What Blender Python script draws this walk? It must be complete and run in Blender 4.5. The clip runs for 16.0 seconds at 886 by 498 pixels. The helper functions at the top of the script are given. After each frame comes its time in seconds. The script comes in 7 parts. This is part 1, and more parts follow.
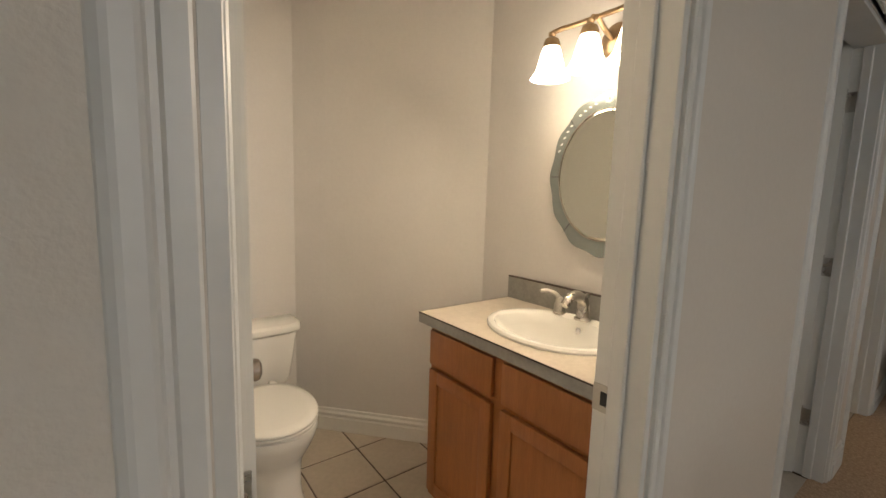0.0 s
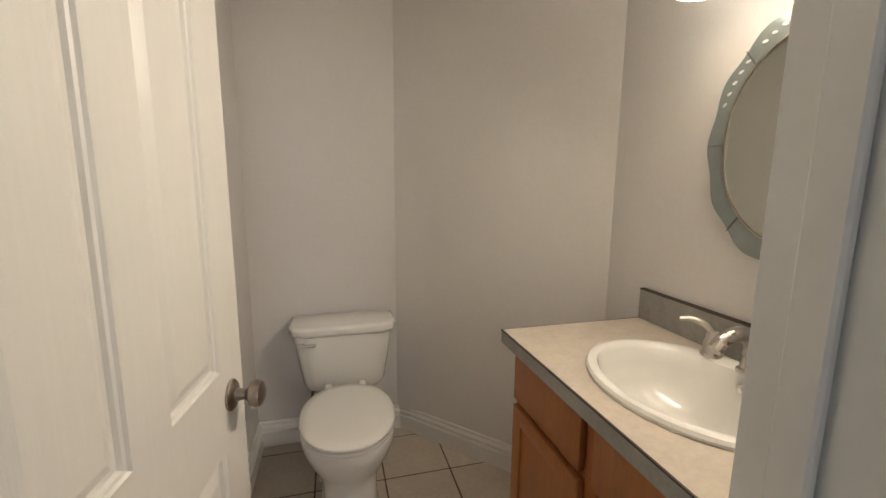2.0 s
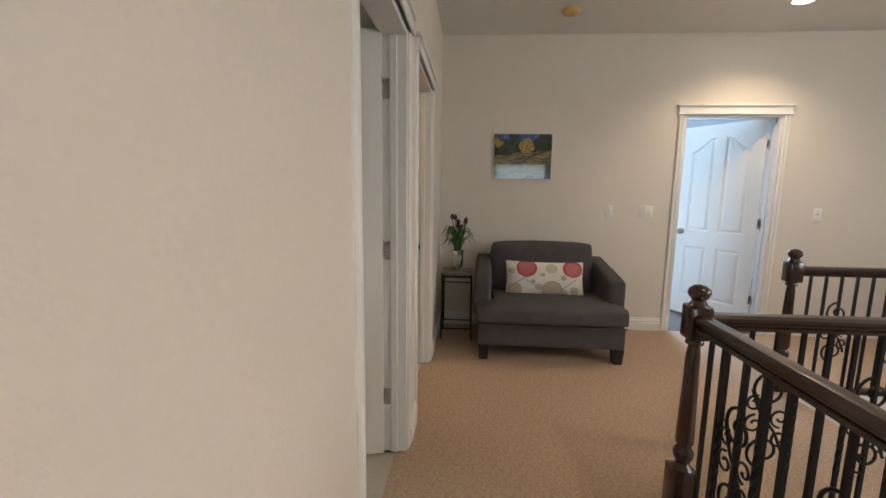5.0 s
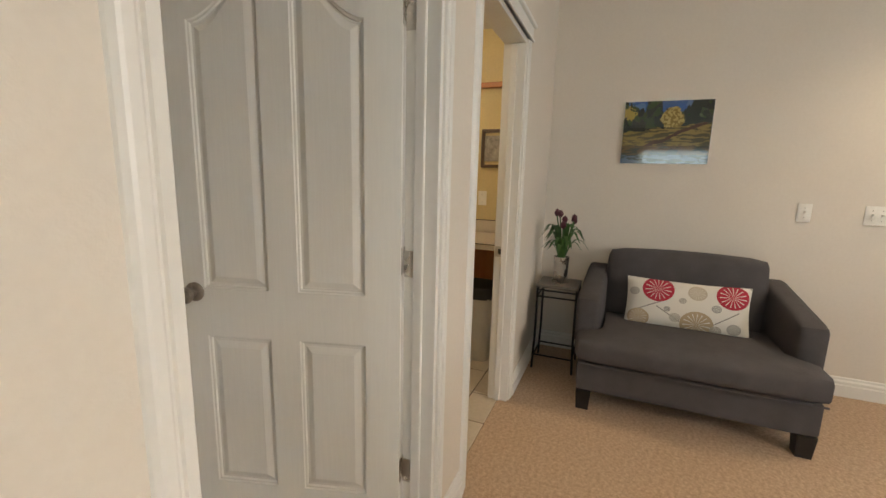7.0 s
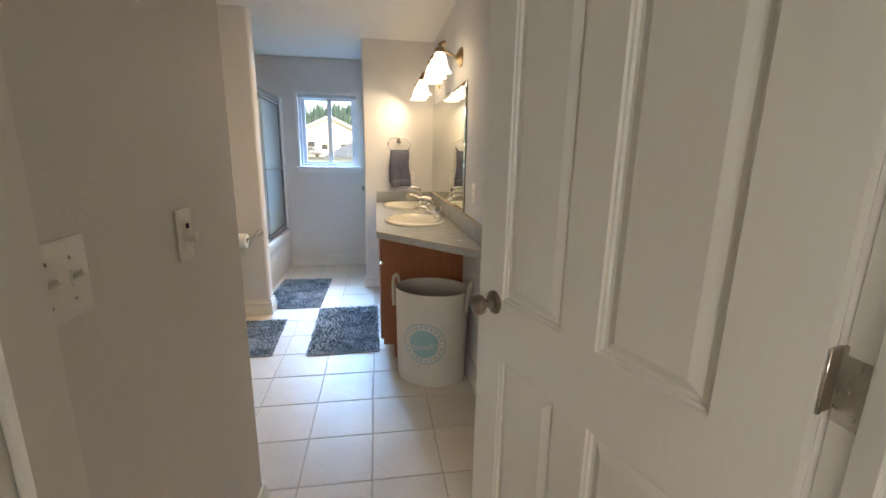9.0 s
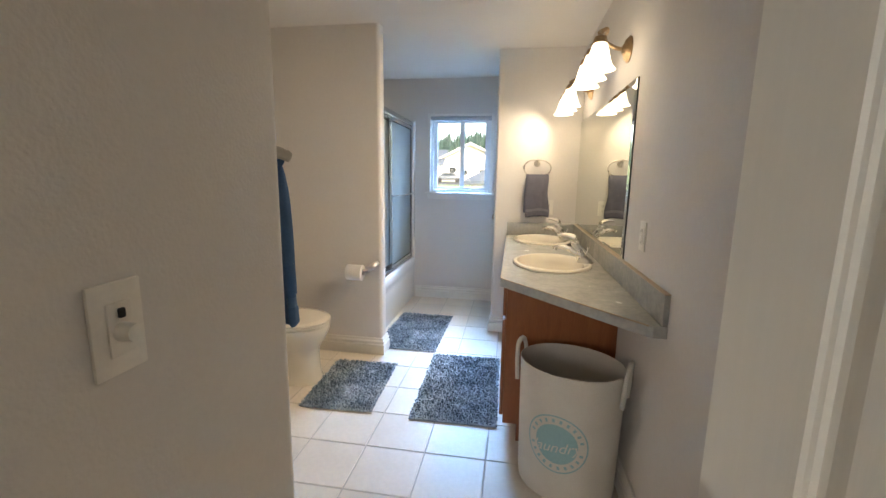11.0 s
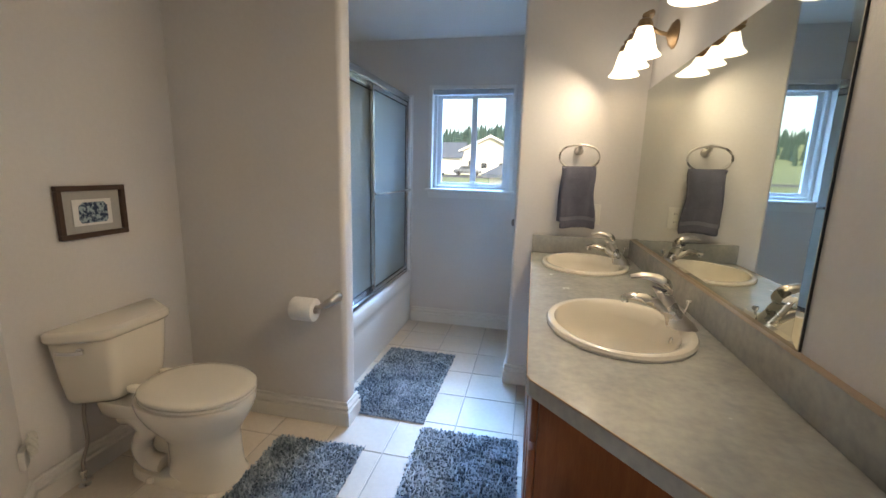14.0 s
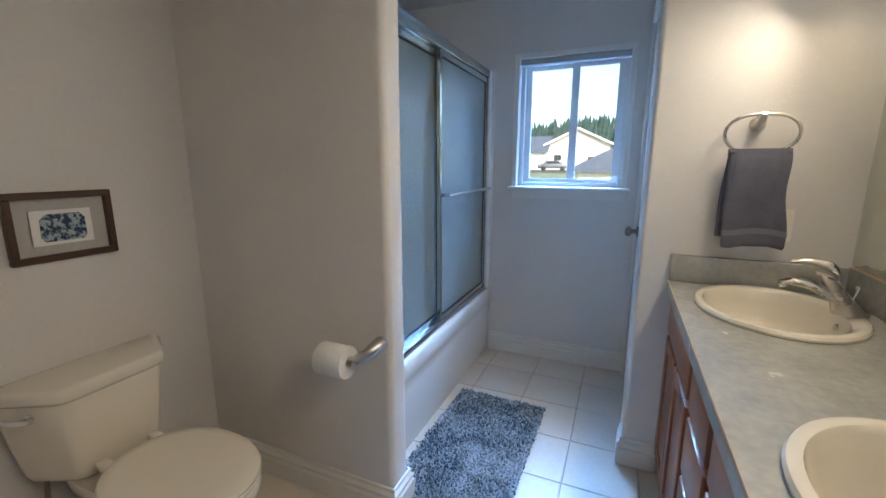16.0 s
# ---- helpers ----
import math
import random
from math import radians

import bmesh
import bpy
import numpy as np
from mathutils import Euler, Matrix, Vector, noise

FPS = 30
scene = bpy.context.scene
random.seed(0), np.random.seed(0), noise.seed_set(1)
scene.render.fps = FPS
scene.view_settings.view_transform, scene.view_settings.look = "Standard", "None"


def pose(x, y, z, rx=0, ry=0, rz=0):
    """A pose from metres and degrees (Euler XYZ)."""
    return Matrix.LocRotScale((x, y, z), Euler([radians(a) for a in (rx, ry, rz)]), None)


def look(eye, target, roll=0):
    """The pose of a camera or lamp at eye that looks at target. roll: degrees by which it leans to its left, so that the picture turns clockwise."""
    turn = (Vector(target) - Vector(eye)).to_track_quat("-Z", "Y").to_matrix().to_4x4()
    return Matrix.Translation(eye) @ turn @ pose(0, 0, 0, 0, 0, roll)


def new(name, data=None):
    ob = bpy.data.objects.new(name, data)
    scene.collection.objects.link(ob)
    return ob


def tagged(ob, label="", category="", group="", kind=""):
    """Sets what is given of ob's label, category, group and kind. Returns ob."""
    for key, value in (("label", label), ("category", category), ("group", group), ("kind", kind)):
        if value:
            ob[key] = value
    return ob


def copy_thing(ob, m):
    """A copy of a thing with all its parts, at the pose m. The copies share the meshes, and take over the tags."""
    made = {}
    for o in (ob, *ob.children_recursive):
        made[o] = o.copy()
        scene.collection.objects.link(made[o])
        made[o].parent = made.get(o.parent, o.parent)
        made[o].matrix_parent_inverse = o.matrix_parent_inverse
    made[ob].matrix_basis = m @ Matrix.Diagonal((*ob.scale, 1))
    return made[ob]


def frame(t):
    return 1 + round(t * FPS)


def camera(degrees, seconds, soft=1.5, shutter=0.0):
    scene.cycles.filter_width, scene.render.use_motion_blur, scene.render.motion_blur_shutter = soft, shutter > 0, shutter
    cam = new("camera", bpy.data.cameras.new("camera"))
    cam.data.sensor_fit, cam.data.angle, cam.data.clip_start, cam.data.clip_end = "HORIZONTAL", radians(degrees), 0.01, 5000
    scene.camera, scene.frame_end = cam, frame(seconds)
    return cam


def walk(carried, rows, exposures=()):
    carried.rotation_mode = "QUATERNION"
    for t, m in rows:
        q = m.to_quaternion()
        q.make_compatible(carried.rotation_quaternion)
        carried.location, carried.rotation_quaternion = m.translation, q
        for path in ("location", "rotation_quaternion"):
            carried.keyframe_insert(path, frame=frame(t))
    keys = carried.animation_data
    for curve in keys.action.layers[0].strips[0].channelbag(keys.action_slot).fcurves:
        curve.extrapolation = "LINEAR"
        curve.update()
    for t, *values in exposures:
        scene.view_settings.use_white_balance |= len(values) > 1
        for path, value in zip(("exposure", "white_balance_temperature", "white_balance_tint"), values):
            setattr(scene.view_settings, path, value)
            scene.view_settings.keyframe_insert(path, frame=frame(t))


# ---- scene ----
cam = camera(93.6, 16.0)
PATH = [
    (0, (1.29, 0.625, 1.323), (2.487, 2.209, 1.076), 1.7),
    (0.5, (1.417, 0.7, 1.319), (2.378, 2.43, 1.034), 0.8),
    (1, (1.557, 0.77, 1.319), (2.225, 2.632, 1.023), 1.3),
    (1.5, (1.638, 0.807, 1.32), (2.122, 2.723, 1.012), 1.4),
    (2, (1.694, 0.818, 1.319), (2.203, 2.726, 1.001), 0.4),
    (2.5, (1.728, 0.802, 1.33), (2.461, 2.636, 1.017), -0.4),
    (3, (1.70, 0.79, 1.343), (2.828, 2.410, 1.046), -0.3),
    (3.5, (1.75, 0.831, 1.334), (3.313, 2.048, 1.062), -0.9),
    (4, (1.772, 0.832, 1.327), (3.633, 1.512, 1.053), -0.2),
    (4.5, (1.814, 0.751, 1.357), (3.775, 1.017, 1.07), 0.5),
    (4.7, (1.86, 0.718, 1.35), (3.835, 0.856, 1.067), 0.8),
    (6.8, (2.622, 0.472, 1.337), (4.519, 1.007, 0.996), 1.2),
    (7, (2.725, 0.476, 1.334), (4.546, 1.227, 0.989), 1.5),
    (7.5, (2.974, 0.486, 1.337), (4.44, 1.79, 0.946), 2.5),
    (8, (3.152, 0.587, 1.324), (4.202, 2.235, 0.899), 2.8),
    (8.5, (3.264, 0.658, 1.325), (3.944, 2.485, 0.876), 2.0),
    (9, (3.349, 0.717, 1.322), (3.658, 2.642, 0.878), 1.0),
    (9.5, (3.459, 0.788, 1.333), (3.441, 2.746, 0.923), 1.0),
    (10, (3.478, 0.912, 1.327), (3.277, 2.863, 0.937), 0.7),
    (10.2, (3.458, 0.997, 1.332), (3.212, 2.946, 0.958), 0.7),
    (12.3, (3.3, 1.799, 1.299), (2.954, 3.742, 0.976), 0.9),
    (12.5, (3.276, 1.884, 1.306), (2.935, 3.829, 0.987), 0.8),
    (13, (3.246, 2.048, 1.3), (2.914, 3.991, 0.963), 0.7),
    (13.5, (3.259, 2.19, 1.301), (2.895, 4.124, 0.943), 1.1),
    (14, (3.33, 2.34, 1.316), (2.925, 4.262, 0.943), 1.5),
    (14.5, (3.352, 2.475, 1.302), (2.892, 4.382, 0.915), 1.5),
    (15, (3.297, 2.655, 1.3), (2.773, 4.549, 0.929), 1.0),
    (15.5, (3.218, 2.826, 1.294), (2.592, 4.685, 0.902), 0.2),
    (16, (3.155, 3.003, 1.297), (2.379, 4.804, 0.903), 0.1),
]
EXPOSURES = [(0.0, 0.9, 6700, 10), (1.2, 0.65, 6100, 10), (2.0, 0.55, 6000, 10), (3.0, 0.7, 5800, 10), (3.6, 1.0, 5600, 12), (4.2, 1.35, 5900, 13), (4.7, 1.75, 6600, 13), (6.8, 2.4, 7200, 10), (7.6, 2.25, 6800, 10), (8.6, 1.95, 7200, 10), (10.2, 2.1, 7400, 10), (12.3, 1.95, 6700, 10), (14.0, 1.5, 6800, 10), (15.0, 1.3, 6700, 10), (16.0, 1.33, 6200, 9)]
walk(cam, [(t, look(eye, target, roll)) for t, eye, target, roll in PATH],
     exposures=EXPOSURES)


# ---- world, sun and large lights ----
world = bpy.data.worlds.new("world")
scene.world = world
world.use_nodes = True
_wn = world.node_tree.nodes
_sky = _wn.new("ShaderNodeTexSky")
_sky.sky_type = "NISHITA"
_sky.sun_disc = False
_sky.sun_elevation, _sky.sun_rotation = radians(32), radians(150)
_sky.air_density, _sky.dust_density = 1.0, 2.0
world.node_tree.links.new(_sky.outputs["Color"], _wn["Background"].inputs["Color"])
_wn["Background"].inputs["Strength"].default_value = 0.15


def sun_lamp(elevation, rotation, strength, angle):
    d = bpy.data.lights.new("sun", "SUN")
    d.energy, d.angle, d.color = strength, radians(angle), (1.0, 0.95, 0.88)
    ob = new("sun", d)
    r, e = radians(rotation), radians(elevation)
    way = Vector((math.sin(r) * math.cos(e), math.cos(r) * math.cos(e), math.sin(e)))
    ob.matrix_world = look((0, 0, 30), Vector((0, 0, 30)) - way)
    return ob


sun_lamp(32, 150, 2.2, 4)


def area_lamp(name, m, sx, sy, watts, color):
    d = bpy.data.lights.new(name, "AREA")
    d.shape, d.size, d.size_y, d.energy, d.color = "RECTANGLE", sx, sy, watts, color
    ob = new(name, d)
    ob.matrix_world = m
    return ob


def disc_lamp(name, m, watts, color, size, spread):
    d = bpy.data.lights.new(name, "AREA")
    d.shape, d.size, d.energy, d.color, d.spread = "DISK", size, watts, color, radians(spread)
    ob = new(name, d)
    ob.matrix_world = m
    return ob


def point_lamp(name, place, watts, color, radius=0.03):
    d = bpy.data.lights.new(name, "POINT")
    d.energy, d.color, d.shadow_soft_size = watts, color, radius
    ob = new(name, d)
    ob.location = place
    return ob


TUNG = (1.0, 0.84, 0.64)
BATH_SHADE_W, POWDER_SHADE_W = 0.55, 1.85
# added lamps for window daylight; the bath one hangs unseen outside, above its opening
area_lamp("bath_window_light", look((2.82, 7.2, 2.8), (2.84, 5.7, 1.35)), 1.3, 0.9, 180, (0.27, 0.53, 1.0))
area_lamp("hall_window_light", look((-3.42, -0.8, 1.5), (0, -0.8, 1.3)), 1.5, 1.3, 5, (0.66, 0.86, 1.0))
# the stair window is unseen, added with this lamp to brighten landing and doors
area_lamp("stair_fill_light", look((2.4, -4.4, 1.9), (2.4, 0, 1.2)), 2.2, 1.4, 17, (0.9, 0.93, 1.0))
area_lamp("bedroom_window_light", look((8.75, -1.4, 1.6), (6, -1.4, 1.0)), 1.5, 1.2, 55, (0.36, 0.62, 1.0))


# ---- materials ----
def mat(name, color, rough=0.5, metal=0.0, color2=None, scale=6.0, fine=80.0, bump=0.05, bump_scale=None, spread=0.5, random_tint=0.0,
        emit=None, strength=0.0, transmission=0.0, coat=0.0, stretch=None, rough_var=0.08):
    m = bpy.data.materials.new(name)
    m.use_nodes = True
    nt = m.node_tree
    n, l = nt.nodes, nt.links
    b = n["Principled BSDF"]
    tc = n.new("ShaderNodeTexCoord")
    vec = tc.outputs["Object"]
    if stretch:
        mp = n.new("ShaderNodeMapping")
        mp.inputs["Scale"].default_value = stretch
        l.new(vec, mp.inputs["Vector"])
        vec = mp.outputs["Vector"]
    c2 = color2 or tuple(c * 0.88 for c in color)
    big = n.new("ShaderNodeTexNoise")
    big.inputs["Scale"].default_value, big.inputs["Detail"].default_value = scale, 5
    l.new(vec, big.inputs["Vector"])
    small = n.new("ShaderNodeTexNoise")
    small.inputs["Scale"].default_value, small.inputs["Detail"].default_value = fine, 3
    l.new(vec, small.inputs["Vector"])
    add = n.new("ShaderNodeMath")
    add.operation = "MULTIPLY_ADD"
    add.inputs[1].default_value = 0.45
    l.new(small.outputs["Fac"], add.inputs[0])
    half = n.new("ShaderNodeMath")
    half.operation = "MULTIPLY"
    half.inputs[1].default_value = 0.55
    l.new(big.outputs["Fac"], half.inputs[0])
    l.new(half.outputs[0], add.inputs[2])
    ramp = n.new("ShaderNodeValToRGB")
    ramp.color_ramp.elements[0].position, ramp.color_ramp.elements[1].position = 0.5 - spread / 3, 0.5 + spread / 3
    ramp.color_ramp.elements[0].color, ramp.color_ramp.elements[1].color = (*c2, 1), (*color, 1)
    l.new(add.outputs[0], ramp.inputs["Fac"])
    out = ramp.outputs["Color"]
    if random_tint:
        oi = n.new("ShaderNodeObjectInfo")
        hsv = n.new("ShaderNodeHueSaturation")
        mr = n.new("ShaderNodeMapRange")
        mr.inputs["To Min"].default_value, mr.inputs["To Max"].default_value = 1 - random_tint, 1 + random_tint
        l.new(oi.outputs["Random"], mr.inputs["Value"])
        l.new(mr.outputs["Result"], hsv.inputs["Value"])
        l.new(out, hsv.inputs["Color"])
        out = hsv.outputs["Color"]
    l.new(out, b.inputs["Base Color"])
    rr = n.new("ShaderNodeMapRange")
    rr.inputs["To Min"].default_value, rr.inputs["To Max"].default_value = max(0.02, rough - rough_var), min(1, rough + rough_var)
    l.new(big.outputs["Fac"], rr.inputs["Value"])
    l.new(rr.outputs["Result"], b.inputs["Roughness"])
    b.inputs["Metallic"].default_value = metal
    b.inputs["Transmission Weight"].default_value = transmission
    b.inputs["Coat Weight"].default_value = coat
    if bump:
        bn = n.new("ShaderNodeBump")
        bn.inputs["Strength"].default_value, bn.inputs["Distance"].default_value = min(1, bump * 4), 0.002
        src = small
        if bump_scale:
            src = n.new("ShaderNodeTexNoise")
            src.inputs["Scale"].default_value, src.inputs["Detail"].default_value = bump_scale, 4
            l.new(vec, src.inputs["Vector"])
        l.new(src.outputs["Fac"], bn.inputs["Height"])
        l.new(bn.outputs["Normal"], b.inputs["Normal"])
    if emit:
        b.inputs["Emission Color"].default_value = (*emit, 1)
        b.inputs["Emission Strength"].default_value = strength
    return m


PAINT_GREY = mat("paint_grey", (0.73, 0.70, 0.67), 0.62, color2=(0.69, 0.66, 0.63), scale=2.5, fine=60, bump=0.10, bump_scale=160)
PAINT_HALL = mat("paint_hall", (0.73, 0.665, 0.585), 0.62, color2=(0.69, 0.625, 0.545), scale=2.5, fine=60, bump=0.10, bump_scale=160)
# laundry walls: the yellow of warm lamplight is put into the base colour
PAINT_WARM_LIT = mat("paint_warm_lit", (0.62, 0.50, 0.26), 0.6, scale=2.5, fine=60, bump=0.1, bump_scale=160)
PAINT_BLUE = mat("paint_bedroom", (0.66, 0.68, 0.70), 0.6, scale=2.5, bump=0.08, bump_scale=160)
CEILING = mat("ceiling_paint", (0.78, 0.755, 0.72), 0.8, color2=(0.75, 0.725, 0.69), scale=3, fine=50, bump=0.2, bump_scale=60)
TRIM = mat("trim_white", (0.80, 0.78, 0.74), 0.38, color2=(0.76, 0.74, 0.70), scale=4, fine=40, bump=0.02)
DOORW = mat("door_white", (0.80, 0.775, 0.72), 0.42, color2=(0.77, 0.745, 0.69), scale=3, fine=60, bump=0.06, stretch=(30, 30, 2), bump_scale=4)
CARPET = mat("carpet", (0.60, 0.435, 0.30), 0.95, color2=(0.33, 0.225, 0.145), scale=60, fine=150, bump=0.25, bump_scale=170, spread=0.5)
TILE = mat("tile_cream", (0.73, 0.655, 0.56), 0.42, color2=(0.65, 0.58, 0.49), scale=5, fine=40, bump=0.03, random_tint=0.05)
TILE_P = mat("tile_tan", (0.58, 0.50, 0.40), 0.34, color2=(0.48, 0.41, 0.32), scale=5, fine=40, bump=0.03, random_tint=0.05)
GROUT = mat("grout_grey", (0.52, 0.47, 0.41), 0.9, scale=30, bump=0.1)
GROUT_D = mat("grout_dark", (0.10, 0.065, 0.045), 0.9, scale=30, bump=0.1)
PORCELAIN = mat("porcelain", (0.83, 0.81, 0.76), 0.10, color2=(0.82, 0.80, 0.75), scale=2, bump=0.0, coat=0.4, rough_var=0.02)
BISCUIT = mat("porcelain_biscuit", (0.80, 0.74, 0.63), 0.10, color2=(0.79, 0.73, 0.62), scale=2, bump=0.0, coat=0.4, rough_var=0.02)
ACRYLIC = mat("acrylic_white", (0.80, 0.79, 0.76), 0.22, color2=(0.78, 0.77, 0.74), scale=2, bump=0.0)
NICKEL = mat("brushed_nickel", (0.58, 0.55, 0.51), 0.28, 1.0, color2=(0.50, 0.47, 0.43), fine=160, scale=8, bump=0.02)
CHROME = mat("chrome", (0.82, 0.82, 0.82), 0.08, 1.0, color2=(0.78, 0.78, 0.78), bump=0.0, rough_var=0.03)
PEWTER = mat("pewter_knob", (0.40, 0.35, 0.30), 0.35, 1.0, color2=(0.26, 0.22, 0.19), scale=30, bump=0.02)
BRONZE = mat("dark_bronze", (0.20, 0.15, 0.11), 0.42, 0.8, color2=(0.14, 0.10, 0.07), scale=20, bump=0.02)
BRASSY = mat("aged_brass", (0.46, 0.33, 0.20), 0.35, 0.9, color2=(0.33, 0.22, 0.13), scale=20, bump=0.02)
OAK = mat("oak_honey", (0.43, 0.165, 0.050), 0.44, color2=(0.33, 0.118, 0.034), scale=3, fine=22, bump=0.03, stretch=(14, 14, 1.2), coat=0.04)
CHERRY = mat("cherry_wood", (0.36, 0.125, 0.046), 0.36, color2=(0.26, 0.083, 0.030), scale=3, fine=22, bump=0.03, stretch=(14, 14, 1.2), coat=0.2)
LAM_TAN = mat("laminate_tan", (0.62, 0.55, 0.46), 0.32, color2=(0.49, 0.42, 0.34), scale=22, fine=90, bump=0.01, spread=0.7)
LAM_GREY = mat("laminate_grey", (0.47, 0.455, 0.41), 0.24, color2=(0.32, 0.325, 0.31), scale=13, fine=50, bump=0.01, spread=0.62)
LAM_EDGE = mat("laminate_edge", (0.36, 0.35, 0.32), 0.35, color2=(0.28, 0.27, 0.25), scale=18, fine=70, bump=0.01)
DARKLINE = mat("dark_edge", (0.05, 0.03, 0.02), 0.5, bump=0.0)
PLASTIC = mat("white_plastic", (0.86, 0.83, 0.77), 0.35, bump=0.0)
PLASTIC_D = mat("slot_dark", (0.03, 0.03, 0.03), 0.6, bump=0.0)
BLACKIRON = mat("black_iron", (0.022, 0.020, 0.019), 0.45, 0.6, bump=0.03)
DARKWOOD = mat("dark_walnut", (0.040, 0.018, 0.011), 0.22, color2=(0.025, 0.011, 0.007), scale=3, fine=20, bump=0.02, stretch=(10, 10, 1.5), coat=0.4)
SOFA = mat("grey_weave", (0.095, 0.086, 0.088), 0.92, color2=(0.065, 0.058, 0.060), scale=10, fine=300, bump=0.2, bump_scale=420)
SOFALEG = mat("black_leg", (0.012, 0.010, 0.009), 0.4, bump=0.0)
TOWEL_B = mat("towel_blue", (0.070, 0.16, 0.32), 0.95, color2=(0.035, 0.09, 0.20), scale=14, fine=240, bump=0.7, bump_scale=230, spread=0.9)
TOWEL_G = mat("towel_grey", (0.165, 0.165, 0.215), 0.95, color2=(0.075, 0.075, 0.10), scale=14, fine=240, bump=0.6, bump_scale=260, spread=0.9)
CANVAS = mat("canvas_white", (0.66, 0.62, 0.55), 0.9, color2=(0.58, 0.54, 0.47), scale=8, fine=220, bump=0.15, bump_scale=400)
CANVAS_IN = mat("canvas_inner", (0.58, 0.53, 0.46), 0.9, bump=0.1, scale=8, fine=220)
TEAL = mat("teal_print", (0.30, 0.47, 0.49), 0.9, color2=(0.25, 0.41, 0.43), scale=12, bump=0.05)
PAPER = mat("paper_white", (0.86, 0.84, 0.80), 0.85, bump=0.04)
FRAMEWOOD = mat("walnut_frame", (0.085, 0.045, 0.028), 0.4, color2=(0.05, 0.026, 0.016), scale=4, fine=40, bump=0.03, stretch=(3, 20, 20))
MATBOARD = mat("mat_board", (0.50, 0.48, 0.44), 0.9, bump=0.02)
MIRROR = mat("mirror_silver", (0.70, 0.72, 0.65), 0.012, 1.0, color2=(0.70, 0.72, 0.65), bump=0.0, rough_var=0.008)
BEVEL = mat("mirror_bevel", (0.36, 0.40, 0.385), 0.22, 0.55, color2=(0.30, 0.34, 0.33), bump=0.0)
ETCH = mat("etched_white", (0.80, 0.82, 0.80), 0.5, bump=0.0)
ALU = mat("satin_aluminium", (0.66, 0.67, 0.68), 0.22, 1.0, color2=(0.60, 0.61, 0.62), bump=0.0)
VINYL = mat("window_vinyl", (0.80, 0.81, 0.82), 0.35, bump=0.0)
GASKET = mat("black_gasket", (0.02, 0.02, 0.022), 0.5, bump=0.0)
LEAF = mat("leaf_green", (0.055, 0.14, 0.028), 0.45, color2=(0.03, 0.085, 0.018), scale=30, bump=0.02)
FLOWER = mat("flower_dark_red", (0.10, 0.02, 0.035), 0.6, bump=0.0)
PETAL = mat("petal_white", (0.75, 0.72, 0.64), 0.7, bump=0.02)
STEELHOSE = mat("braided_hose", (0.30, 0.27, 0.24), 0.4, 0.7, fine=300, bump=0.1)
BLACKPL = mat("black_bag", (0.012, 0.012, 0.013), 0.4, bump=0.05, bump_scale=40)
BIN = mat("bin_white", (0.55, 0.54, 0.52), 0.5, bump=0.0)


def glass_mat(name, color, rough, ior=1.45):
    m = bpy.data.materials.new(name)
    m.use_nodes = True
    b = m.node_tree.nodes["Principled BSDF"]
    b.inputs["Base Color"].default_value = (*color, 1)
    b.inputs["Roughness"].default_value, b.inputs["IOR"].default_value = rough, ior
    b.inputs["Transmission Weight"].default_value = 1.0
    return m


GLASS = glass_mat("clear_glass", (0.97, 0.99, 1.0), 0.0)


def shade_mat(name, strength):
    m = bpy.data.materials.new(name)
    m.use_nodes = True
    nt = m.node_tree
    b = nt.nodes["Principled BSDF"]
    b.inputs["Base Color"].default_value, b.inputs["Roughness"].default_value = (0.9, 0.86, 0.78, 1), 0.25
    b.inputs["Emission Color"].default_value, b.inputs["Emission Strength"].default_value = (1.0, 0.86, 0.66, 1), strength
    return m


SHADE = shade_mat("frosted_shade", 5.0)
SHADE_B = shade_mat("frosted_shade_bath", 1.0)


def obscure_mat():
    m = bpy.data.materials.new("obscure_glass")
    m.use_nodes = True
    nt = m.node_tree
    n, l = nt.nodes, nt.links
    b = n["Principled BSDF"]
    b.inputs["Base Color"].default_value, b.inputs["Roughness"].default_value = (0.40, 0.48, 0.50, 1), 0.30
    b.inputs["Transmission Weight"].default_value = 0.75
    no = n.new("ShaderNodeTexNoise")
    no.inputs["Scale"].default_value = 70
    bn = n.new("ShaderNodeBump")
    bn.inputs["Strength"].default_value, bn.inputs["Distance"].default_value = 0.5, 0.004
    tc = n.new("ShaderNodeTexCoord")
    l.new(tc.outputs["Object"], no.inputs["Vector"])
    l.new(no.outputs["Fac"], bn.inputs["Height"])
    l.new(bn.outputs["Normal"], b.inputs["Normal"])
    return m


OBSCURE = obscure_mat()


# ---- mesh helpers ----
def mesh_ob(name, bm, material, smooth=False):
    me = bpy.data.meshes.new(name)
    bmesh.ops.recalc_face_normals(bm, faces=bm.faces)
    bm.to_mesh(me)
    bm.free()
    for mm in (material if isinstance(material, (list, tuple)) else [material]):
        me.materials.append(mm)
    if smooth:
        for p in me.polygons:
            p.use_smooth = True
        me.set_sharp_from_angle(angle=radians(38))
    return new(name, me)


def part(name, bm, material, parent, label="", smooth=True):
    ob = mesh_ob(name, bm, material, smooth)
    ob.parent = parent
    return tagged(ob, label)


def thing(name, m, label, category, group="", kind=""):
    ob = new(name)
    ob.empty_display_size = 0.1
    ob.matrix_world = m
    return tagged(ob, label, category, group, kind)


def setting(name, bm, material, label="", smooth=False):
    return tagged(mesh_ob(name, bm, material, smooth), label, kind="structure")


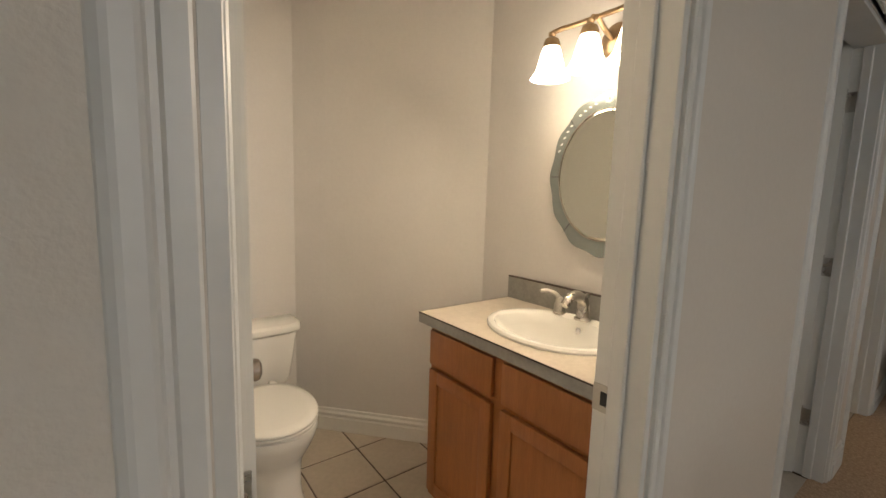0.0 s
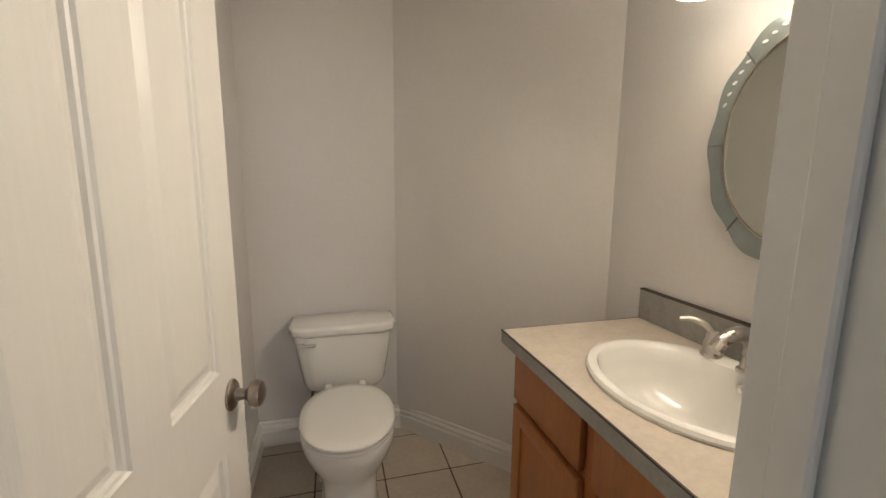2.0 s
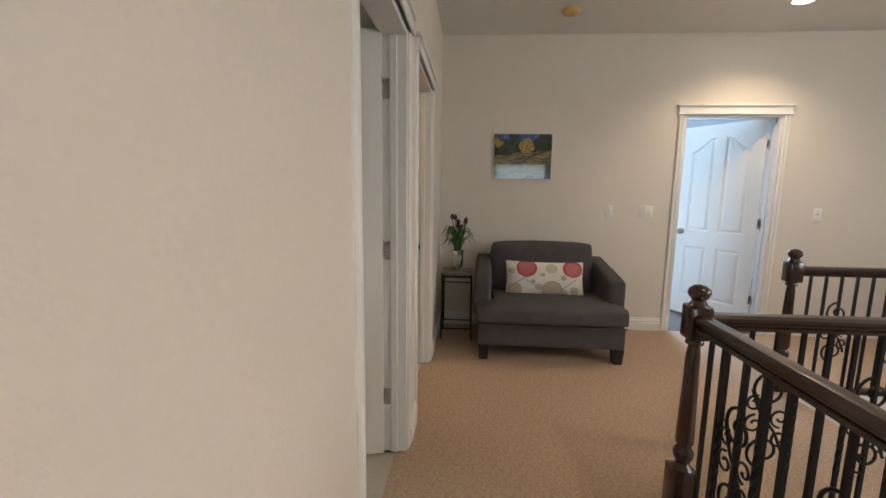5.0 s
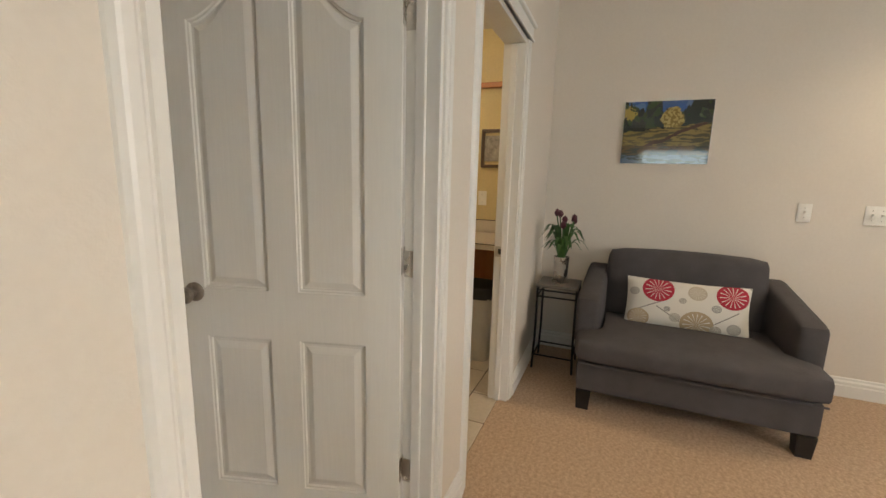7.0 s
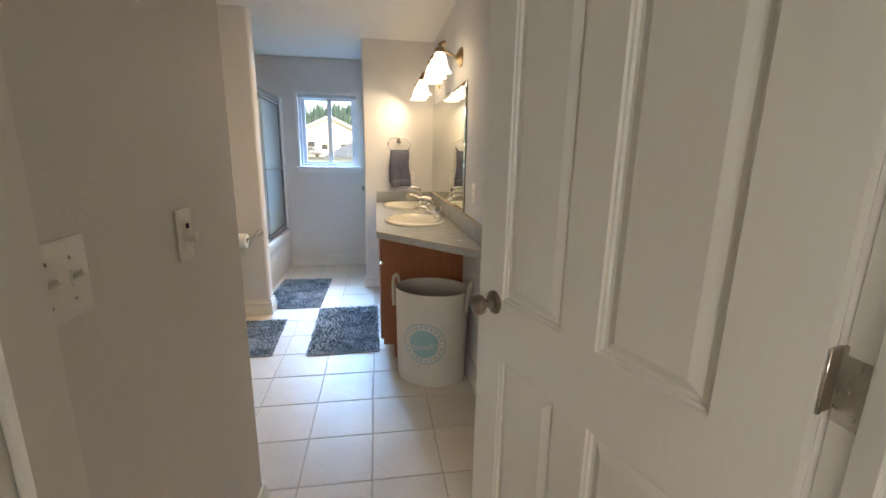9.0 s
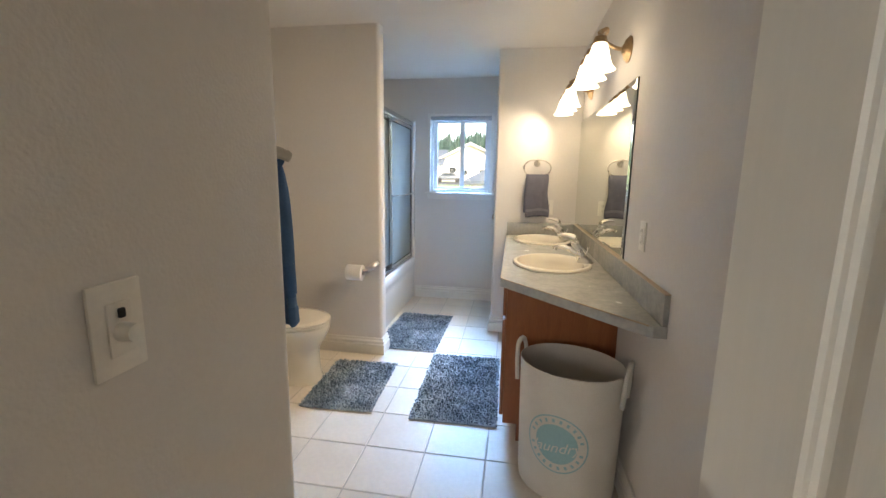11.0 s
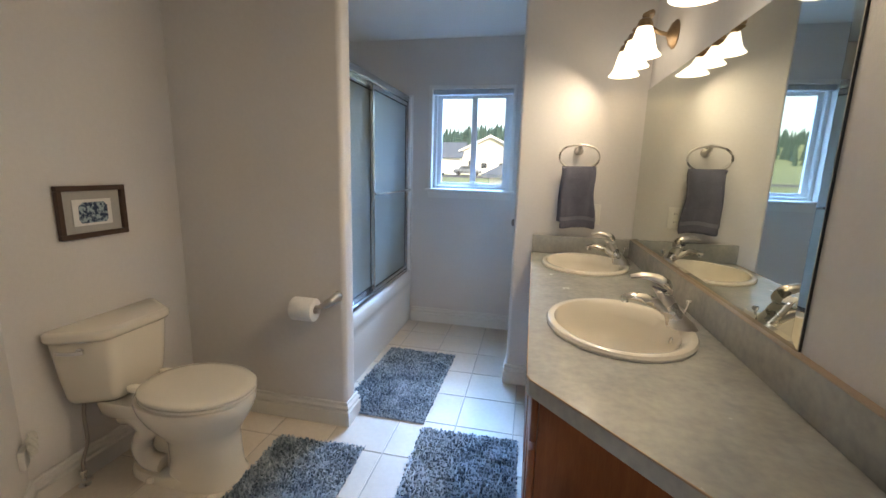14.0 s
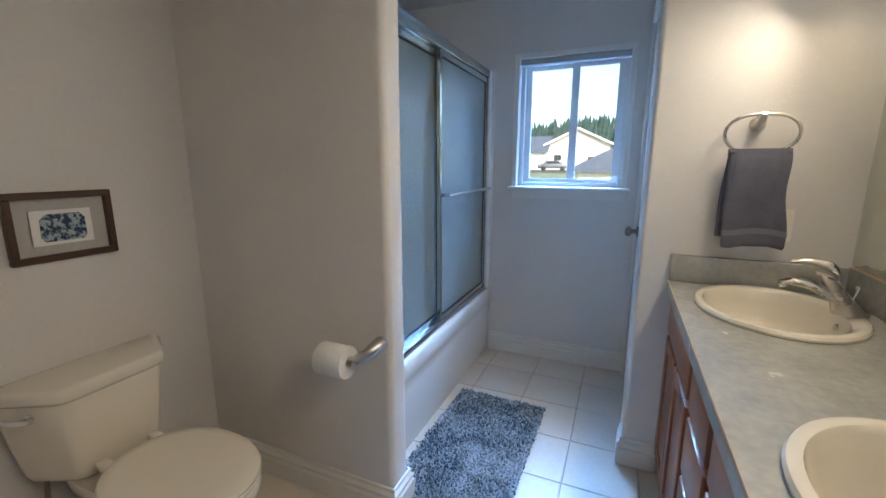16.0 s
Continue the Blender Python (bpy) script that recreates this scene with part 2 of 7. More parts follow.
def box(lo, hi, bevel=0.0, seg=2, bm=None):
    own = bmesh.new()
    bmesh.ops.create_cube(own, size=1.0)
    s = [hi[i] - lo[i] for i in range(3)]
    c = [(hi[i] + lo[i]) / 2 for i in range(3)]
    bmesh.ops.transform(own, matrix=Matrix.Translation(c) @ Matrix.Diagonal((*s, 1)), verts=own.verts)
    if bevel:
        bmesh.ops.bevel(own, geom=own.edges[:], offset=bevel, segments=seg, affect="EDGES", profile=0.5)
    return merge(bm, own)


def merge(bm, own):
    if bm is None:
        return own
    tmp = bpy.data.meshes.new("tmp")
    own.to_mesh(tmp)
    own.free()
    bm.from_mesh(tmp)
    bpy.data.meshes.remove(tmp)
    return bm


def moved(bm, m):
    bmesh.ops.transform(bm, matrix=m, verts=bm.verts)
    return bm


def rings(loops, cap_a=True, cap_b=True, bm=None, closed=True):
    """Skin a row of equal vertex loops."""
    own = bmesh.new()
    vs = [[own.verts.new(p) for p in lp] for lp in loops]
    k = len(loops[0])
    for a, b in zip(vs, vs[1:]):
        for i in range(k if closed else k - 1):
            own.faces.new((a[i], a[(i + 1) % k], b[(i + 1) % k], b[i]))
    if closed and cap_a:
        own.faces.new(vs[0][::-1])
    if closed and cap_b:
        own.faces.new(vs[-1])
    return merge(bm, own)


def lathe(profile, seg=24, bm=None, sx=1.0, sy=1.0, cap=True):
    """Turn (radius, z) pairs about z."""
    loops = [[(r * sx * math.cos(2 * math.pi * i / seg), r * sy * math.sin(2 * math.pi * i / seg), z) for i in range(seg)] for r, z in profile]
    return rings(loops, cap, cap, bm)


def tube(points, radius, seg=10, bm=None):
    """A round bar along points; radius may be a number or one a point."""
    pts = [Vector(p) for p in points]
    rad = radius if isinstance(radius, (list, tuple)) else [radius] * len(pts)
    loops = []
    side = None
    for i, p in enumerate(pts):
        d = (pts[min(i + 1, len(pts) - 1)] - pts[max(i - 1, 0)]).normalized()
        if side is None:
            side = d.orthogonal().normalized()
        side = (side - d * side.dot(d)).normalized()
        up = d.cross(side)
        loops.append([p + rad[i] * (side * math.cos(2 * math.pi * j / seg) + up * math.sin(2 * math.pi * j / seg)) for j in range(seg)])
    return rings(loops, True, True, bm)


def prism(poly, z0, z1, bm=None):
    """A flat outline (x, y) raised from z0 to z1."""
    return rings([[(x, y, z0) for x, y in poly], [(x, y, z1) for x, y in poly]], True, True, bm)


def rounded(bm, offset, seg=3):
    bmesh.ops.recalc_face_normals(bm, faces=bm.faces)
    bmesh.ops.bevel(bm, geom=[e for e in bm.edges if e.calc_face_angle(0) > 0.5], offset=offset, segments=seg, affect="EDGES", profile=0.5)
    return bm


def arc(cx, cy, r, a0, a1, n):
    return [(cx + r * math.cos(radians(a0 + (a1 - a0) * i / n)), cy + r * math.sin(radians(a0 + (a1 - a0) * i / n))) for i in range(n + 1)]


def soft_ellipse(rx, ry, n=40, power=2.0):
    out = []
    for i in range(n):
        a = 2 * math.pi * i / n
        c, s = math.cos(a), math.sin(a)
        out.append((rx * math.copysign(abs(c) ** (2 / power), c), ry * math.copysign(abs(s) ** (2 / power), s)))
    return out


def spline(points, n=8):
    """Catmull-Rom through the points."""
    p = [Vector(q) for q in points]
    p = [p[0] * 2 - p[1]] + p + [p[-1] * 2 - p[-2]]
    out = []
    for i in range(1, len(p) - 2):
        for k in range(n):
            t = k / n
            a, b, c, d = p[i - 1:i + 3]
            out.append(0.5 * (2 * b + (c - a) * t + (2 * a - 5 * b + 4 * c - d) * t * t + (3 * b - a - 3 * c + d) * t ** 3))
    out.append(p[-2])
    return out


# ---- large structure ----
HY0, HY1 = 0.985, 1.10          # hall wall, hall side and room side
HALL_Z, BATH_Z, POW_Z = 2.76, 2.32, 2.44
FARX = 6.03                      # far wall of the landing
XV = 3.895                       # vanity wall
YW = 5.735                       # window wall
WING_Y, WING_X = 4.82, 3.232
PART_Y0, PART_Y1, PART_X = 4.155, 4.27, 2.462
ALC_X = 1.55
PMX, PTY, PLX = 2.70, 2.90, 1.305


def wall(name, boxes, material, label):
    bm = bmesh.new()
    for lo, hi in boxes:
        box(lo, hi, bm=bm)
    return setting(name, bm, material, label)


DOOR_H = 2.05
OPEN_P, OPEN_B, OPEN_L = (1.335, 2.08), (3.056, 3.925), (4.265, 5.045)


def opening_wall(name, x0, x1, y0, y1, top, openings, material, label):
    boxes, x = [], x0
    for a, b in openings:
        boxes += [((x, y0, 0), (a, y1, top)), ((a, y0, DOOR_H), (b, y1, top))]
        x = b
    boxes.append(((x, y0, 0), (x1, y1, top)))
    return wall(name, boxes, material, label)


opening_wall("wall_hall_north", -3.5, FARX, HY0, (HY0 + HY1) / 2, HALL_Z, (OPEN_P, OPEN_B, OPEN_L), PAINT_HALL, "cream painted landing wall with three doorways")
opening_wall("wall_rooms_south", 1.18, FARX, (HY0 + HY1) / 2, HY1, HALL_Z, (OPEN_P, OPEN_B, OPEN_L), PAINT_GREY, "grey painted room side of the landing wall")
# far wall of the landing with the bedroom doorway
FD0, FD1 = -2.10, -1.25
wall("wall_hall_east", [((FARX, FD1, 0), (FARX + 0.12, HY1, HALL_Z)), ((FARX, FD0, DOOR_H), (FARX + 0.12, FD1, HALL_Z)), ((FARX, -4.6, 0), (FARX + 0.12, FD0, HALL_Z))],
     PAINT_HALL, "cream painted landing wall behind the armchair")
wall("wall_hall_south", [((-3.5, -4.72, -3.0), (1.2, -4.6, HALL_Z)), ((1.2, -4.72, -3.0), (3.6, -4.6, 1.1)), ((1.2, -4.72, 2.55), (3.6, -4.6, HALL_Z)), ((3.6, -4.72, -3.0), (FARX + 0.12, -4.6, HALL_Z))],
     PAINT_HALL, "cream painted wall with an added, unseen stair window")
WW0, WW1, WZ0, WZ1 = -1.6, 0.1, 0.85, 2.15
wall("wall_hall_west", [((-3.62, -4.72, -3.0), (-3.5, WW0, HALL_Z)), ((-3.62, WW1, 0), (-3.5, HY1, HALL_Z)), ((-3.62, WW0, -3.0), (-3.5, WW1, WZ0)), ((-3.62, WW0, WZ1), (-3.5, WW1, HALL_Z))],
     PAINT_HALL, "cream painted landing wall with a window")
setting("ceiling", box((-3.62, -4.72, HALL_Z), (FARX + 0.12, HY1, HALL_Z + 0.1)), CEILING, "off-white textured landing ceiling")
# landing floor with the stairwell left open
SW_X0, SW_X1, SW_Y1 = -0.6, 3.62, -0.24
fl = bmesh.new()
for lo, hi in (((-3.5, SW_Y1, -0.2), (FARX, HY0, 0)), ((3.62, -1.50, -0.2), (FARX, SW_Y1, 0)), ((4.82, -4.6, -0.2), (FARX, -1.50, 0)), ((-3.5, -4.6, -0.2), (SW_X0, SW_Y1, 0)),
               ((OPEN_P[0], HY0, -0.2), (OPEN_P[1], 1.04, 0)), ((OPEN_B[0], HY0, -0.2), (OPEN_B[1], 1.04, 0)), ((OPEN_L[0], HY0, -0.2), (OPEN_L[1], 1.04, 0))):
    box(lo, hi, bm=fl)
setting("floor", fl, CARPET, "tan cut-pile carpet on the landing")
setting("floor_lower", box((-3.5, -4.6, -3.1), (FARX, HY0, -2.9)), CARPET, "tan carpet of the lower storey")
# powder room
wall("wall_powder_west", [((PLX - 0.12, HY1, 0), (PLX, PTY, POW_Z))], PAINT_GREY, "grey painted powder room wall behind the door")
wall("wall_powder_north", [((PLX - 0.12, PTY, 0), (2.02, PTY + 0.10, POW_Z))], PAINT_GREY, "grey painted wall behind the toilet")
DG0, DG1 = (2.914, 2.106), (ALC_X, 3.36)      # slanted wall, bathroom side
PD0, PD1 = (2.70, 2.15), (2.02, 2.90)         # slanted wall, powder side
setting("wall_powder_slanted", prism([PD0, (2.78, 2.162), (2.10, 2.83), (2.02, 2.98), PD1], 0, POW_Z), PAINT_GREY, "grey painted slanted wall of the powder room")
wall("wall_powder_east", [((PMX, HY1, 0), (2.80, 2.16, POW_Z))], PAINT_GREY, "grey painted wall behind the vanity mirror")
setting("ceiling_powder", box((PLX - 0.12, HY1, POW_Z), (2.80, PTY + 0.1, POW_Z + 0.08)), CEILING, "off-white powder room ceiling")
# bathroom
wl = bmesh.new()
prism([(2.81, HY1), (2.914 - 0.015, HY1), (2.914, HY1 + 0.002), (2.914, 2.09), (2.9115, 2.1), (2.904, 2.115), (2.84, 2.175), (2.81, 2.16)], 0, BATH_Z, bm=wl)
setting("wall_bath_west", wl, PAINT_GREY, "grey painted bathroom wall with the switches")
setting("wall_bath_slanted", prism([(2.904, 2.115), DG1, (ALC_X - 0.02, DG1[1] - 0.03), (2.81, 2.155)], 0, BATH_Z), PAINT_GREY, "grey painted slanted wall with the towel bar")
wall("wall_alcove", [((ALC_X - 0.12, 3.25, 0), (ALC_X, YW, BATH_Z))], PAINT_GREY, "grey painted wall behind the toilet")
pw = prism([(ALC_X, PART_Y0), *[(x, y) for x, y in arc(PART_X - 0.025, PART_Y0 + 0.025, 0.025, -90, 0, 5)], *[(x, y) for x, y in arc(PART_X - 0.025, PART_Y1 - 0.025, 0.025, 0, 90, 5)], (ALC_X, PART_Y1)], 0, BATH_Z)
setting("wall_partition", pw, PAINT_GREY, "grey painted partition between toilet and tub", smooth=True)
wall("wall_vanity", [((XV, HY1, 0), (XV + 0.12, WING_Y, BATH_Z))], PAINT_GREY, "grey painted bathroom wall with the vanity mirror")
ww = prism([*arc(WING_X + 0.02, WING_Y + 0.02, 0.02, 180, 270, 5), (XV + 0.12, WING_Y), (XV + 0.12, WING_Y + 0.11), (WING_X, WING_Y + 0.11)], 0, BATH_Z)
setting("wall_wing", ww, PAINT_GREY, "grey painted end wall with the towel ring", smooth=True)
CD0, CD1 = 4.98, 5.68            # closet doorway
wall("wall_closet", [((WING_X + 0.012, WING_Y + 0.11, 0), (WING_X + 0.12, CD0, BATH_Z)), ((WING_X + 0.012, CD0, DOOR_H), (WING_X + 0.12, CD1, BATH_Z)), ((WING_X + 0.012, CD1, 0), (WING_X + 0.12, YW, BATH_Z)),
                     ((WING_X + 0.12, CD0 - 0.05, 0), (WING_X + 0.16, CD1 + 0.05, BATH_Z))], PAINT_GREY, "grey painted wall with the closet door")
WX0, WX1, WB0, WB1 = 2.50, 3.14, 1.165, 1.945
wall("wall_window", [((ALC_X - 0.12, YW, 0), (WX0, YW + 0.15, BATH_Z)), ((WX1, YW, 0), (XV + 0.12, YW + 0.15, BATH_Z)), ((WX0, YW, 0), (WX1, YW + 0.15, WB0)), ((WX0, YW, WB1), (WX1, YW + 0.15, BATH_Z))],
     PAINT_GREY, "grey painted wall with the bathroom window")
setting("ceiling_bath", box((ALC_X - 0.12, HY1, BATH_Z), (XV + 0.12, YW + 0.15, BATH_Z + 0.08)), CEILING, "off-white textured bathroom ceiling")
# laundry room
wall("wall_laundry_east", [((FARX, HY1, 0), (FARX + 0.12, 3.1, HALL_Z))], PAINT_WARM_LIT, "laundry wall with warm lamplight put into its yellow colour")
wall("wall_laundry_north", [((XV + 0.12, 3.0, 0), (FARX, 3.1, HALL_Z))], PAINT_WARM_LIT, "laundry wall with warm lamplight put into its yellow colour")
wall("wall_laundry_west", [((XV + 0.12, HY1, 0), (XV + 0.14, 3.0, HALL_Z))], PAINT_WARM_LIT, "laundry wall with warm lamplight put into its yellow colour")
setting("ceiling_laundry", box((XV + 0.12, HY1, HALL_Z - 0.3), (FARX, 3.1, HALL_Z - 0.22)), CEILING, "off-white laundry ceiling")
# bedroom beyond the landing
wall("wall_bedroom", [((FARX + 0.12, 0.3, 0), (8.9, 0.4, HALL_Z)), ((FARX + 0.12, -4.0, 0), (8.9, -3.9, HALL_Z)), ((8.8, -3.9, 0), (8.9, -2.3, HALL_Z)), ((8.8, -0.6, 0), (8.9, 0.3, HALL_Z)),
                      ((8.8, -2.3, 0), (8.9, -0.6, 0.9)), ((8.8, -2.3, 2.2), (8.9, -0.6, HALL_Z))], PAINT_BLUE, "pale painted bedroom walls")
setting("ceiling_bedroom", box((FARX + 0.12, -4.0, HALL_Z), (8.9, 0.4, HALL_Z + 0.1)), CEILING, "white bedroom ceiling")
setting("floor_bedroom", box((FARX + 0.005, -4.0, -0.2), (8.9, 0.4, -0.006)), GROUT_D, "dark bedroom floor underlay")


# tiled floors: grout bed and laid tiles
def tiled_floor(name, bed, x0, x1, y0, y1, ox, oy, size, gap, material, grout, keep, label, cut=None):
    setting_ob = setting(name, prism(bed, -0.2, -0.003), grout, label)
    cache = {}
    i0, i1 = math.floor((x0 - ox) / size), math.ceil((x1 - ox) / size)
    j0, j1 = math.floor((y0 - oy) / size), math.ceil((y1 - oy) / size)
    for i in range(i0, i1):
        for j in range(j0, j1):
            a, b = max(x0, ox + i * size), min(x1, ox + (i + 1) * size)
            c, d = max(y0, oy + j * size), min(y1, oy + (j + 1) * size)
            if b - a < 0.03 or d - c < 0.03 or not keep((a + b) / 2, (c + d) / 2):
                continue
            w, h = round(b - a - gap, 4), round(d - c - gap, 4)
            if (w, h) not in cache:
                bm = box((-w / 2, -h / 2, -0.012), (w / 2, h / 2, 0), 0.0025, 1)
                me = bpy.data.meshes.new("tile")
                bm.to_mesh(me)
                bm.free()
                me.materials.append(material)
                cache[(w, h)] = me
            me = cache[(w, h)]
            if cut:
                side = [(Vector((x, y)) - Vector(cut[0])).dot(Vector(cut[1])) for x in (a, b) for y in (c, d)]
                if max(side) < 0.02:
                    continue
                if min(side) < 0:
                    bm = bmesh.new()
                    bm.from_mesh(me)
                    bmesh.ops.bisect_plane(bm, geom=bm.verts[:] + bm.edges[:] + bm.faces[:], plane_co=(cut[0][0] - (a + b) / 2, cut[0][1] - (c + d) / 2, 0), plane_no=(-cut[1][0], -cut[1][1], 0), clear_outer=True)
                    me = bpy.data.meshes.new("tile")
                    bm.to_mesh(me)
                    bm.free()
                    me.materials.append(material)
            t = new("tile", me)
            t.location = ((a + b) / 2, (c + d) / 2, 0)
            t.parent = setting_ob
    return setting_ob


# baseboards along a run of plan points, room on the left of the run
BASE_PROFILE = [(0, 0), (0.018, 0), (0.018, 0.074), (0.008, 0.080), (0.008, 0.087), (0.016, 0.091), (0.016, 0.100), (0.005, 0.110), (0.009, 0.116), (0.007, 0.125), (0, 0.127)]


def baseboard(points, label="white painted moulded baseboard", side=1):
    loops = []
    pts = [Vector((*p, 0)) for p in points]
    for i, p in enumerate(pts):
        d0 = (p - pts[i - 1]).normalized() if i else (pts[1] - p).normalized()
        d1 = (pts[i + 1] - p).normalized() if i < len(pts) - 1 else d0
        n0, n1 = Vector((-d0.y, d0.x, 0)) * side, Vector((-d1.y, d1.x, 0)) * side
        n = (n0 + n1) / (1 + n0.dot(n1))
        loops.append([p + n * (u + 0.0005) + Vector((0, 0, v + 0.0005)) for u, v in BASE_PROFILE])
    setting("baseboard", rings(loops), TRIM, label)


# ---- doors, casings ----
CASING = [(0, 0), (0, 0.008), (0.003, 0.011), (0.019, 0.011), (0.022, 0.006), (0.027, 0.006), (0.030, 0.013), (0.034, 0.015), (0.047, 0.015), (0.052, 0.013), (0.058, 0.006), (0.060, 0)]


def casing_leg(face, side, height):
    """Moulded upright; face: (x0, y0) inner foot on the wall, side: +1 or -1 along x."""
    return rings([[(side * u, -v, z) for u, v in CASING] for z in (0.0, height)])


def doorway_trim(name, m, width, depth, label, stop_at, reveal=-0.003):
    """Casing, head and jambs of a doorway. Local x along the wall, -y out of the wall, y into it."""
    t = thing(name, m, label, "door frame", kind="structure")
    for side, x in ((-1, reveal), (1, width + 0.003)):
        part("casing", moved(casing_leg(None, side, DOOR_H + 0.003), Matrix.Translation((x, 0, 0))), TRIM, t, smooth=False)
    hd = box((-0.065, -0.018, DOOR_H + 0.003), (width + 0.065, 0, DOOR_H + 0.075), 0.003, 1)
    box((-0.086, -0.034, DOOR_H + 0.075), (width + 0.086, 0, DOOR_H + 0.095), 0.006, 2, hd)
    box((-0.076, -0.026, DOOR_H + 0.003), (width + 0.076, 0, DOOR_H + 0.016), 0.004, 2, hd)
    part("head", hd, TRIM, t, smooth=False)
    jb = bmesh.new()
    box((-0.001, 0.0, 0), (0.018, depth, DOOR_H - 0.001), 0.0015, 1, jb)
    part("jamb", jb, TRIM, t, smooth=False)
    part("jamb", box((width - 0.018, 0.0, 0), (width + 0.001, depth, DOOR_H - 0.001), 0.0015, 1), TRIM, t, smooth=False)
    part("jamb_head", box((0.018, 0.0, DOOR_H - 0.019), (width - 0.018, depth, DOOR_H - 0.001), 0.0015, 1), TRIM, t, smooth=False)
    for x0, x1 in ((0.018, 0.030), (width - 0.030, width - 0.018)):
        part("stop", box((x0, stop_at - 0.034, 0), (x1, stop_at, DOOR_H - 0.02), 0.003, 1), TRIM, t, smooth=False)
    # casing on the inner side
    for side, x in ((-1, -0.003), (1, width + 0.003)):
        bm = casing_leg(None, side, DOOR_H + 0.003)
        moved(bm, Matrix.Translation((x, depth, 0)) @ Matrix.Diagonal((1, -1, 1, 1)))
        part("inner_casing", bm, TRIM, t, smooth=False)
    part("inner_head", box((-0.075, depth, DOOR_H + 0.003), (width + 0.075, depth + 0.02, DOOR_H + 0.075), 0.003, 1), TRIM, t, smooth=False)
    return t


def panel_outline(x0, x1, z0, z1, arch, lean):
    """Outline of a door panel, with a swept top that rises toward the middle of the door."""
    pts = [(x0, z0), (x1, z0)]
    n = 14
    for i in range(n + 1):
        u = i / n
        x = x1 + (x0 - x1) * u
        s = u if lean > 0 else 1 - u
        k = s * s * (3 - 2 * s)
        pts.append((x, z1 - arch * k))
    return pts


def panel_door(name, m, width, label, knobs=True, knob_z=0.915, backset=0.07, hinges=(0.30, 1.05, 1.80)):
    """Four-panel leaf. Local x from the hinge edge, y = 0 the face that shows the knuckles, leaf toward +y, z up."""
    t = thing(name, m, label, "door", kind="structure")
    H, T = 2.03, 0.035
    st, mid = 0.115, 0.10
    px = [(st, (width - mid) / 2), ((width + mid) / 2, width - st)]
    rows = [(0.20, 0.76, 0.0), (0.93, 1.90, 0.13)]
    bm = bmesh.new()
    for y, s in ((0.0, -1), (T, 1)):
        def q(x0, z0, x1, z1):
            v = [bm.verts.new((a, y, b)) for a, b in ((x0, z0), (x1, z0), (x1, z1), (x0, z1))]
            bm.faces.new(v)
        q(0, 0, st, H), q(width - st, 0, width, H), q(px[0][1], 0, px[1][0], H)
        for k, (a, b) in enumerate(px):
            q(a, 0, b, rows[0][0]), q(a, rows[0][1], b, rows[1][0])
            for z0, z1, arch in rows:
                out = panel_outline(a, b, z0, z1, arch, 1 if k == 0 else -1)
                top = out[2:]
                if z1 > 1.5:
                    for p0, p1 in zip(top, top[1:]):
                        v = [bm.verts.new(c) for c in ((p0[0], y, p0[1]), (p1[0], y, p1[1]), (p1[0], y, H), (p0[0], y, H))]
                        bm.faces.new(v)
    for a, b in (((0, 0), (width, 0)), ((0, H), (width, H))):
        v = [bm.verts.new(c) for c in ((a[0], 0, a[1]), (b[0], 0, b[1]), (b[0], T, b[1]), (a[0], T, a[1]))]
        bm.faces.new(v)
    for x in (0, width):
        v = [bm.verts.new(c) for c in ((x, 0, 0), (x, T, 0), (x, T, H), (x, 0, H))]
        bm.faces.new(v)
    bmesh.ops.remove_doubles(bm, verts=bm.verts, dist=0.0002)
    part("leaf", bm, DOORW, t, smooth=False)
    for k, (a, b) in enumerate(px):
        for z0, z1, arch in rows:
            for y, s in ((0.0, 1), (T, -1)):
                out = panel_outline(a, b, z0, z1, arch, 1 if k == 0 else -1)
                cx, cz = (a + b) / 2, (z0 + z1 - arch * 0.5) / 2
                w, h = b - a, z1 - z0

                def ring(off, dep):
                    return [(cx + (x - cx) * (1 - 2 * off / w), y + s * dep, cz + (z - cz) * (1 - 2 * off / h)) for x, z in out]
                pb = rings([ring(0, 0), ring(0.003, 0.005), ring(0.008, 0.0065), ring(0.011, 0.0125), ring(0.019, 0.0125), ring(0.036, 0.005), ring(0.041, 0.003)], False, True)
                part("panel", pb, DOORW, t, smooth=False)
    if knobs:
        for y, s in ((0.0, -1), (T, 1)):
            kb = lathe([(0.0, 0), (0.033, 0), (0.033, 0.004), (0.028, 0.009), (0.014, 0.012), (0.011, 0.030), (0.016, 0.036), (0.026, 0.042), (0.029, 0.052), (0.026, 0.062), (0.014, 0.068), (0.0, 0.069)], 24)
            moved(kb, Matrix.Translation((width - backset, y, knob_z)) @ Matrix.Rotation(radians(90 * (1 if s < 0 else -1)), 4, "X"))
            part("knob", kb, PEWTER, t, "pewter round door knob")
        part("latch_plate", box((width - 0.0005, 0.006, knob_z - 0.03), (width + 0.002, T - 0.006, knob_z + 0.03), 0.0006, 1), PEWTER, t, "pewter latch plate")
    for z in hinges:
        hb = bmesh.new()
        for k in range(3):
            moved_b = lathe([(0.0065, z - 0.044 + k * 0.030), (0.0065, z - 0.044 + k * 0.030 + 0.028)], 10)
            merge(hb, moved(moved_b, Matrix.Translation((-0.006, -0.006, 0))))
        box((-0.004, -0.0005, z - 0.044), (-0.001, 0.030, z + 0.044), 0.0008, 1, hb)
        part("hinge", hb, NICKEL, t, "brushed nickel hinge")
    return t


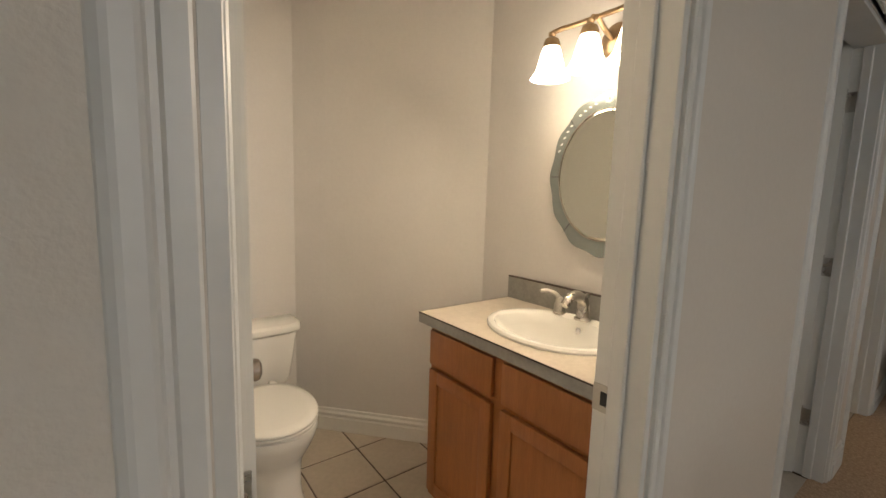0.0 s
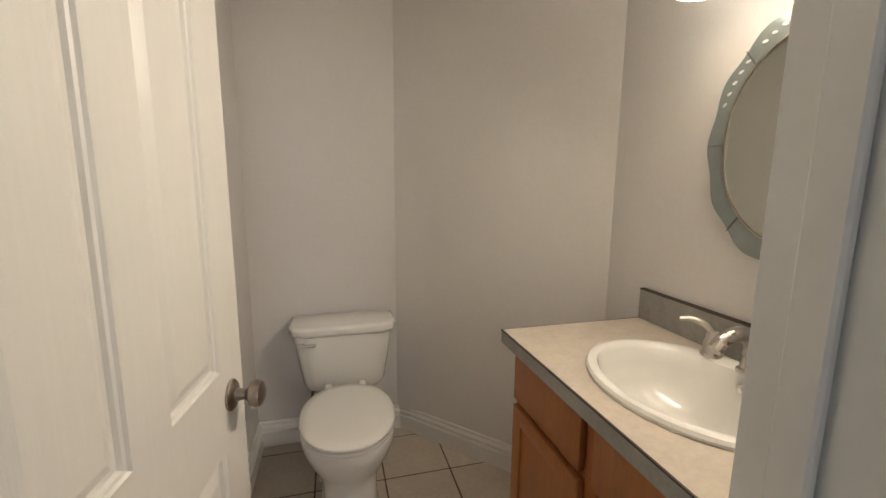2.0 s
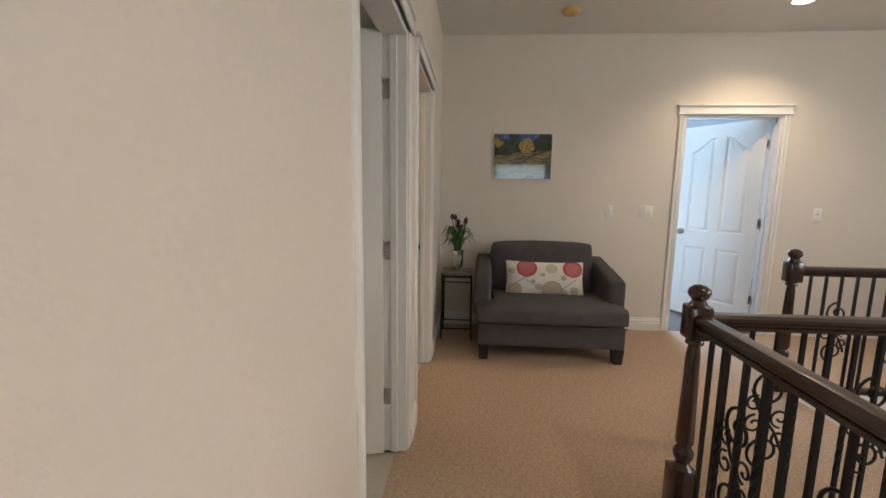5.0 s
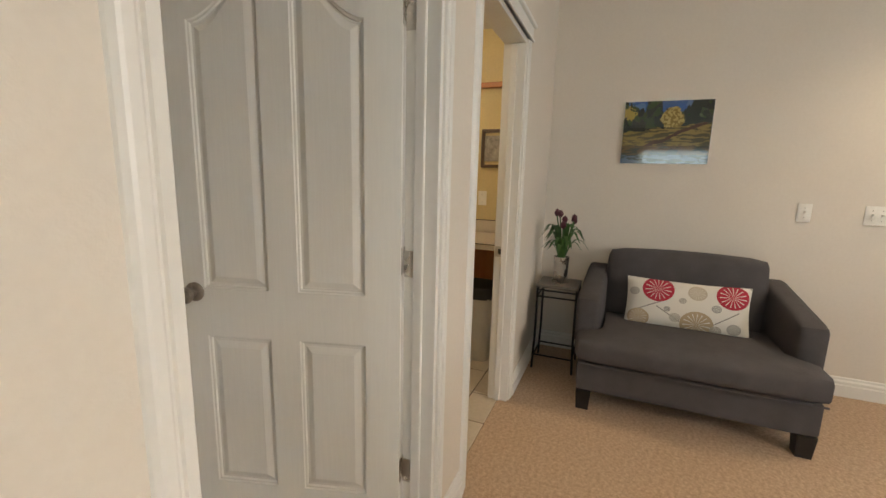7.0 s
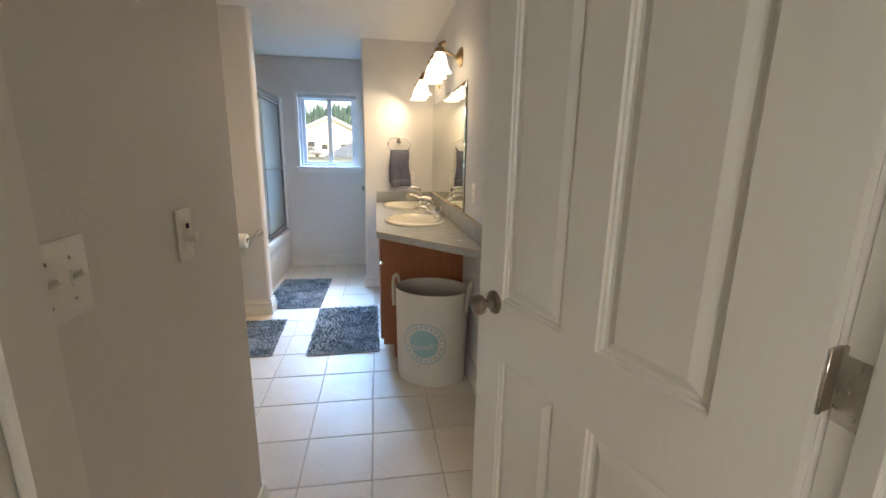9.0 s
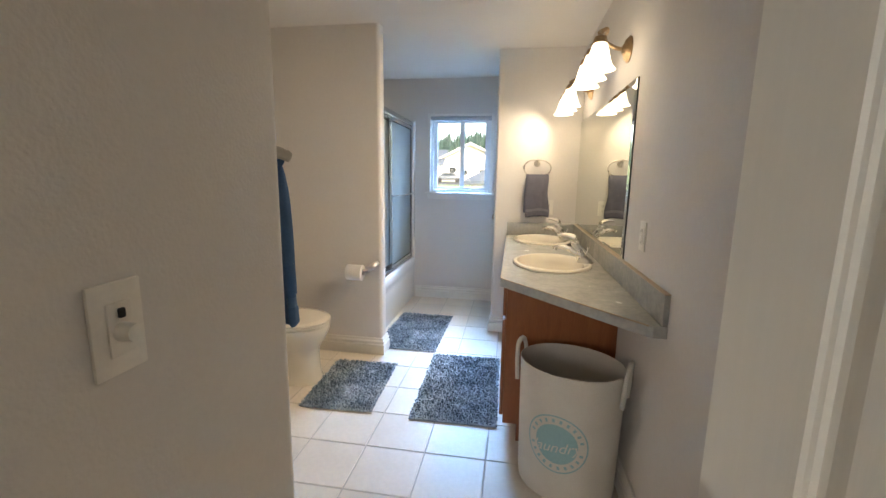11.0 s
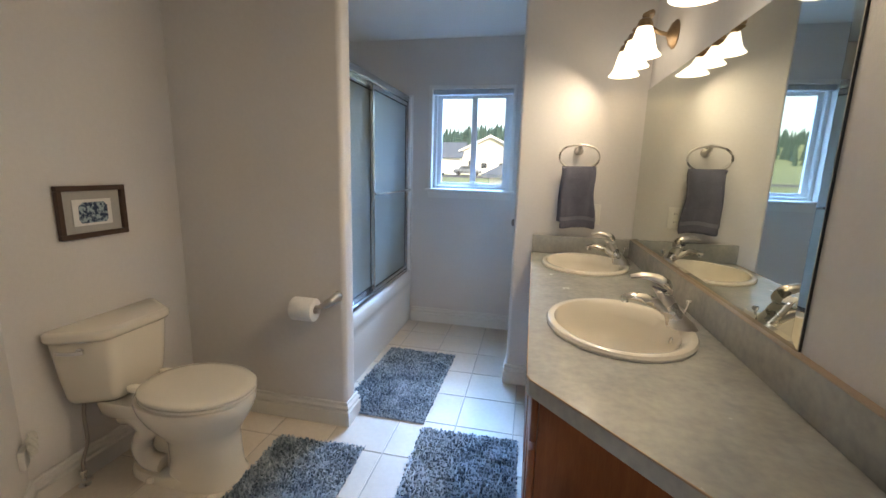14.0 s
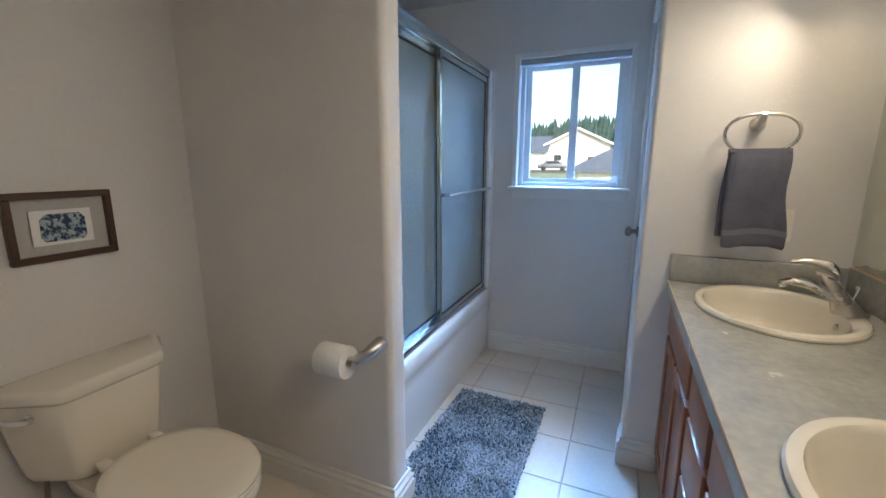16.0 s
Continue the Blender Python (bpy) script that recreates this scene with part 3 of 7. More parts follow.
def hinge_leaf(parent, x, y, z, s):
    bm = box((x, y - 0.034, z - 0.044), (x + 0.003 * s, y, z + 0.044), 0.0, 1) if s > 0 else box((x - 0.003, y - 0.034, z - 0.044), (x, y, z + 0.044))
    for dz in (-0.028, 0.0, 0.028):
        sc = lathe([(0.004, 0.0), (0.003, 0.0012)], 8)
        merge(bm, moved(sc, Matrix.Translation((x + 0.003 * s, y - 0.02 + (0.008 if dz == 0 else -0.004), z + dz)) @ Matrix.Rotation(radians(90 * s), 4, "Y")))
    part("hinge_leaf", bm, NICKEL, parent, "brushed nickel hinge leaf")


fr_p = doorway_trim("door_frame_1", pose(OPEN_P[0], HY0, 0), OPEN_P[1] - OPEN_P[0], HY1 - HY0, "white moulded doorway casing of the powder room", HY1 - HY0 - 0.037)
fr_b = doorway_trim("door_frame_2", pose(OPEN_B[0], HY0, 0), OPEN_B[1] - OPEN_B[0], HY1 - HY0, "white moulded doorway casing of the bathroom", HY1 - HY0 - 0.037, 0.0185)
fr_l = doorway_trim("door_frame_3", pose(OPEN_L[0], HY0, 0), OPEN_L[1] - OPEN_L[0], HY1 - HY0, "white moulded doorway casing of the laundry", HY1 - HY0 - 0.037)
fr_f = doorway_trim("door_frame_4", pose(FARX, FD1, 0, 0, 0, -90), FD1 - FD0, 0.12, "white moulded doorway casing of the bedroom", 0.08)
for z in (0.30, 1.05, 1.80):
    hinge_leaf(fr_b, OPEN_B[1] - OPEN_B[0] - 0.018, HY1 - HY0 - 0.002, z, -1)
    hinge_leaf(fr_f, FD1 - FD0 - 0.018, 0.118, z, -1)
for z in (0.24, 0.955, 1.72):
    hinge_leaf(fr_p, 0.018, HY1 - HY0 - 0.002, z, 1)


def strike_plate(parent, x, y, s):
    bm = box((min(x, x + 0.002 * s), y - 0.05, 0.885), (max(x, x + 0.002 * s), y, 0.945), 0.0008, 1)
    part("strike_plate", bm, NICKEL, parent, "brushed nickel strike plate")
    # no hole is cut: a solid dark block gives its shade
    part("strike_hole_shade", box((min(x, x + 0.0026 * s), y - 0.036, 0.90), (max(x, x + 0.0026 * s), y - 0.018, 0.93)), PLASTIC_D, parent, "dark block for the shade in the latch hole", smooth=False)


strike_plate(fr_p, OPEN_P[1] - OPEN_P[0] - 0.018, HY1 - HY0 - 0.0, -1)
strike_plate(fr_l, OPEN_L[1] - OPEN_L[0] - 0.018, HY1 - HY0 - 0.0, -1)
# powder door: hinged on the west jamb, swung in
# a leaf whose local +y face looks at the landing when shut
panel_door("door_1", pose(OPEN_P[0] + 0.021, HY1 + 0.004, 0.012, 0, 0, 82.4) @ Matrix.Diagonal((1, -1, 1, 1)), 0.70, "white four-panel powder room door, open", knob_z=0.86, hinges=(0.24, 0.955, 1.72))
# bathroom door: hinged on the east jamb
panel_door("door_2", pose(OPEN_B[1] - 0.021, HY1 + 0.004, 0.012, 0, 0, 180 - 73), 0.785, "white four-panel bathroom door, half open", backset=0.08)
# bedroom door
panel_door("door_3", pose(FARX + 0.124, FD0 + 0.021, 0.012, 0, 0, 33), 0.80, "white four-panel bedroom door, open into blue daylight")
# closet door in the bathroom, shut
panel_door("door_4", pose(WING_X + 0.052, CD0 + 0.003, 0.012, 0, 0, 90) @ pose(0, 0, 0), CD1 - CD0 - 0.006, "white closet door, shut")
cf = thing("door_frame_5", pose(WING_X + 0.012, CD0, 0, 0, 0, 90), "white closet door casing", "door frame", kind="structure")
for x0, x1 in ((-0.055, 0.0), (CD1 - CD0, CD1 - CD0 + 0.045)):
    part("casing", box((x0, 0, 0), (x1, 0.016, DOOR_H + 0.06), 0.004, 2), TRIM, cf, smooth=False)
part("head", box((0, 0, DOOR_H - 0.005), (CD1 - CD0, 0.016, DOOR_H + 0.06), 0.004, 2), TRIM, cf, smooth=False)

# baseboards
baseboard([(OPEN_P[0] - 0.064, HY0), (-3.5, HY0)])
baseboard([(OPEN_B[0] - 0.064, HY0), (OPEN_P[1] + 0.064, HY0)])
baseboard([(OPEN_L[0] - 0.064, HY0), (OPEN_B[1] + 0.064, HY0)])
baseboard([(FARX, FD1 + 0.064), (FARX, HY0), (OPEN_L[1] + 0.064, HY0)])
baseboard([(FARX, -4.6), (FARX, FD0 - 0.064)])
baseboard([(2.62, 2.24), PD1, (PLX, PTY), (PLX, HY1 + 0.02)])
baseboard([(2.36, PART_Y1), (PART_X, PART_Y1), (PART_X, PART_Y0), (ALC_X, PART_Y0), DG1, (2.908, 2.112), (2.914, 2.10), (2.914, HY1 + 0.02)])
baseboard([(WING_X + 0.012, CD1 + 0.05), (WING_X + 0.012, YW), (2.345, YW)])
baseboard([(3.37, WING_Y), (WING_X, WING_Y), (WING_X, WING_Y + 0.11)], side=1)
baseboard([(XV, HY1 + 0.02), (XV, 3.265)])


# ---- sanitary things ----
def toilet(name, m, material, label, lever_side, group="toilets", facet=0.0):
    """Two-piece toilet; local x out from the wall, z up."""
    t = thing(name, m, label, "toilet", group)
    sec = [(0.0, 0.475, 0.165, 0.118), (0.012, 0.475, 0.165, 0.118), (0.03, 0.478, 0.150, 0.108), (0.10, 0.480, 0.142, 0.103), (0.17, 0.478, 0.140, 0.106), (0.205, 0.472, 0.150, 0.116),
           (0.24, 0.462, 0.176, 0.136), (0.285, 0.455, 0.212, 0.160), (0.33, 0.453, 0.234, 0.177), (0.36, 0.453, 0.242, 0.183), (0.378, 0.453, 0.240, 0.182), (0.384, 0.453, 0.234, 0.176)]
    loops = [[(cx + x, y, z) for x, y in soft_ellipse(rx, ry, 40, 2.7 if z < 0.2 else 2.25)] for z, cx, rx, ry in sec]
    bowl = rings(loops)
    rings([[(0.355 + x, y, z) for x, y in soft_ellipse(0.225 * k, 0.116 * k, 32, 2.6)] for z, k in ((0.0, 1.0), (0.022, 1.0), (0.034, 0.95), (0.038, 0.86))], bm=bowl)
    rings([[(0.33 + x, y, z) for x, y in soft_ellipse(0.13, 0.045, 24, 3)] for z in (0.03, 0.30)], bm=bowl)
    shelf = rings([[(0.17 + x, y, z) for x, y in soft_ellipse(0.13, w, 28, 4)] for z, w in ((0.255, 0.09), (0.285, 0.115), (0.335, 0.125), (0.346, 0.12))], bm=bowl)
    part("bowl", shelf, material, t)
    for s in (-1, 1):
        pts = spline([(0.15, s * 0.060, 0.26), (0.22, s * 0.074, 0.275), (0.275, s * 0.076, 0.235), (0.235, s * 0.066, 0.175), (0.215, s * 0.060, 0.12), (0.25, s * 0.062, 0.07), (0.32, s * 0.060, 0.06)], 6)
        part("trapway", tube(pts, 0.040, 14), material, t)
    seat = [(0.46 + x * (1.0 if x > 0 else 0.93), y) for x, y in soft_ellipse(0.245, 0.186, 44, 2.15)]
    part("seat", rounded(prism([(0.46 + (x - 0.46) * 0.985, y * 0.985) for x, y in seat], 0.388, 0.401), 0.004, 2), material, t)

    def sc(k):
        return [(0.46 + (x - 0.46) * k, y * k) for x, y in seat]
    part("lid", rings([[(x, y, z) for x, y in sc(k)] for k, z in ((0.93, 0.405), (0.985, 0.406), (0.992, 0.410), (0.985, 0.416), (0.955, 0.421), (0.80, 0.424), (0.4, 0.425))]), material, t)
    for y in (-0.075, 0.075):
        part("lid_hinge", moved(box((-0.022, -0.016, 0), (0.022, 0.016, 0.028), 0.006, 2), Matrix.Translation((0.225, y, 0.388))), material, t)

    def tank_loop(z, w, d, ch):
        if facet:
            f = w * facet
            return [(0.012, -w + 0.006, z), (0.030, -w, z), (0.048, -w * 0.985, z), (d - 0.016, -f - 0.012, z), (d - 0.004, -f + 0.004, z), (d, -f + 0.03, z),
                    (d, f - 0.03, z), (d - 0.004, f - 0.004, z), (d - 0.016, f + 0.012, z), (0.048, w * 0.985, z), (0.030, w, z), (0.012, w - 0.006, z)]
        return [(0.012, -w, z), (d - ch, -w, z), (d - ch * 0.35, -w + ch * 0.30, z), (d, -w + ch * 1.1, z), (d, w - ch * 1.1, z), (d - ch * 0.35, w - ch * 0.30, z), (d - ch, w, z), (0.012, w, z)]
    tk = rings([tank_loop(z, w, d, c) for z, w, d, c in ((0.345, 0.150, 0.155, 0.05), (0.362, 0.176, 0.172, 0.055), (0.39, 0.188, 0.180, 0.058), (0.50, 0.206, 0.190, 0.06), (0.632, 0.222, 0.196, 0.06))])
    part("tank", rounded(tk, 0.008, 2), material, t)
    ld = rings([tank_loop(z, w, d, c) for z, w, d, c in ((0.632, 0.228, 0.202, 0.062), (0.645, 0.240, 0.212, 0.066), (0.668, 0.240, 0.212, 0.066), (0.679, 0.228, 0.200, 0.062))])
    part("tank_lid", rounded(ld, 0.004, 2), material, t)
    s = lever_side
    lv = lathe([(0.0, 0), (0.014, 0), (0.014, 0.006), (0.008, 0.010), (0.008, 0.020)], 14)
    tube(spline([(0.0, 0.0, 0.020), (-0.002, 0.030, 0.024), (-0.007, 0.066, 0.022)], 5), [0.008] * 6 + [0.0075] * 5, 10, lv)
    tube(spline([(0.0, 0.0, 0.020), (-0.001, -0.018, 0.020)], 3), 0.008, 10, lv)
    if facet:
        moved(lv, Matrix.Translation((0.122, s * 0.182, 0.598)) @ Matrix.Rotation(radians(s * 59), 4, "Z") @ Matrix.Rotation(radians(90), 4, "Y") @ Matrix.Diagonal((1, s, 1, 1)))
    else:
        moved(lv, Matrix.Translation((0.176, s * 0.178, 0.598)) @ Matrix.Rotation(radians(s * 20), 4, "Z") @ Matrix.Rotation(radians(90), 4, "Y") @ Matrix.Diagonal((1, -s, 1, 1)))
    part("flush_lever", lv, CHROME, t, "chrome flush lever")
    for y in (-0.115, 0.115):
        part("bolt_cap", lathe([(0.016, 0.0), (0.016, 0.012), (0.010, 0.020), (0.0, 0.022)], 14), material, t).location = (0.30, y, 0.012)
    hose = tube(spline([(0.06, s * 0.15, 0.365), (0.055, s * 0.155, 0.30), (0.075, s * 0.17, 0.20), (0.06, s * 0.185, 0.12), (0.05, s * 0.185, 0.06)], 7), 0.007, 10)
    part("supply_hose", hose, STEELHOSE, t, "braided steel supply hose")
    vb = lathe([(0.022, 0.0), (0.022, 0.004), (0.010, 0.008), (0.010, 0.05), (0.014, 0.055), (0.014, 0.07), (0.0, 0.072)], 14)
    moved(vb, Matrix.Translation((0.05, s * 0.185, 0.004)))
    box((0.06, s * 0.185 - 0.016, 0.028), (0.082, s * 0.185 + 0.016, 0.044), 0.004, 2, vb)
    part("stop_valve", vb, CHROME, t, "chrome stop valve")
    return t


def holed_plate(outline, holes, z0, z1, bm=None):
    """A plate with its holes cut through; outlines in (x, y)."""
    own = bmesh.new()
    for z in (z0, z1):
        edges = []
        for lp in (outline, *holes):
            vs = [own.verts.new((x, y, z)) for x, y in lp]
            edges += [own.edges.new((vs[i], vs[(i + 1) % len(vs)])) for i in range(len(vs))]
        bmesh.ops.triangle_fill(own, edges=edges, use_beauty=True)
    for lp in (outline, *holes):
        for i in range(len(lp)):
            a, b = lp[i], lp[(i + 1) % len(lp)]
            own.faces.new([own.verts.new(p) for p in ((*a, z0), (*b, z0), (*b, z1), (*a, z1))])
    bmesh.ops.remove_doubles(own, verts=own.verts, dist=0.0002)
    return merge(bm, own)


def basin(name, m, rx, ry, material, label, group):
    """Drop-in oval basin; origin on the counter top at its middle."""
    t = thing(name, m, label, "sink", group)
    prof = [(0.94, 0.001, 0), (1.0, 0.001, 0), (1.005, 0.008, 0), (0.985, 0.015, 0), (0.94, 0.018, 0), (0.89, 0.015, 0.0), (0.845, 0.004, -0.008), (0.80, -0.03, -0.010), (0.72, -0.075, -0.010), (0.55, -0.112, -0.008), (0.30, -0.130, -0.004), (0.10, -0.134, 0.0)]
    loops = [[(rx * k * math.cos(2 * math.pi * i / 56) + off, ry * k * math.sin(2 * math.pi * i / 56), z) for i in range(56)] for k, z, off in prof]
    part("bowl", rings(loops, False, True), material, t)
    part("drain", moved(lathe([(0.0, 0), (0.022, 0), (0.024, 0.003), (0.018, 0.005), (0.0, 0.004)], 20), Matrix.Translation((0, 0, -0.134))), CHROME, t, "chrome drain")
    part("overflow", moved(lathe([(0.0, 0), (0.010, 0), (0.011, 0.003), (0.007, 0.004)], 14), Matrix.Translation((rx * 0.74, 0.0, -0.028)) @ Matrix.Rotation(radians(-70), 4, "Y")), CHROME, t, "chrome overflow ring")
    return t


def lever_faucet(name, m, group):
    """Single-lever basin mixer; spout toward -x."""
    t = thing(name, m, "brushed nickel single-lever faucet beside a basin", "faucet", group)
    body = rings([[(cx + x, y, z + x * tilt) for x, y in soft_ellipse(rx, ry, 24, 2.2)] for z, cx, rx, ry, tilt in (
        (0.0, 0.012, 0.046, 0.028, 0), (0.005, 0.012, 0.046, 0.028, 0), (0.022, 0.004, 0.042, 0.027, -0.1), (0.05, -0.012, 0.036, 0.026, -0.2),
        (0.08, -0.030, 0.030, 0.0255, -0.25), (0.108, -0.046, 0.027, 0.025, -0.28), (0.122, -0.054, 0.0265, 0.025, -0.3))])
    part("body", body, NICKEL, t)
    sp = spline([(-0.004, 0, 0.030), (-0.050, 0, 0.068), (-0.095, 0, 0.090), (-0.140, 0, 0.096), (-0.172, 0, 0.088)], 6)
    n = len(sp)
    lo_ = []
    for i, p in enumerate(sp):
        u = i / (n - 1)
        w, h = 0.025 - 0.008 * u, 0.022 - 0.012 * u
        lo_.append([(p.x + 0.3 * h * math.sin(2 * math.pi * j / 14), p.y + w * math.cos(2 * math.pi * j / 14), p.z + h * math.sin(2 * math.pi * j / 14)) for j in range(14)])
    part("spout", rings(lo_), NICKEL, t)
    part("aerator", moved(lathe([(0.011, 0), (0.011, 0.012)], 14), Matrix.Translation((-0.160, 0, 0.072))), CHROME, t, "chrome aerator")
    part("collar", rings([[(-0.054 - (z - 0.122) * 0.6 + x, y, z - x * 0.3) for x, y in soft_ellipse(0.028, 0.0265, 22)] for z in (0.122, 0.129)]), CHROME, t, "chrome collar")
    lv = spline([(-0.030, 0, 0.130), (-0.045, 0, 0.153), (-0.078, 0, 0.168), (-0.115, 0, 0.174), (-0.152, 0, 0.166)], 5)
    n = len(lv)
    lp = []
    for i, p in enumerate(lv):
        u = i / (n - 1)
        w, h = 0.025 - 0.009 * u, (0.024 - 0.018 * u) * (0.6 if i == 0 else 1)
        lp.append([(p.x, p.y + w * math.cos(2 * math.pi * j / 14), p.z + h * math.sin(2 * math.pi * j / 14)) for j in range(14)])
    part("lever", rings(lp), NICKEL, t)
    part("drain_pull", tube([(0.010, 0, 0.035), (0.020, 0, 0.075), (0.023, 0, 0.09)], 0.0035, 8, bm=moved(lathe([(0.0, 0), (0.008, 0.002), (0.009, 0.014), (0.0, 0.016)], 10), Matrix.Translation((0.023, 0, 0.086)))), CHROME, t, "chrome drain pull rod")
    return t


def widespread_faucet(name, m):
    """Three-hole faucet; spout toward -x."""
    t = thing(name, m, "brushed nickel widespread faucet behind a white basin", "faucet")
    part("spout_base", lathe([(0.0, 0), (0.030, 0), (0.030, 0.006), (0.024, 0.012), (0.021, 0.05), (0.018, 0.055)], 22), NICKEL, t)
    sp = spline([(0.004, 0, 0.03), (-0.005, 0, 0.075), (-0.045, 0, 0.098), (-0.09, 0, 0.090), (-0.115, 0, 0.068)], 7)
    part("spout", tube(sp, [0.022 - 0.007 * i / (len(sp) - 1) for i in range(len(sp))], 14), NICKEL, t)
    part("drain_pull", tube([(0.022, 0, 0.0), (0.022, 0, 0.085)], 0.0035, 8, bm=moved(lathe([(0.0, 0), (0.008, 0.003), (0.007, 0.016), (0.0, 0.018)], 10), Matrix.Translation((0.022, 0, 0.08)))), NICKEL, t)
    for s in (-1, 1):
        hb = lathe([(0.0, 0), (0.027, 0), (0.027, 0.006), (0.022, 0.012), (0.021, 0.035), (0.017, 0.042), (0.016, 0.056), (0.010, 0.064), (0.0, 0.066)], 20)
        part("handle_base", moved(hb, Matrix.Translation((0, s * 0.105, 0))), NICKEL, t)
        pts = spline([(0.0, s * 0.105, 0.055), (-0.012, s * 0.118, 0.075), (-0.035, s * 0.14, 0.088), (-0.06, s * 0.155, 0.086)], 5)
        part("handle", tube(pts, [0.010 - 0.004 * i / (len(pts) - 1) for i in range(len(pts))], 10), NICKEL, t)
    return t


def cabinet_front(parent, x, y0, y1, z0, z1, material, s=-1, handle=False, name="door", flat=False):
    """A raised-frame front on the plane x, looking toward s along x."""
    lo, hi = (x, x + s * 0.019)
    bm = bmesh.new()
    a, b = min(lo, hi), max(lo, hi)
    if flat:
        box((a, y0, z0), (b, y1, z1), 0.006, 2, bm)
    else:
        w = 0.052
        box((a, y0, z0), (b, y0 + w, z1), 0.004, 2, bm)
        box((a, y1 - w, z0), (b, y1, z1), 0.004, 2, bm)
        box((a, y0 + w - 0.002, z0), (b, y1 - w + 0.002, z0 + w), 0.004, 2, bm)
        box((a, y0 + w - 0.002, z1 - w), (b, y1 - w + 0.002, z1), 0.004, 2, bm)
    ob = part(name, bm, material, parent)
    if not flat:
        part("panel", box((x + s * 0.004, y0 + w - 0.004, z0 + w - 0.004), (x + s * 0.011, y1 - w + 0.004, z1 - w + 0.004), 0.002, 1) if s > 0 else
             box((x + s * 0.011, y0 + w - 0.004, z0 + w - 0.004), (x + s * 0.004, y1 - w + 0.004, z1 - w + 0.004), 0.002, 1), material, ob)
    return ob


def vanity_light(name, m, label, xs, group, watts, glow, tilt, spread):
    """Bar light; local y along the wall, -x out from it. Origin at the bar's height on the wall."""
    t = thing(name, m, label, "wall lamp", group)
    bp = lathe([(0.0, 0), (0.058, 0), (0.060, 0.006), (0.052, 0.012), (0.046, 0.020), (0.030, 0.026), (0.016, 0.034), (0.0, 0.036)], 28)
    part("backplate", moved(bp, Matrix.Rotation(radians(-90), 4, "Y")), BRASSY, t, "round bronze backplate")
    reach = -0.125
    part("arm", tube(spline([(-0.03, 0, 0.0), (-0.07, 0, 0.012), (reach, 0, 0.045)], 6), 0.009, 10), BRASSY, t)
    w = max(xs)
    bar = tube(spline([(reach - 0.04, -w, 0.028), (reach - 0.012, -w + 0.022, 0.044), (reach, -w * 0.5, 0.047), (reach, w * 0.5, 0.047), (reach - 0.012, w - 0.022, 0.044), (reach - 0.04, w, 0.028)], 6), 0.0085, 10)
    part("bar", bar, BRASSY, t, "slender bronze bar")
    for y in xs:
        cx = reach - 0.04
        cup = lathe([(0.0, 0.030), (0.012, 0.030), (0.014, 0.022), (0.010, 0.014), (0.024, 0.006), (0.030, -0.010), (0.031, -0.022)], 20)
        part("socket", moved(cup, Matrix.Translation((cx, y, 0.0))), BRASSY, t, "bronze socket cup")
        if abs(y) < 0.01:
            part("elbow", tube([(reach, 0, 0.047), (cx + 0.012, y, 0.040), (cx, y, 0.024)], 0.008, 10), BRASSY, t)
        prof = [(0.027, -0.018), (0.032, -0.030), (0.041, -0.060), (0.048, -0.090), (0.056, -0.112), (0.069, -0.128), (0.071, -0.131), (0.066, -0.128), (0.053, -0.111), (0.045, -0.088), (0.038, -0.058), (0.029, -0.030), (0.024, -0.019)]
        part("shade", moved(lathe(prof, 28, cap=False), Matrix.Translation((cx, y, 0))), glow, t, "lit frosted glass bell shade")
        bulb = lathe([(0.0, -0.02), (0.012, -0.03), (0.022, -0.06), (0.024, -0.075), (0.016, -0.092), (0.0, -0.097)], 16)
        part("bulb", moved(bulb, Matrix.Translation((cx, y, 0))), BULB, t, "lit frosted bulb")
        # the glow of the frosted shade into the room
        disc_lamp("shade_light", m @ Matrix.Translation((cx - 0.074, y, -0.098)) @ Matrix.Rotation(radians(tilt), 4, "Y"), watts, TUNG, 0.06, spread)
    return t


BULB = mat("lit_bulb", (0.9, 0.85, 0.75), 0.4, bump=0.0, emit=(1.0, 0.78, 0.5), strength=6.0)

# powder room
toilet("toilet", pose(1.727, PTY - 0.035, 0, 0, 0, -90) @ Matrix.Diagonal((1.03, 1, 1, 1)), PORCELAIN, "white two-piece toilet with closed lid beside the slanted wall", -1)
# vanity cabinet of the powder room
CT = 0.872
vc = thing("vanity_cabinet", pose(0, 0, 0), "honey oak vanity cabinet under a tan counter", "cabinet")
bm = box((2.235, 1.104, 0.09), (PMX - 0.002, 1.932, 0.66), 0.002, 1)
box((2.235, 1.104, 0.66), (2.253, 1.932, CT - 0.042), bm=bm)
box((2.253, 1.914, 0.66), (PMX - 0.002, 1.932, CT - 0.042), bm=bm)
box((2.30, 1.104, 0.0), (PMX - 0.002, 1.925, 0.09), bm=bm)
part("body", bm, OAK, vc, smooth=False)
for y0, y1 in ((1.565, 1.918), (1.145, 1.52)):
    cabinet_front(vc, 2.234, y0, y1, 0.665, 0.805, OAK, -1, name="drawer_front", flat=True)
    cabinet_front(vc, 2.234, y0, y1, 0.125, 0.645, OAK, -1)
PS = (2.455, 1.515)
ct = thing("countertop", pose(0, 0, 0), "tan mottled laminate countertop with dark edge line", "countertop")
hole = [(PS[0] + x * 0.93, PS[1] + y * 0.93) for x, y in soft_ellipse(0.205, 0.255, 40)]
part("top", holed_plate([(2.19, 1.104), (PMX - 0.001, 1.104), (PMX - 0.001, 1.955), (2.19, 1.955)], [hole], CT - 0.002, CT), LAM_TAN, ct, smooth=False)
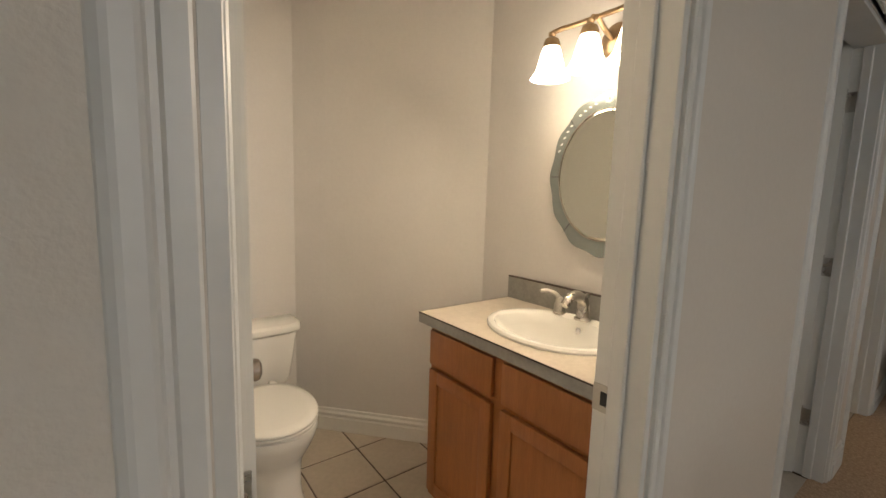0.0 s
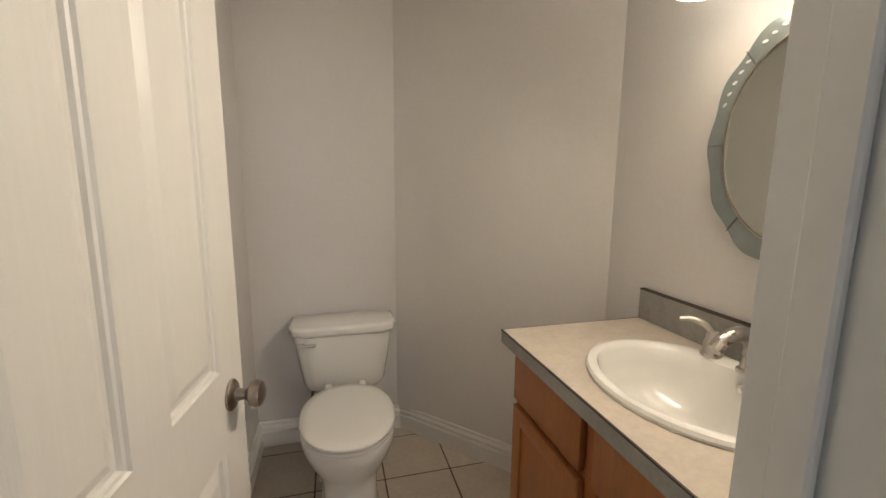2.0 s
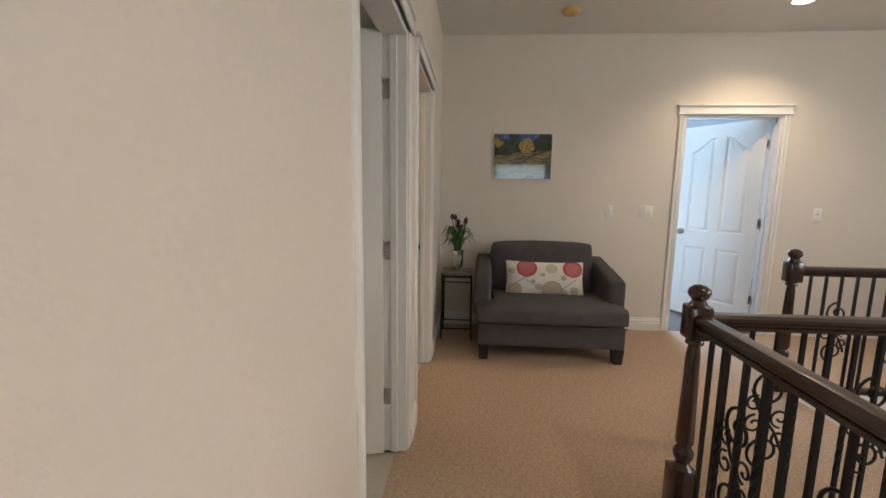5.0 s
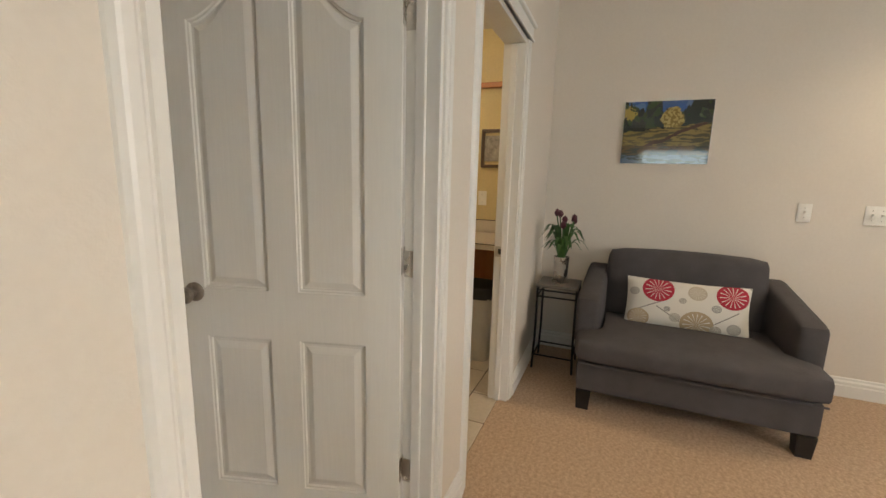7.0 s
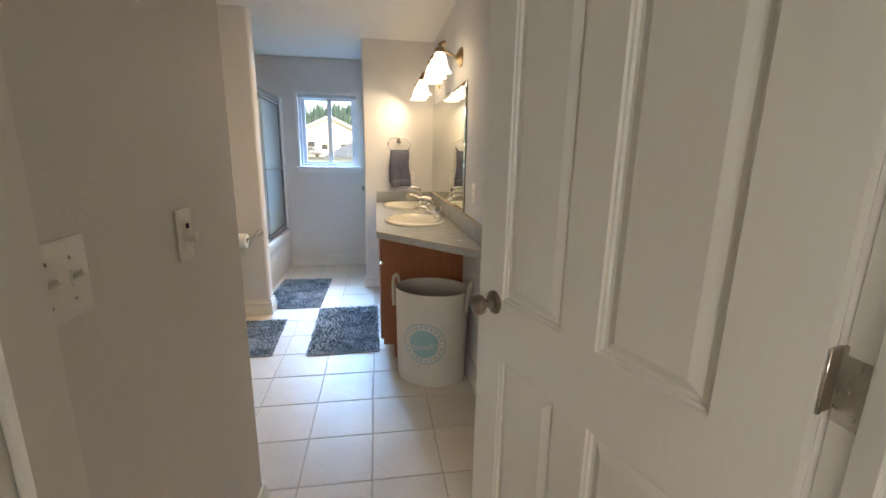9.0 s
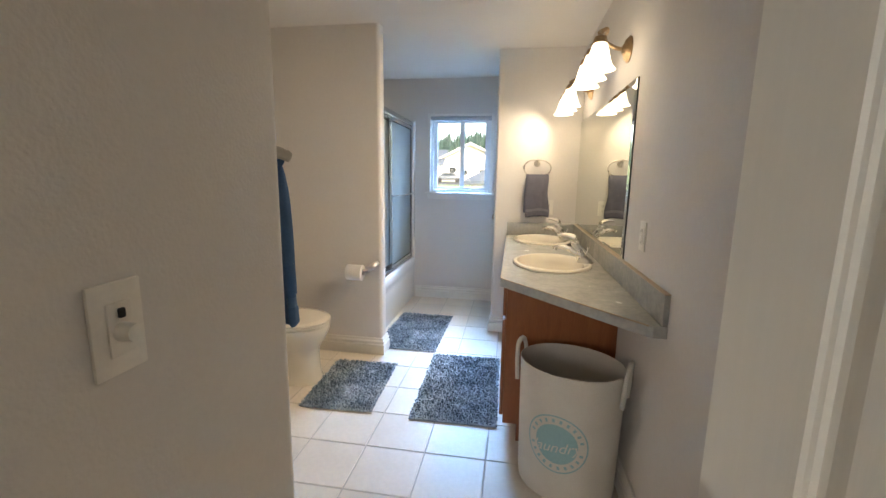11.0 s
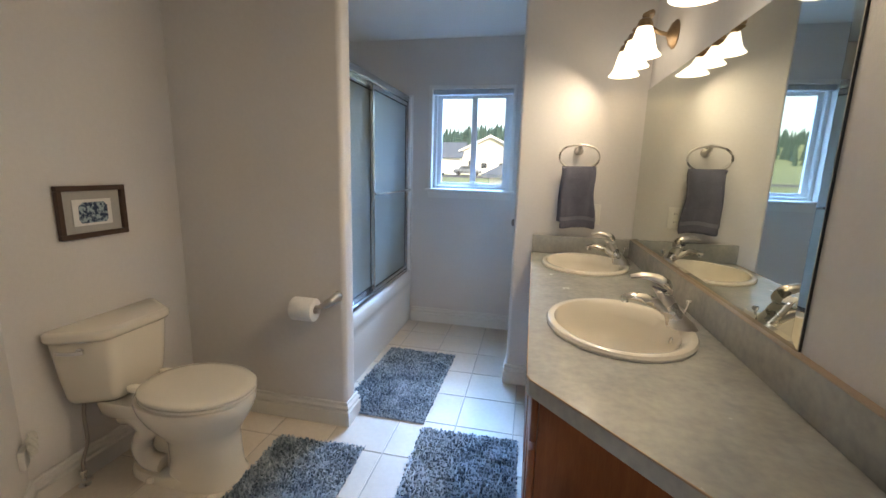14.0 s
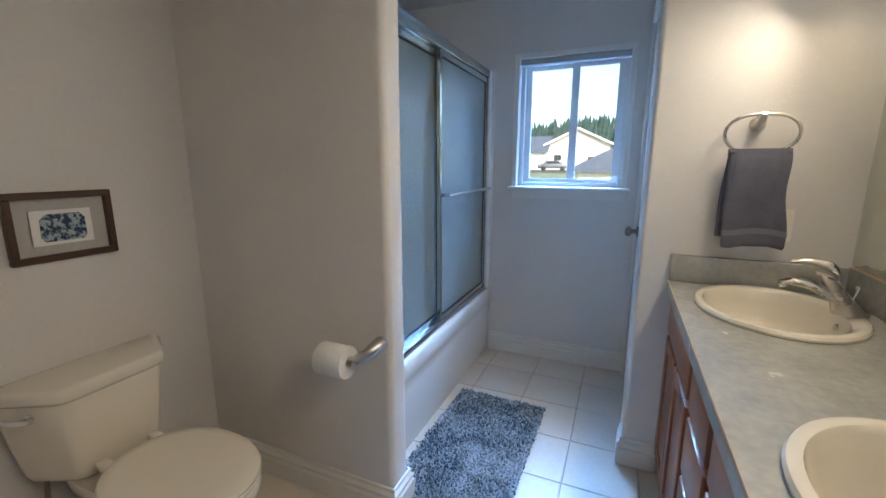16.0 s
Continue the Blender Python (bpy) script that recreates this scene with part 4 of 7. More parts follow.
eb = box((2.186, 1.104, CT - 0.040), (2.2, 1.955, CT - 0.0035), bm=None)
box((2.2, 1.944, CT - 0.040), (PMX - 0.001, 1.957, CT - 0.0035), bm=eb)
part("edge", eb, LAM_EDGE, ct, "grey laminate edge", smooth=False)
part("edge_line", box((2.1855, 1.104, CT - 0.0035), (2.19, 1.958, CT + 0.0002)), DARKLINE, ct, "dark brown edge line", smooth=False)
part("edge_line", box((2.19, 1.954, CT - 0.0035), (PMX - 0.001, 1.958, CT + 0.0002)), DARKLINE, ct, "dark brown edge line", smooth=False)
part("backsplash", box((PMX - 0.019, 1.104, CT + 0.0005), (PMX - 0.001, 1.955, CT + 0.098)), LAM_EDGE, ct, "grey laminate backsplash", smooth=False)
part("backsplash_line", box((PMX - 0.0195, 1.104, CT + 0.098), (PMX - 0.001, 1.9555, CT + 0.102)), DARKLINE, ct, "dark brown edge line", smooth=False)
basin("sink", pose(PS[0], PS[1], CT), 0.205, 0.255, PORCELAIN, "white oval drop-in sink in the tan counter", "")
widespread_faucet("faucet", pose(2.625, PS[1], CT + 0.012))


def scalloped(k, lobes=12, depth=0.02):
    out = []
    for i in range(120):
        a = 2 * math.pi * i / 120
        r = 1 + depth * math.cos(lobes * a) if depth else 1
        out.append((0.245 * k * r * math.cos(a), 0.298 * k * r * math.sin(a)))
    return out


vm = thing("wall_mirror", pose(PMX - 0.004, 1.505, 1.418, 0, 0, 0), "oval Venetian wall mirror with etched scalloped glass border", "mirror")


def on_wall(pts, x):
    return [(x, y, z) for y, z in pts]


part("backing", rings([on_wall(scalloped(0.97, 12, 0.016), 0.0), on_wall(scalloped(0.97, 12, 0.016), -0.008)]), BRONZE, vm)
part("border", rings([on_wall(scalloped(0.99, 12, 0.018), -0.008), on_wall(scalloped(1.0, 12, 0.018), -0.010), on_wall(scalloped(0.99, 12, 0.018), -0.014), on_wall(scalloped(0.80, 12, 0.0), -0.016)]), BEVEL, vm, "grey bevelled glass border")
part("rim", rings([on_wall(scalloped(0.815, 12, 0), -0.0155), on_wall(scalloped(0.813, 12, 0), -0.0185), on_wall(scalloped(0.797, 12, 0), -0.0185), on_wall(scalloped(0.795, 12, 0), -0.0155)], False, False), PEWTER, vm, "thin dark rim")
part("glass", rings([on_wall(scalloped(0.80, 12, 0), -0.0165), on_wall(scalloped(0.77, 12, 0), -0.0195)], True, True), MIRROR, vm, "silvered mirror glass", smooth=False)
for a in (0, 48, 132, 180, 228, 312):
    c, s_ = math.cos(radians(a)), math.sin(radians(a))
    part("joint", tube([(-0.0165, 0.245 * 0.82 * c, 0.298 * 0.82 * s_), (-0.0155, 0.245 * 0.985 * c, 0.298 * 0.985 * s_)], 0.0016, 6), PLASTIC_D, vm, "dark joint between border pieces")
for i, a in enumerate((90, 104, 110, 116, 122, 134, 140, 146, 152, 158, 76, 70, 64, 58, 46, 40, 34, 28, 22)):
    c, s_ = math.cos(radians(a)), math.sin(radians(a))
    if a == 90:
        eb = bmesh.new()
        for k in range(8):
            b_ = 2 * math.pi * k / 8
            merge(eb, moved(lathe([(0.0, 0), (0.006, 0), (0.005, 0.0015), (0.0, 0.002)], 10), Matrix.Translation((-0.0158, 0.010 * math.cos(b_), 0.271 + 0.010 * math.sin(b_))) @ Matrix.Rotation(radians(-90), 4, "Y")))
        part("etched_flower", eb, ETCH, vm, "etched white flower")
    else:
        lens = rings([[(-0.0155 - h, x, z) for x, z in soft_ellipse(0.0075 * k, 0.0038 * k, 12)] for h, k in ((0.0, 1.0), (0.001, 0.9))])
        part("etched_leaf", moved(lens, Matrix.Translation((0, 0.245 * 0.905 * c, 0.298 * 0.905 * s_)) @ Matrix.Rotation(radians(a - 60), 4, "X")), ETCH, vm, "etched white leaf")
vanity_light("vanity_lamp", pose(PMX, 1.505, 1.89), "bronze three-shade bar lamp above an oval mirror", (-0.155, 0.0, 0.155), "", POWDER_SHADE_W, SHADE, 56, 180)


# ---- landing ----
def cushion(lo, hi, r=0.05, puff=0.012):
    bm = bmesh.new()
    bmesh.ops.create_cube(bm, size=1.0)
    bmesh.ops.subdivide_edges(bm, edges=bm.edges[:], cuts=9, use_grid_fill=True)
    c = [(lo[i] + hi[i]) / 2 for i in range(3)]
    h = [(hi[i] - lo[i]) / 2 for i in range(3)]
    for v in bm.verts:
        u = [v.co[i] * 2 for i in range(3)]
        p = [u[i] * h[i] for i in range(3)]
        q = [max(-(h[i] - r), min(h[i] - r, p[i])) for i in range(3)]
        d = Vector([p[i] - q[i] for i in range(3)])
        if d.length > 1e-6:
            d = d.normalized() * min(d.length, r)
        bulge = [puff * (1 - u[(i + 1) % 3] ** 2) * (1 - u[(i + 2) % 3] ** 2) * (1 if u[i] > 0.99 else -1 if u[i] < -0.99 else 0) for i in range(3)]
        v.co = Vector([c[i] + q[i] + d[i] + bulge[i] for i in range(3)])
    return bm


AX, AY = 5.10, 0.035
ac = thing("armchair", pose(AX, AY, 0), "wide charcoal grey upholstered armchair with black block feet", "armchair")
part("base", cushion((0.03, -0.575, 0.115), (0.90, 0.575, 0.305), 0.025, 0.004), SOFA, ac)
sc_ = cushion((-0.02, -0.585, 0.305), (0.62, 0.585, 0.455), 0.045, 0.014)
for v in sc_.verts:
    if v.co.x > 0.22:
        v.co.y = max(-0.445, min(0.445, v.co.y))
part("seat_cushion", sc_, SOFA, ac)
bk = cushion((0.0, -0.45, 0.0), (0.20, 0.45, 0.47), 0.035, 0.018)
part("back_cushion", moved(bk, Matrix.Translation((0.58, 0, 0.42)) @ Matrix.Rotation(radians(9), 4, "Y")), SOFA, ac)
part("back_frame", cushion((0.76, -0.56, 0.20), (0.90, 0.56, 0.70), 0.03, 0.004), SOFA, ac)
for s in (-1, 1):
    ar = cushion((0.20, -0.07, 0.305), (0.84, 0.07, 0.66), 0.03, 0.008)
    for v in ar.verts:
        k = (v.co.x - 0.20) / 0.64
        if v.co.z > 0.5:
            v.co.z += -0.03 + 0.12 * k
        v.co.y += s * 0.03 * (1 - k)
    part("arm", moved(ar, Matrix.Translation((0, s * 0.515, 0))), SOFA, ac)
for x in (0.075, 0.83):
    for y in (-0.525, 0.525):
        part("leg", rings([[(x + a * w, y + b * w, z) for a, b in ((-1, -1), (1, -1), (1, 1), (-1, 1))] for z, w in ((0.0, 0.034), (0.12, 0.042))]), SOFALEG, ac, "black tapered block foot", smooth=False)
for y0, y1 in ((-0.585, 0.585),):
    part("piping", tube([(-0.012, y0 + 0.02, 0.305), (-0.012, y1 - 0.02, 0.305)], 0.006, 8), SOFA, ac)


def floral_mat():
    m = bpy.data.materials.new("floral_print")
    m.use_nodes = True
    nt = m.node_tree
    n, l = nt.nodes, nt.links
    tc = n.new("ShaderNodeTexCoord")
    sep = n.new("ShaderNodeSeparateXYZ")
    l.new(tc.outputs["Object"], sep.inputs[0])
    col = None
    base = n.new("ShaderNodeRGB")
    base.outputs[0].default_value = (0.72, 0.69, 0.63, 1)
    col = base.outputs[0]

    def mth(op, a, b=None, c=None):
        k = n.new("ShaderNodeMath")
        k.operation = op
        for i, v in enumerate((a, b, c)):
            if v is None:
                continue
            if isinstance(v, (int, float)):
                k.inputs[i].default_value = v
            else:
                l.new(v, k.inputs[i])
        return k.outputs[0]
    blooms = [(0.155, 0.085, 0.088, (0.42, 0.024, 0.050)), (-0.235, 0.085, 0.085, (0.42, 0.024, 0.050)), (-0.06, -0.10, 0.088, (0.44, 0.34, 0.22)), (0.055, -0.075, 0.030, (0.44, 0.41, 0.36)),
              (0.255, -0.10, 0.062, (0.46, 0.36, 0.24)), (-0.055, 0.085, 0.050, (0.50, 0.44, 0.35)), (0.285, 0.06, 0.028, (0.42, 0.40, 0.36)), (-0.25, -0.10, 0.036, (0.36, 0.35, 0.32)), (-0.155, 0.005, 0.026, (0.36, 0.35, 0.33)),
              (0.10, -0.03, 0.018, (0.30, 0.29, 0.28)), (0.02, 0.03, 0.020, (0.40, 0.38, 0.34)), (-0.16, -0.12, 0.030, (0.42, 0.38, 0.32))]
    # thin stems under the blooms
    for cy, cz, k in ((0.09, -0.06, 0.6), (-0.20, -0.05, -0.7), (0.20, -0.02, -0.5)):
        dy, dz = mth("SUBTRACT", sep.outputs[1], cy), mth("SUBTRACT", sep.outputs[2], cz)
        off = mth("ABSOLUTE", mth("SUBTRACT", dz, mth("MULTIPLY", dy, k)))
        on = mth("MULTIPLY", mth("LESS_THAN", off, 0.0035), mth("LESS_THAN", mth("ABSOLUTE", dy), 0.07))
        mx = n.new("ShaderNodeMix")
        mx.data_type = "RGBA"
        l.new(on, mx.inputs["Factor"])
        l.new(col, mx.inputs["A"])
        mx.inputs["B"].default_value = (0.28, 0.26, 0.24, 1)
        col = mx.outputs["Result"]
    for cy, cz, r, c in blooms:
        dy, dz = mth("SUBTRACT", sep.outputs[1], cy), mth("SUBTRACT", sep.outputs[2], cz)
        d = mth("SQRT", mth("ADD", mth("MULTIPLY", dy, dy), mth("MULTIPLY", mth("MULTIPLY", dz, dz), 1.35)))
        ang = mth("ARCTAN2", dz, dy)
        ray = mth("GREATER_THAN", mth("SINE", mth("MULTIPLY", ang, 15)), -0.80)
        inside = mth("MULTIPLY", mth("LESS_THAN", d, r), mth("MAXIMUM", ray, mth("GREATER_THAN", d, r * 0.82)))
        mx = n.new("ShaderNodeMix")
        mx.data_type = "RGBA"
        l.new(inside, mx.inputs["Factor"])
        l.new(col, mx.inputs["A"])
        mx.inputs["B"].default_value = (*c, 1)
        col = mx.outputs["Result"]
    b = n["Principled BSDF"]
    l.new(col, b.inputs["Base Color"])
    b.inputs["Roughness"].default_value = 0.9
    no = n.new("ShaderNodeTexNoise")
    no.inputs["Scale"].default_value = 350
    bn = n.new("ShaderNodeBump")
    bn.inputs["Strength"].default_value, bn.inputs["Distance"].default_value = 0.4, 0.002
    l.new(tc.outputs["Object"], no.inputs["Vector"])
    l.new(no.outputs["Fac"], bn.inputs["Height"])
    l.new(bn.outputs["Normal"], b.inputs["Normal"])
    return m


def pillow_mesh(w, h, th):
    own = bmesh.new()
    nu, nv = 36, 18
    for s in (-1, 1):
        g = []
        for j in range(nv + 1):
            v = 2 * j / nv - 1
            row = []
            for i in range(nu + 1):
                u = 2 * i / nu - 1
                k = max(0.0, (1 - abs(u) ** 3.2) * (1 - abs(v) ** 2.6)) ** 0.55
                pinch = 1 - 0.05 * (1 - v * v) if abs(u) > 0.6 else 1
                row.append(own.verts.new((s * th * k + 0.004 * math.sin(5 * u + 3 * v), u * w * (1 - 0.03 * (1 - v * v) * abs(u)), v * h * (1 - 0.07 * (1 - u * u)))))
            g.append(row)
        for j in range(nv):
            for i in range(nu):
                own.faces.new((g[j][i], g[j][i + 1], g[j + 1][i + 1], g[j + 1][i]))
    bmesh.ops.remove_doubles(own, verts=own.verts, dist=0.0005)
    return own


pb = pillow_mesh(0.335, 0.155, 0.062)
pil = mesh_ob("lumbar_pillow", pb, floral_mat(), True)
pil.matrix_world = pose(5.560, 0.035, 0.585, 0, 18, -2)
tagged(pil, "long white lumbar pillow with red and tan floral print", "pillow")


def painting_mat():
    m = bpy.data.materials.new("landscape_print")
    m.use_nodes = True
    nt = m.node_tree
    n, l = nt.nodes, nt.links
    tc = n.new("ShaderNodeTexCoord")
    sep = n.new("ShaderNodeSeparateXYZ")
    l.new(tc.outputs["Object"], sep.inputs[0])

    def mth(op, a, b=None):
        k = n.new("ShaderNodeMath")
        k.operation = op
        for i, v in enumerate((a, b)):
            if v is None:
                continue
            if isinstance(v, (int, float)):
                k.inputs[i].default_value = v
            else:
                l.new(v, k.inputs[i])
        return k.outputs[0]

    def noise_(scale, detail=5, stretch=None):
        k = n.new("ShaderNodeTexNoise")
        k.inputs["Scale"].default_value, k.inputs["Detail"].default_value = scale, detail
        v = tc.outputs["Object"]
        if stretch:
            mp = n.new("ShaderNodeMapping")
            mp.inputs["Scale"].default_value = stretch
            l.new(v, mp.inputs["Vector"])
            v = mp.outputs["Vector"]
        l.new(v, k.inputs["Vector"])
        return k.outputs["Fac"]

    def mix(fac, a, b):
        mx = n.new("ShaderNodeMix")
        mx.data_type = "RGBA"
        l.new(fac, mx.inputs["Factor"])
        for key, v in (("A", a), ("B", b)):
            if isinstance(v, tuple):
                mx.inputs[key].default_value = (*v, 1)
            else:
                l.new(v, mx.inputs[key])
        return mx.outputs["Result"]
    y, z = sep.outputs[1], sep.outputs[2]
    wob = noise_(16)
    tall = noise_(7, 6, (1, 2.2, 0.4))
    sky = mix(mth("GREATER_THAN", noise_(9), 0.52), (0.035, 0.10, 0.28), (0.09, 0.17, 0.34))
    line = mth("ADD", mth("MULTIPLY", mth("SUBTRACT", tall, 0.5), 0.75), mth("MULTIPLY", mth("ABSOLUTE", y), 0.42))
    trees = mth("LESS_THAN", z, mth("ADD", line, 0.15))
    col = mix(trees, sky, mix(mth("GREATER_THAN", wob, 0.54), (0.012, 0.018, 0.010), (0.04, 0.06, 0.025)))
    dy, dz = mth("ADD", y, 0.035), mth("SUBTRACT", z, 0.095)
    d = mth("SQRT", mth("ADD", mth("MULTIPLY", dy, dy), mth("MULTIPLY", dz, dz)))
    gold = mth("LESS_THAN", mth("ADD", d, mth("MULTIPLY", wob, 0.07)), 0.105)
    col = mix(gold, col, mix(mth("GREATER_THAN", noise_(45), 0.5), (0.22, 0.15, 0.03), (0.42, 0.32, 0.10)))
    dy2, dz2 = mth("SUBTRACT", y, 0.235), mth("SUBTRACT", z, 0.135)
    d2 = mth("SQRT", mth("ADD", mth("MULTIPLY", dy2, dy2), mth("MULTIPLY", dz2, dz2)))
    col = mix(mth("LESS_THAN", mth("ADD", d2, mth("MULTIPLY", noise_(30), 0.16)), 0.125), col, (0.36, 0.27, 0.06))
    field = mth("LESS_THAN", z, mth("ADD", mth("MULTIPLY", wob, 0.07), mth("MULTIPLY", y, -0.12)))
    col = mix(field, col, mix(mth("GREATER_THAN", noise_(12, 5, (1, 1, 6)), 0.5), (0.24, 0.17, 0.045), (0.075, 0.06, 0.022)))
    path = mth("LESS_THAN", mth("ABSOLUTE", mth("SUBTRACT", mth("ADD", z, mth("MULTIPLY", wob, 0.05)), mth("ADD", mth("MULTIPLY", y, -0.45), -0.015))), 0.012)
    col = mix(mth("MULTIPLY", path, field), col, (0.07, 0.03, 0.015))
    col = mix(mth("LESS_THAN", z, mth("ADD", mth("MULTIPLY", wob, 0.04), -0.11)), col, mix(mth("GREATER_THAN", noise_(14, 5, (1, 1, 4)), 0.5), (0.10, 0.06, 0.02), (0.03, 0.03, 0.015)))
    water = mth("LESS_THAN", z, -0.15)
    col = mix(water, col, mix(mth("GREATER_THAN", noise_(10, 5, (1, 1, 5)), 0.5), (0.03, 0.05, 0.05), (0.10, 0.15, 0.22)))
    b = n["Principled BSDF"]
    l.new(col, b.inputs["Base Color"])
    b.inputs["Roughness"].default_value = 0.12
    b.inputs["Specular IOR Level"].default_value = 0.35
    b.inputs["Coat Weight"].default_value, b.inputs["Coat Roughness"].default_value = 1.0, 0.01
    return m


pa = thing("landscape_picture", pose(FARX - 0.001, 0.213, 1.665), "unframed glossy landscape picture of trees, field and water", "picture")
part("panel", box((-0.018, -0.27, -0.21), (0.0, 0.27, 0.21), 0.002, 1), PAPER, pa, smooth=False)
part("print", box((-0.0205, -0.268, -0.208), (-0.0185, 0.268, 0.208)), painting_mat(), pa, "glossy landscape print", smooth=False)


def switch_plate(name, m, w, h, label, toggles, category="light switch"):
    """Cover plate on a wall; local z up, y across, -x out."""
    t = thing(name, m, label, category)
    part("plate", rounded(box((-0.006, -w / 2, -h / 2), (0, w / 2, h / 2)), 0.003, 2), PLASTIC, t)
    for y in toggles:
        part("collar", box((-0.0085, y - 0.006, -0.013), (-0.006, y + 0.006, 0.013), 0.001, 1), PLASTIC, t)
        # slot shade as a thin dark strip, no opening
        part("slot", box((-0.0068, y - 0.004, -0.011), (-0.0062, y + 0.004, 0.011)), PLASTIC_D, t, "dark strip for the shade in the toggle slot", smooth=False)
        part("toggle", moved(box((-0.020, -0.0045, -0.004), (0, 0.0045, 0.004), 0.002, 2), Matrix.Translation((-0.005, y, 0.0)) @ Matrix.Rotation(radians(28), 4, "Y")), PLASTIC, t)
        for z in (-0.03, 0.03):
            part("screw", moved(lathe([(0.0, 0), (0.0035, 0), (0.002, 0.0012)], 10), Matrix.Translation((-0.006, y, z)) @ Matrix.Rotation(radians(-90), 4, "Y")), NICKEL, t)
    return t


switch_plate("light_switch", pose(FARX, -0.62, 1.165), 0.072, 0.115, "white single toggle switch plate on the cream wall", (0.0,))
switch_plate("light_switch", pose(FARX, -0.97, 1.165), 0.118, 0.115, "white double toggle switch plate on the cream wall", (-0.023, 0.023))
switch_plate("light_switch", pose(FARX, -2.50, 1.165), 0.072, 0.115, "white single toggle switch plate beyond the bedroom door", (0.0,))

# side table, vase, plant
stb = thing("side_table", pose(5.70, 0.80, 0), "small black iron side table with stone top", "side table")
part("top", box((-0.14, -0.14, 0.595), (0.14, 0.14, 0.615), 0.003, 1), mat("stone_top", (0.20, 0.17, 0.14), 0.4, color2=(0.10, 0.085, 0.07), scale=14, bump=0.03), stb)
for x in (-0.13, 0.13):
    for y in (-0.13, 0.13):
        part("leg", tube([(x * 1.06, y * 1.06, 0.0), (x, y, 0.25), (x, y, 0.594)], 0.008, 8), BLACKIRON, stb)
for z in (0.575, 0.53, 0.10):
    for a, b in (((-0.13, -0.13), (0.13, -0.13)), ((-0.13, 0.13), (0.13, 0.13)), ((-0.13, -0.13), (-0.13, 0.13)), ((0.13, -0.13), (0.13, 0.13))):
        part("rail", tube([(*a, z), (*b, z)], 0.006, 8), BLACKIRON, stb)
vs_ = thing("vase", pose(5.70, 0.80, 0.615), "silvery metal cylinder vase on a side table", "vase")
part("body", lathe([(0.0, 0.0), (0.048, 0.0), (0.052, 0.01), (0.050, 0.10), (0.054, 0.185), (0.050, 0.185), (0.046, 0.10), (0.046, 0.02), (0.0, 0.018)], 28, cap=False), NICKEL, vs_)
pl_ = thing("flowers", pose(5.70, 0.80, 0.64), "green strap leaves with dark red blooms in a vase", "plant")
rnd = random.Random(7)


def strap_leaf(ang, length, rise, width):
    pts = []
    for i in range(9):
        u = i / 8
        r = 0.012 + length * u ** 1.3
        z = 0.10 + rise * math.sin(min(1.0, u * 1.1) * math.pi * 0.62) * 1.0 - 0.10 * u * u * (length / 0.15)
        pts.append(Vector((r * math.cos(ang), r * math.sin(ang), z)))
    own = bmesh.new()
    rows = []
    for i, p in enumerate(pts):
        u = i / 8
        w = width * (math.sin(math.pi * (0.12 + 0.88 * u)) ** 0.7 + 0.05)
        sd = Vector((-math.sin(ang), math.cos(ang), 0)) * w
        rows.append([own.verts.new(p - sd), own.verts.new(p + Vector((0, 0, -w * 0.35))), own.verts.new(p + sd)])
    for a, b in zip(rows, rows[1:]):
        own.faces.new((a[0], a[1], b[1], b[0])), own.faces.new((a[1], a[2], b[2], b[1]))
    return own


for i in range(30):
    part("leaf", strap_leaf(i * 2.4 + rnd.uniform(-0.3, 0.3), rnd.uniform(0.07, 0.20), rnd.uniform(0.20, 0.34), rnd.uniform(0.012, 0.018)), LEAF, pl_)
for i in range(6):
    a, r, h = i * 1.05, rnd.uniform(0.03, 0.08), rnd.uniform(0.36, 0.46)
    part("stem", tube(spline([(0, 0, 0.02), (r * 0.4 * math.cos(a), r * 0.4 * math.sin(a), h * 0.6), (r * math.cos(a), r * math.sin(a), h)], 5), 0.004, 6), LEAF, pl_)
    fb = lathe([(0.0, -0.01), (0.012, -0.004), (0.020, 0.012), (0.016, 0.03), (0.006, 0.04), (0.0, 0.041)], 9)
    for v in fb.verts:
        v.co += Vector((rnd.uniform(-1, 1), rnd.uniform(-1, 1), rnd.uniform(-1, 1))) * 0.004
    part("bloom", moved(fb, Matrix.Translation((r * math.cos(a), r * math.sin(a), h))), FLOWER, pl_, "dark red bloom")


# railings
def newel(name, m):
    t = thing(name, m, "dark walnut turned newel post on the carpeted landing", "newel post", "newel posts")
    part("plinth", box((-0.048, -0.048, 0), (0.048, 0.048, 0.20), 0.006, 2), DARKWOOD, t)
    part("shaft", lathe([(0.040, 0.20), (0.030, 0.215), (0.024, 0.225), (0.038, 0.25), (0.040, 0.275), (0.026, 0.30), (0.034, 0.312), (0.036, 0.33), (0.026, 0.70), (0.022, 0.735), (0.034, 0.745), (0.034, 0.757), (0.026, 0.768)], 20), DARKWOOD, t)
    hb = box((-0.044, -0.044, 0.765), (0.044, 0.044, 0.905), 0.012, 2)
    part("block", hb, DARKWOOD, t)
    part("finial", lathe([(0.036, 0.905), (0.030, 0.915), (0.024, 0.925), (0.036, 0.938), (0.042, 0.955), (0.038, 0.970), (0.022, 0.984), (0.0, 0.989)], 22), DARKWOOD, t)
    return t


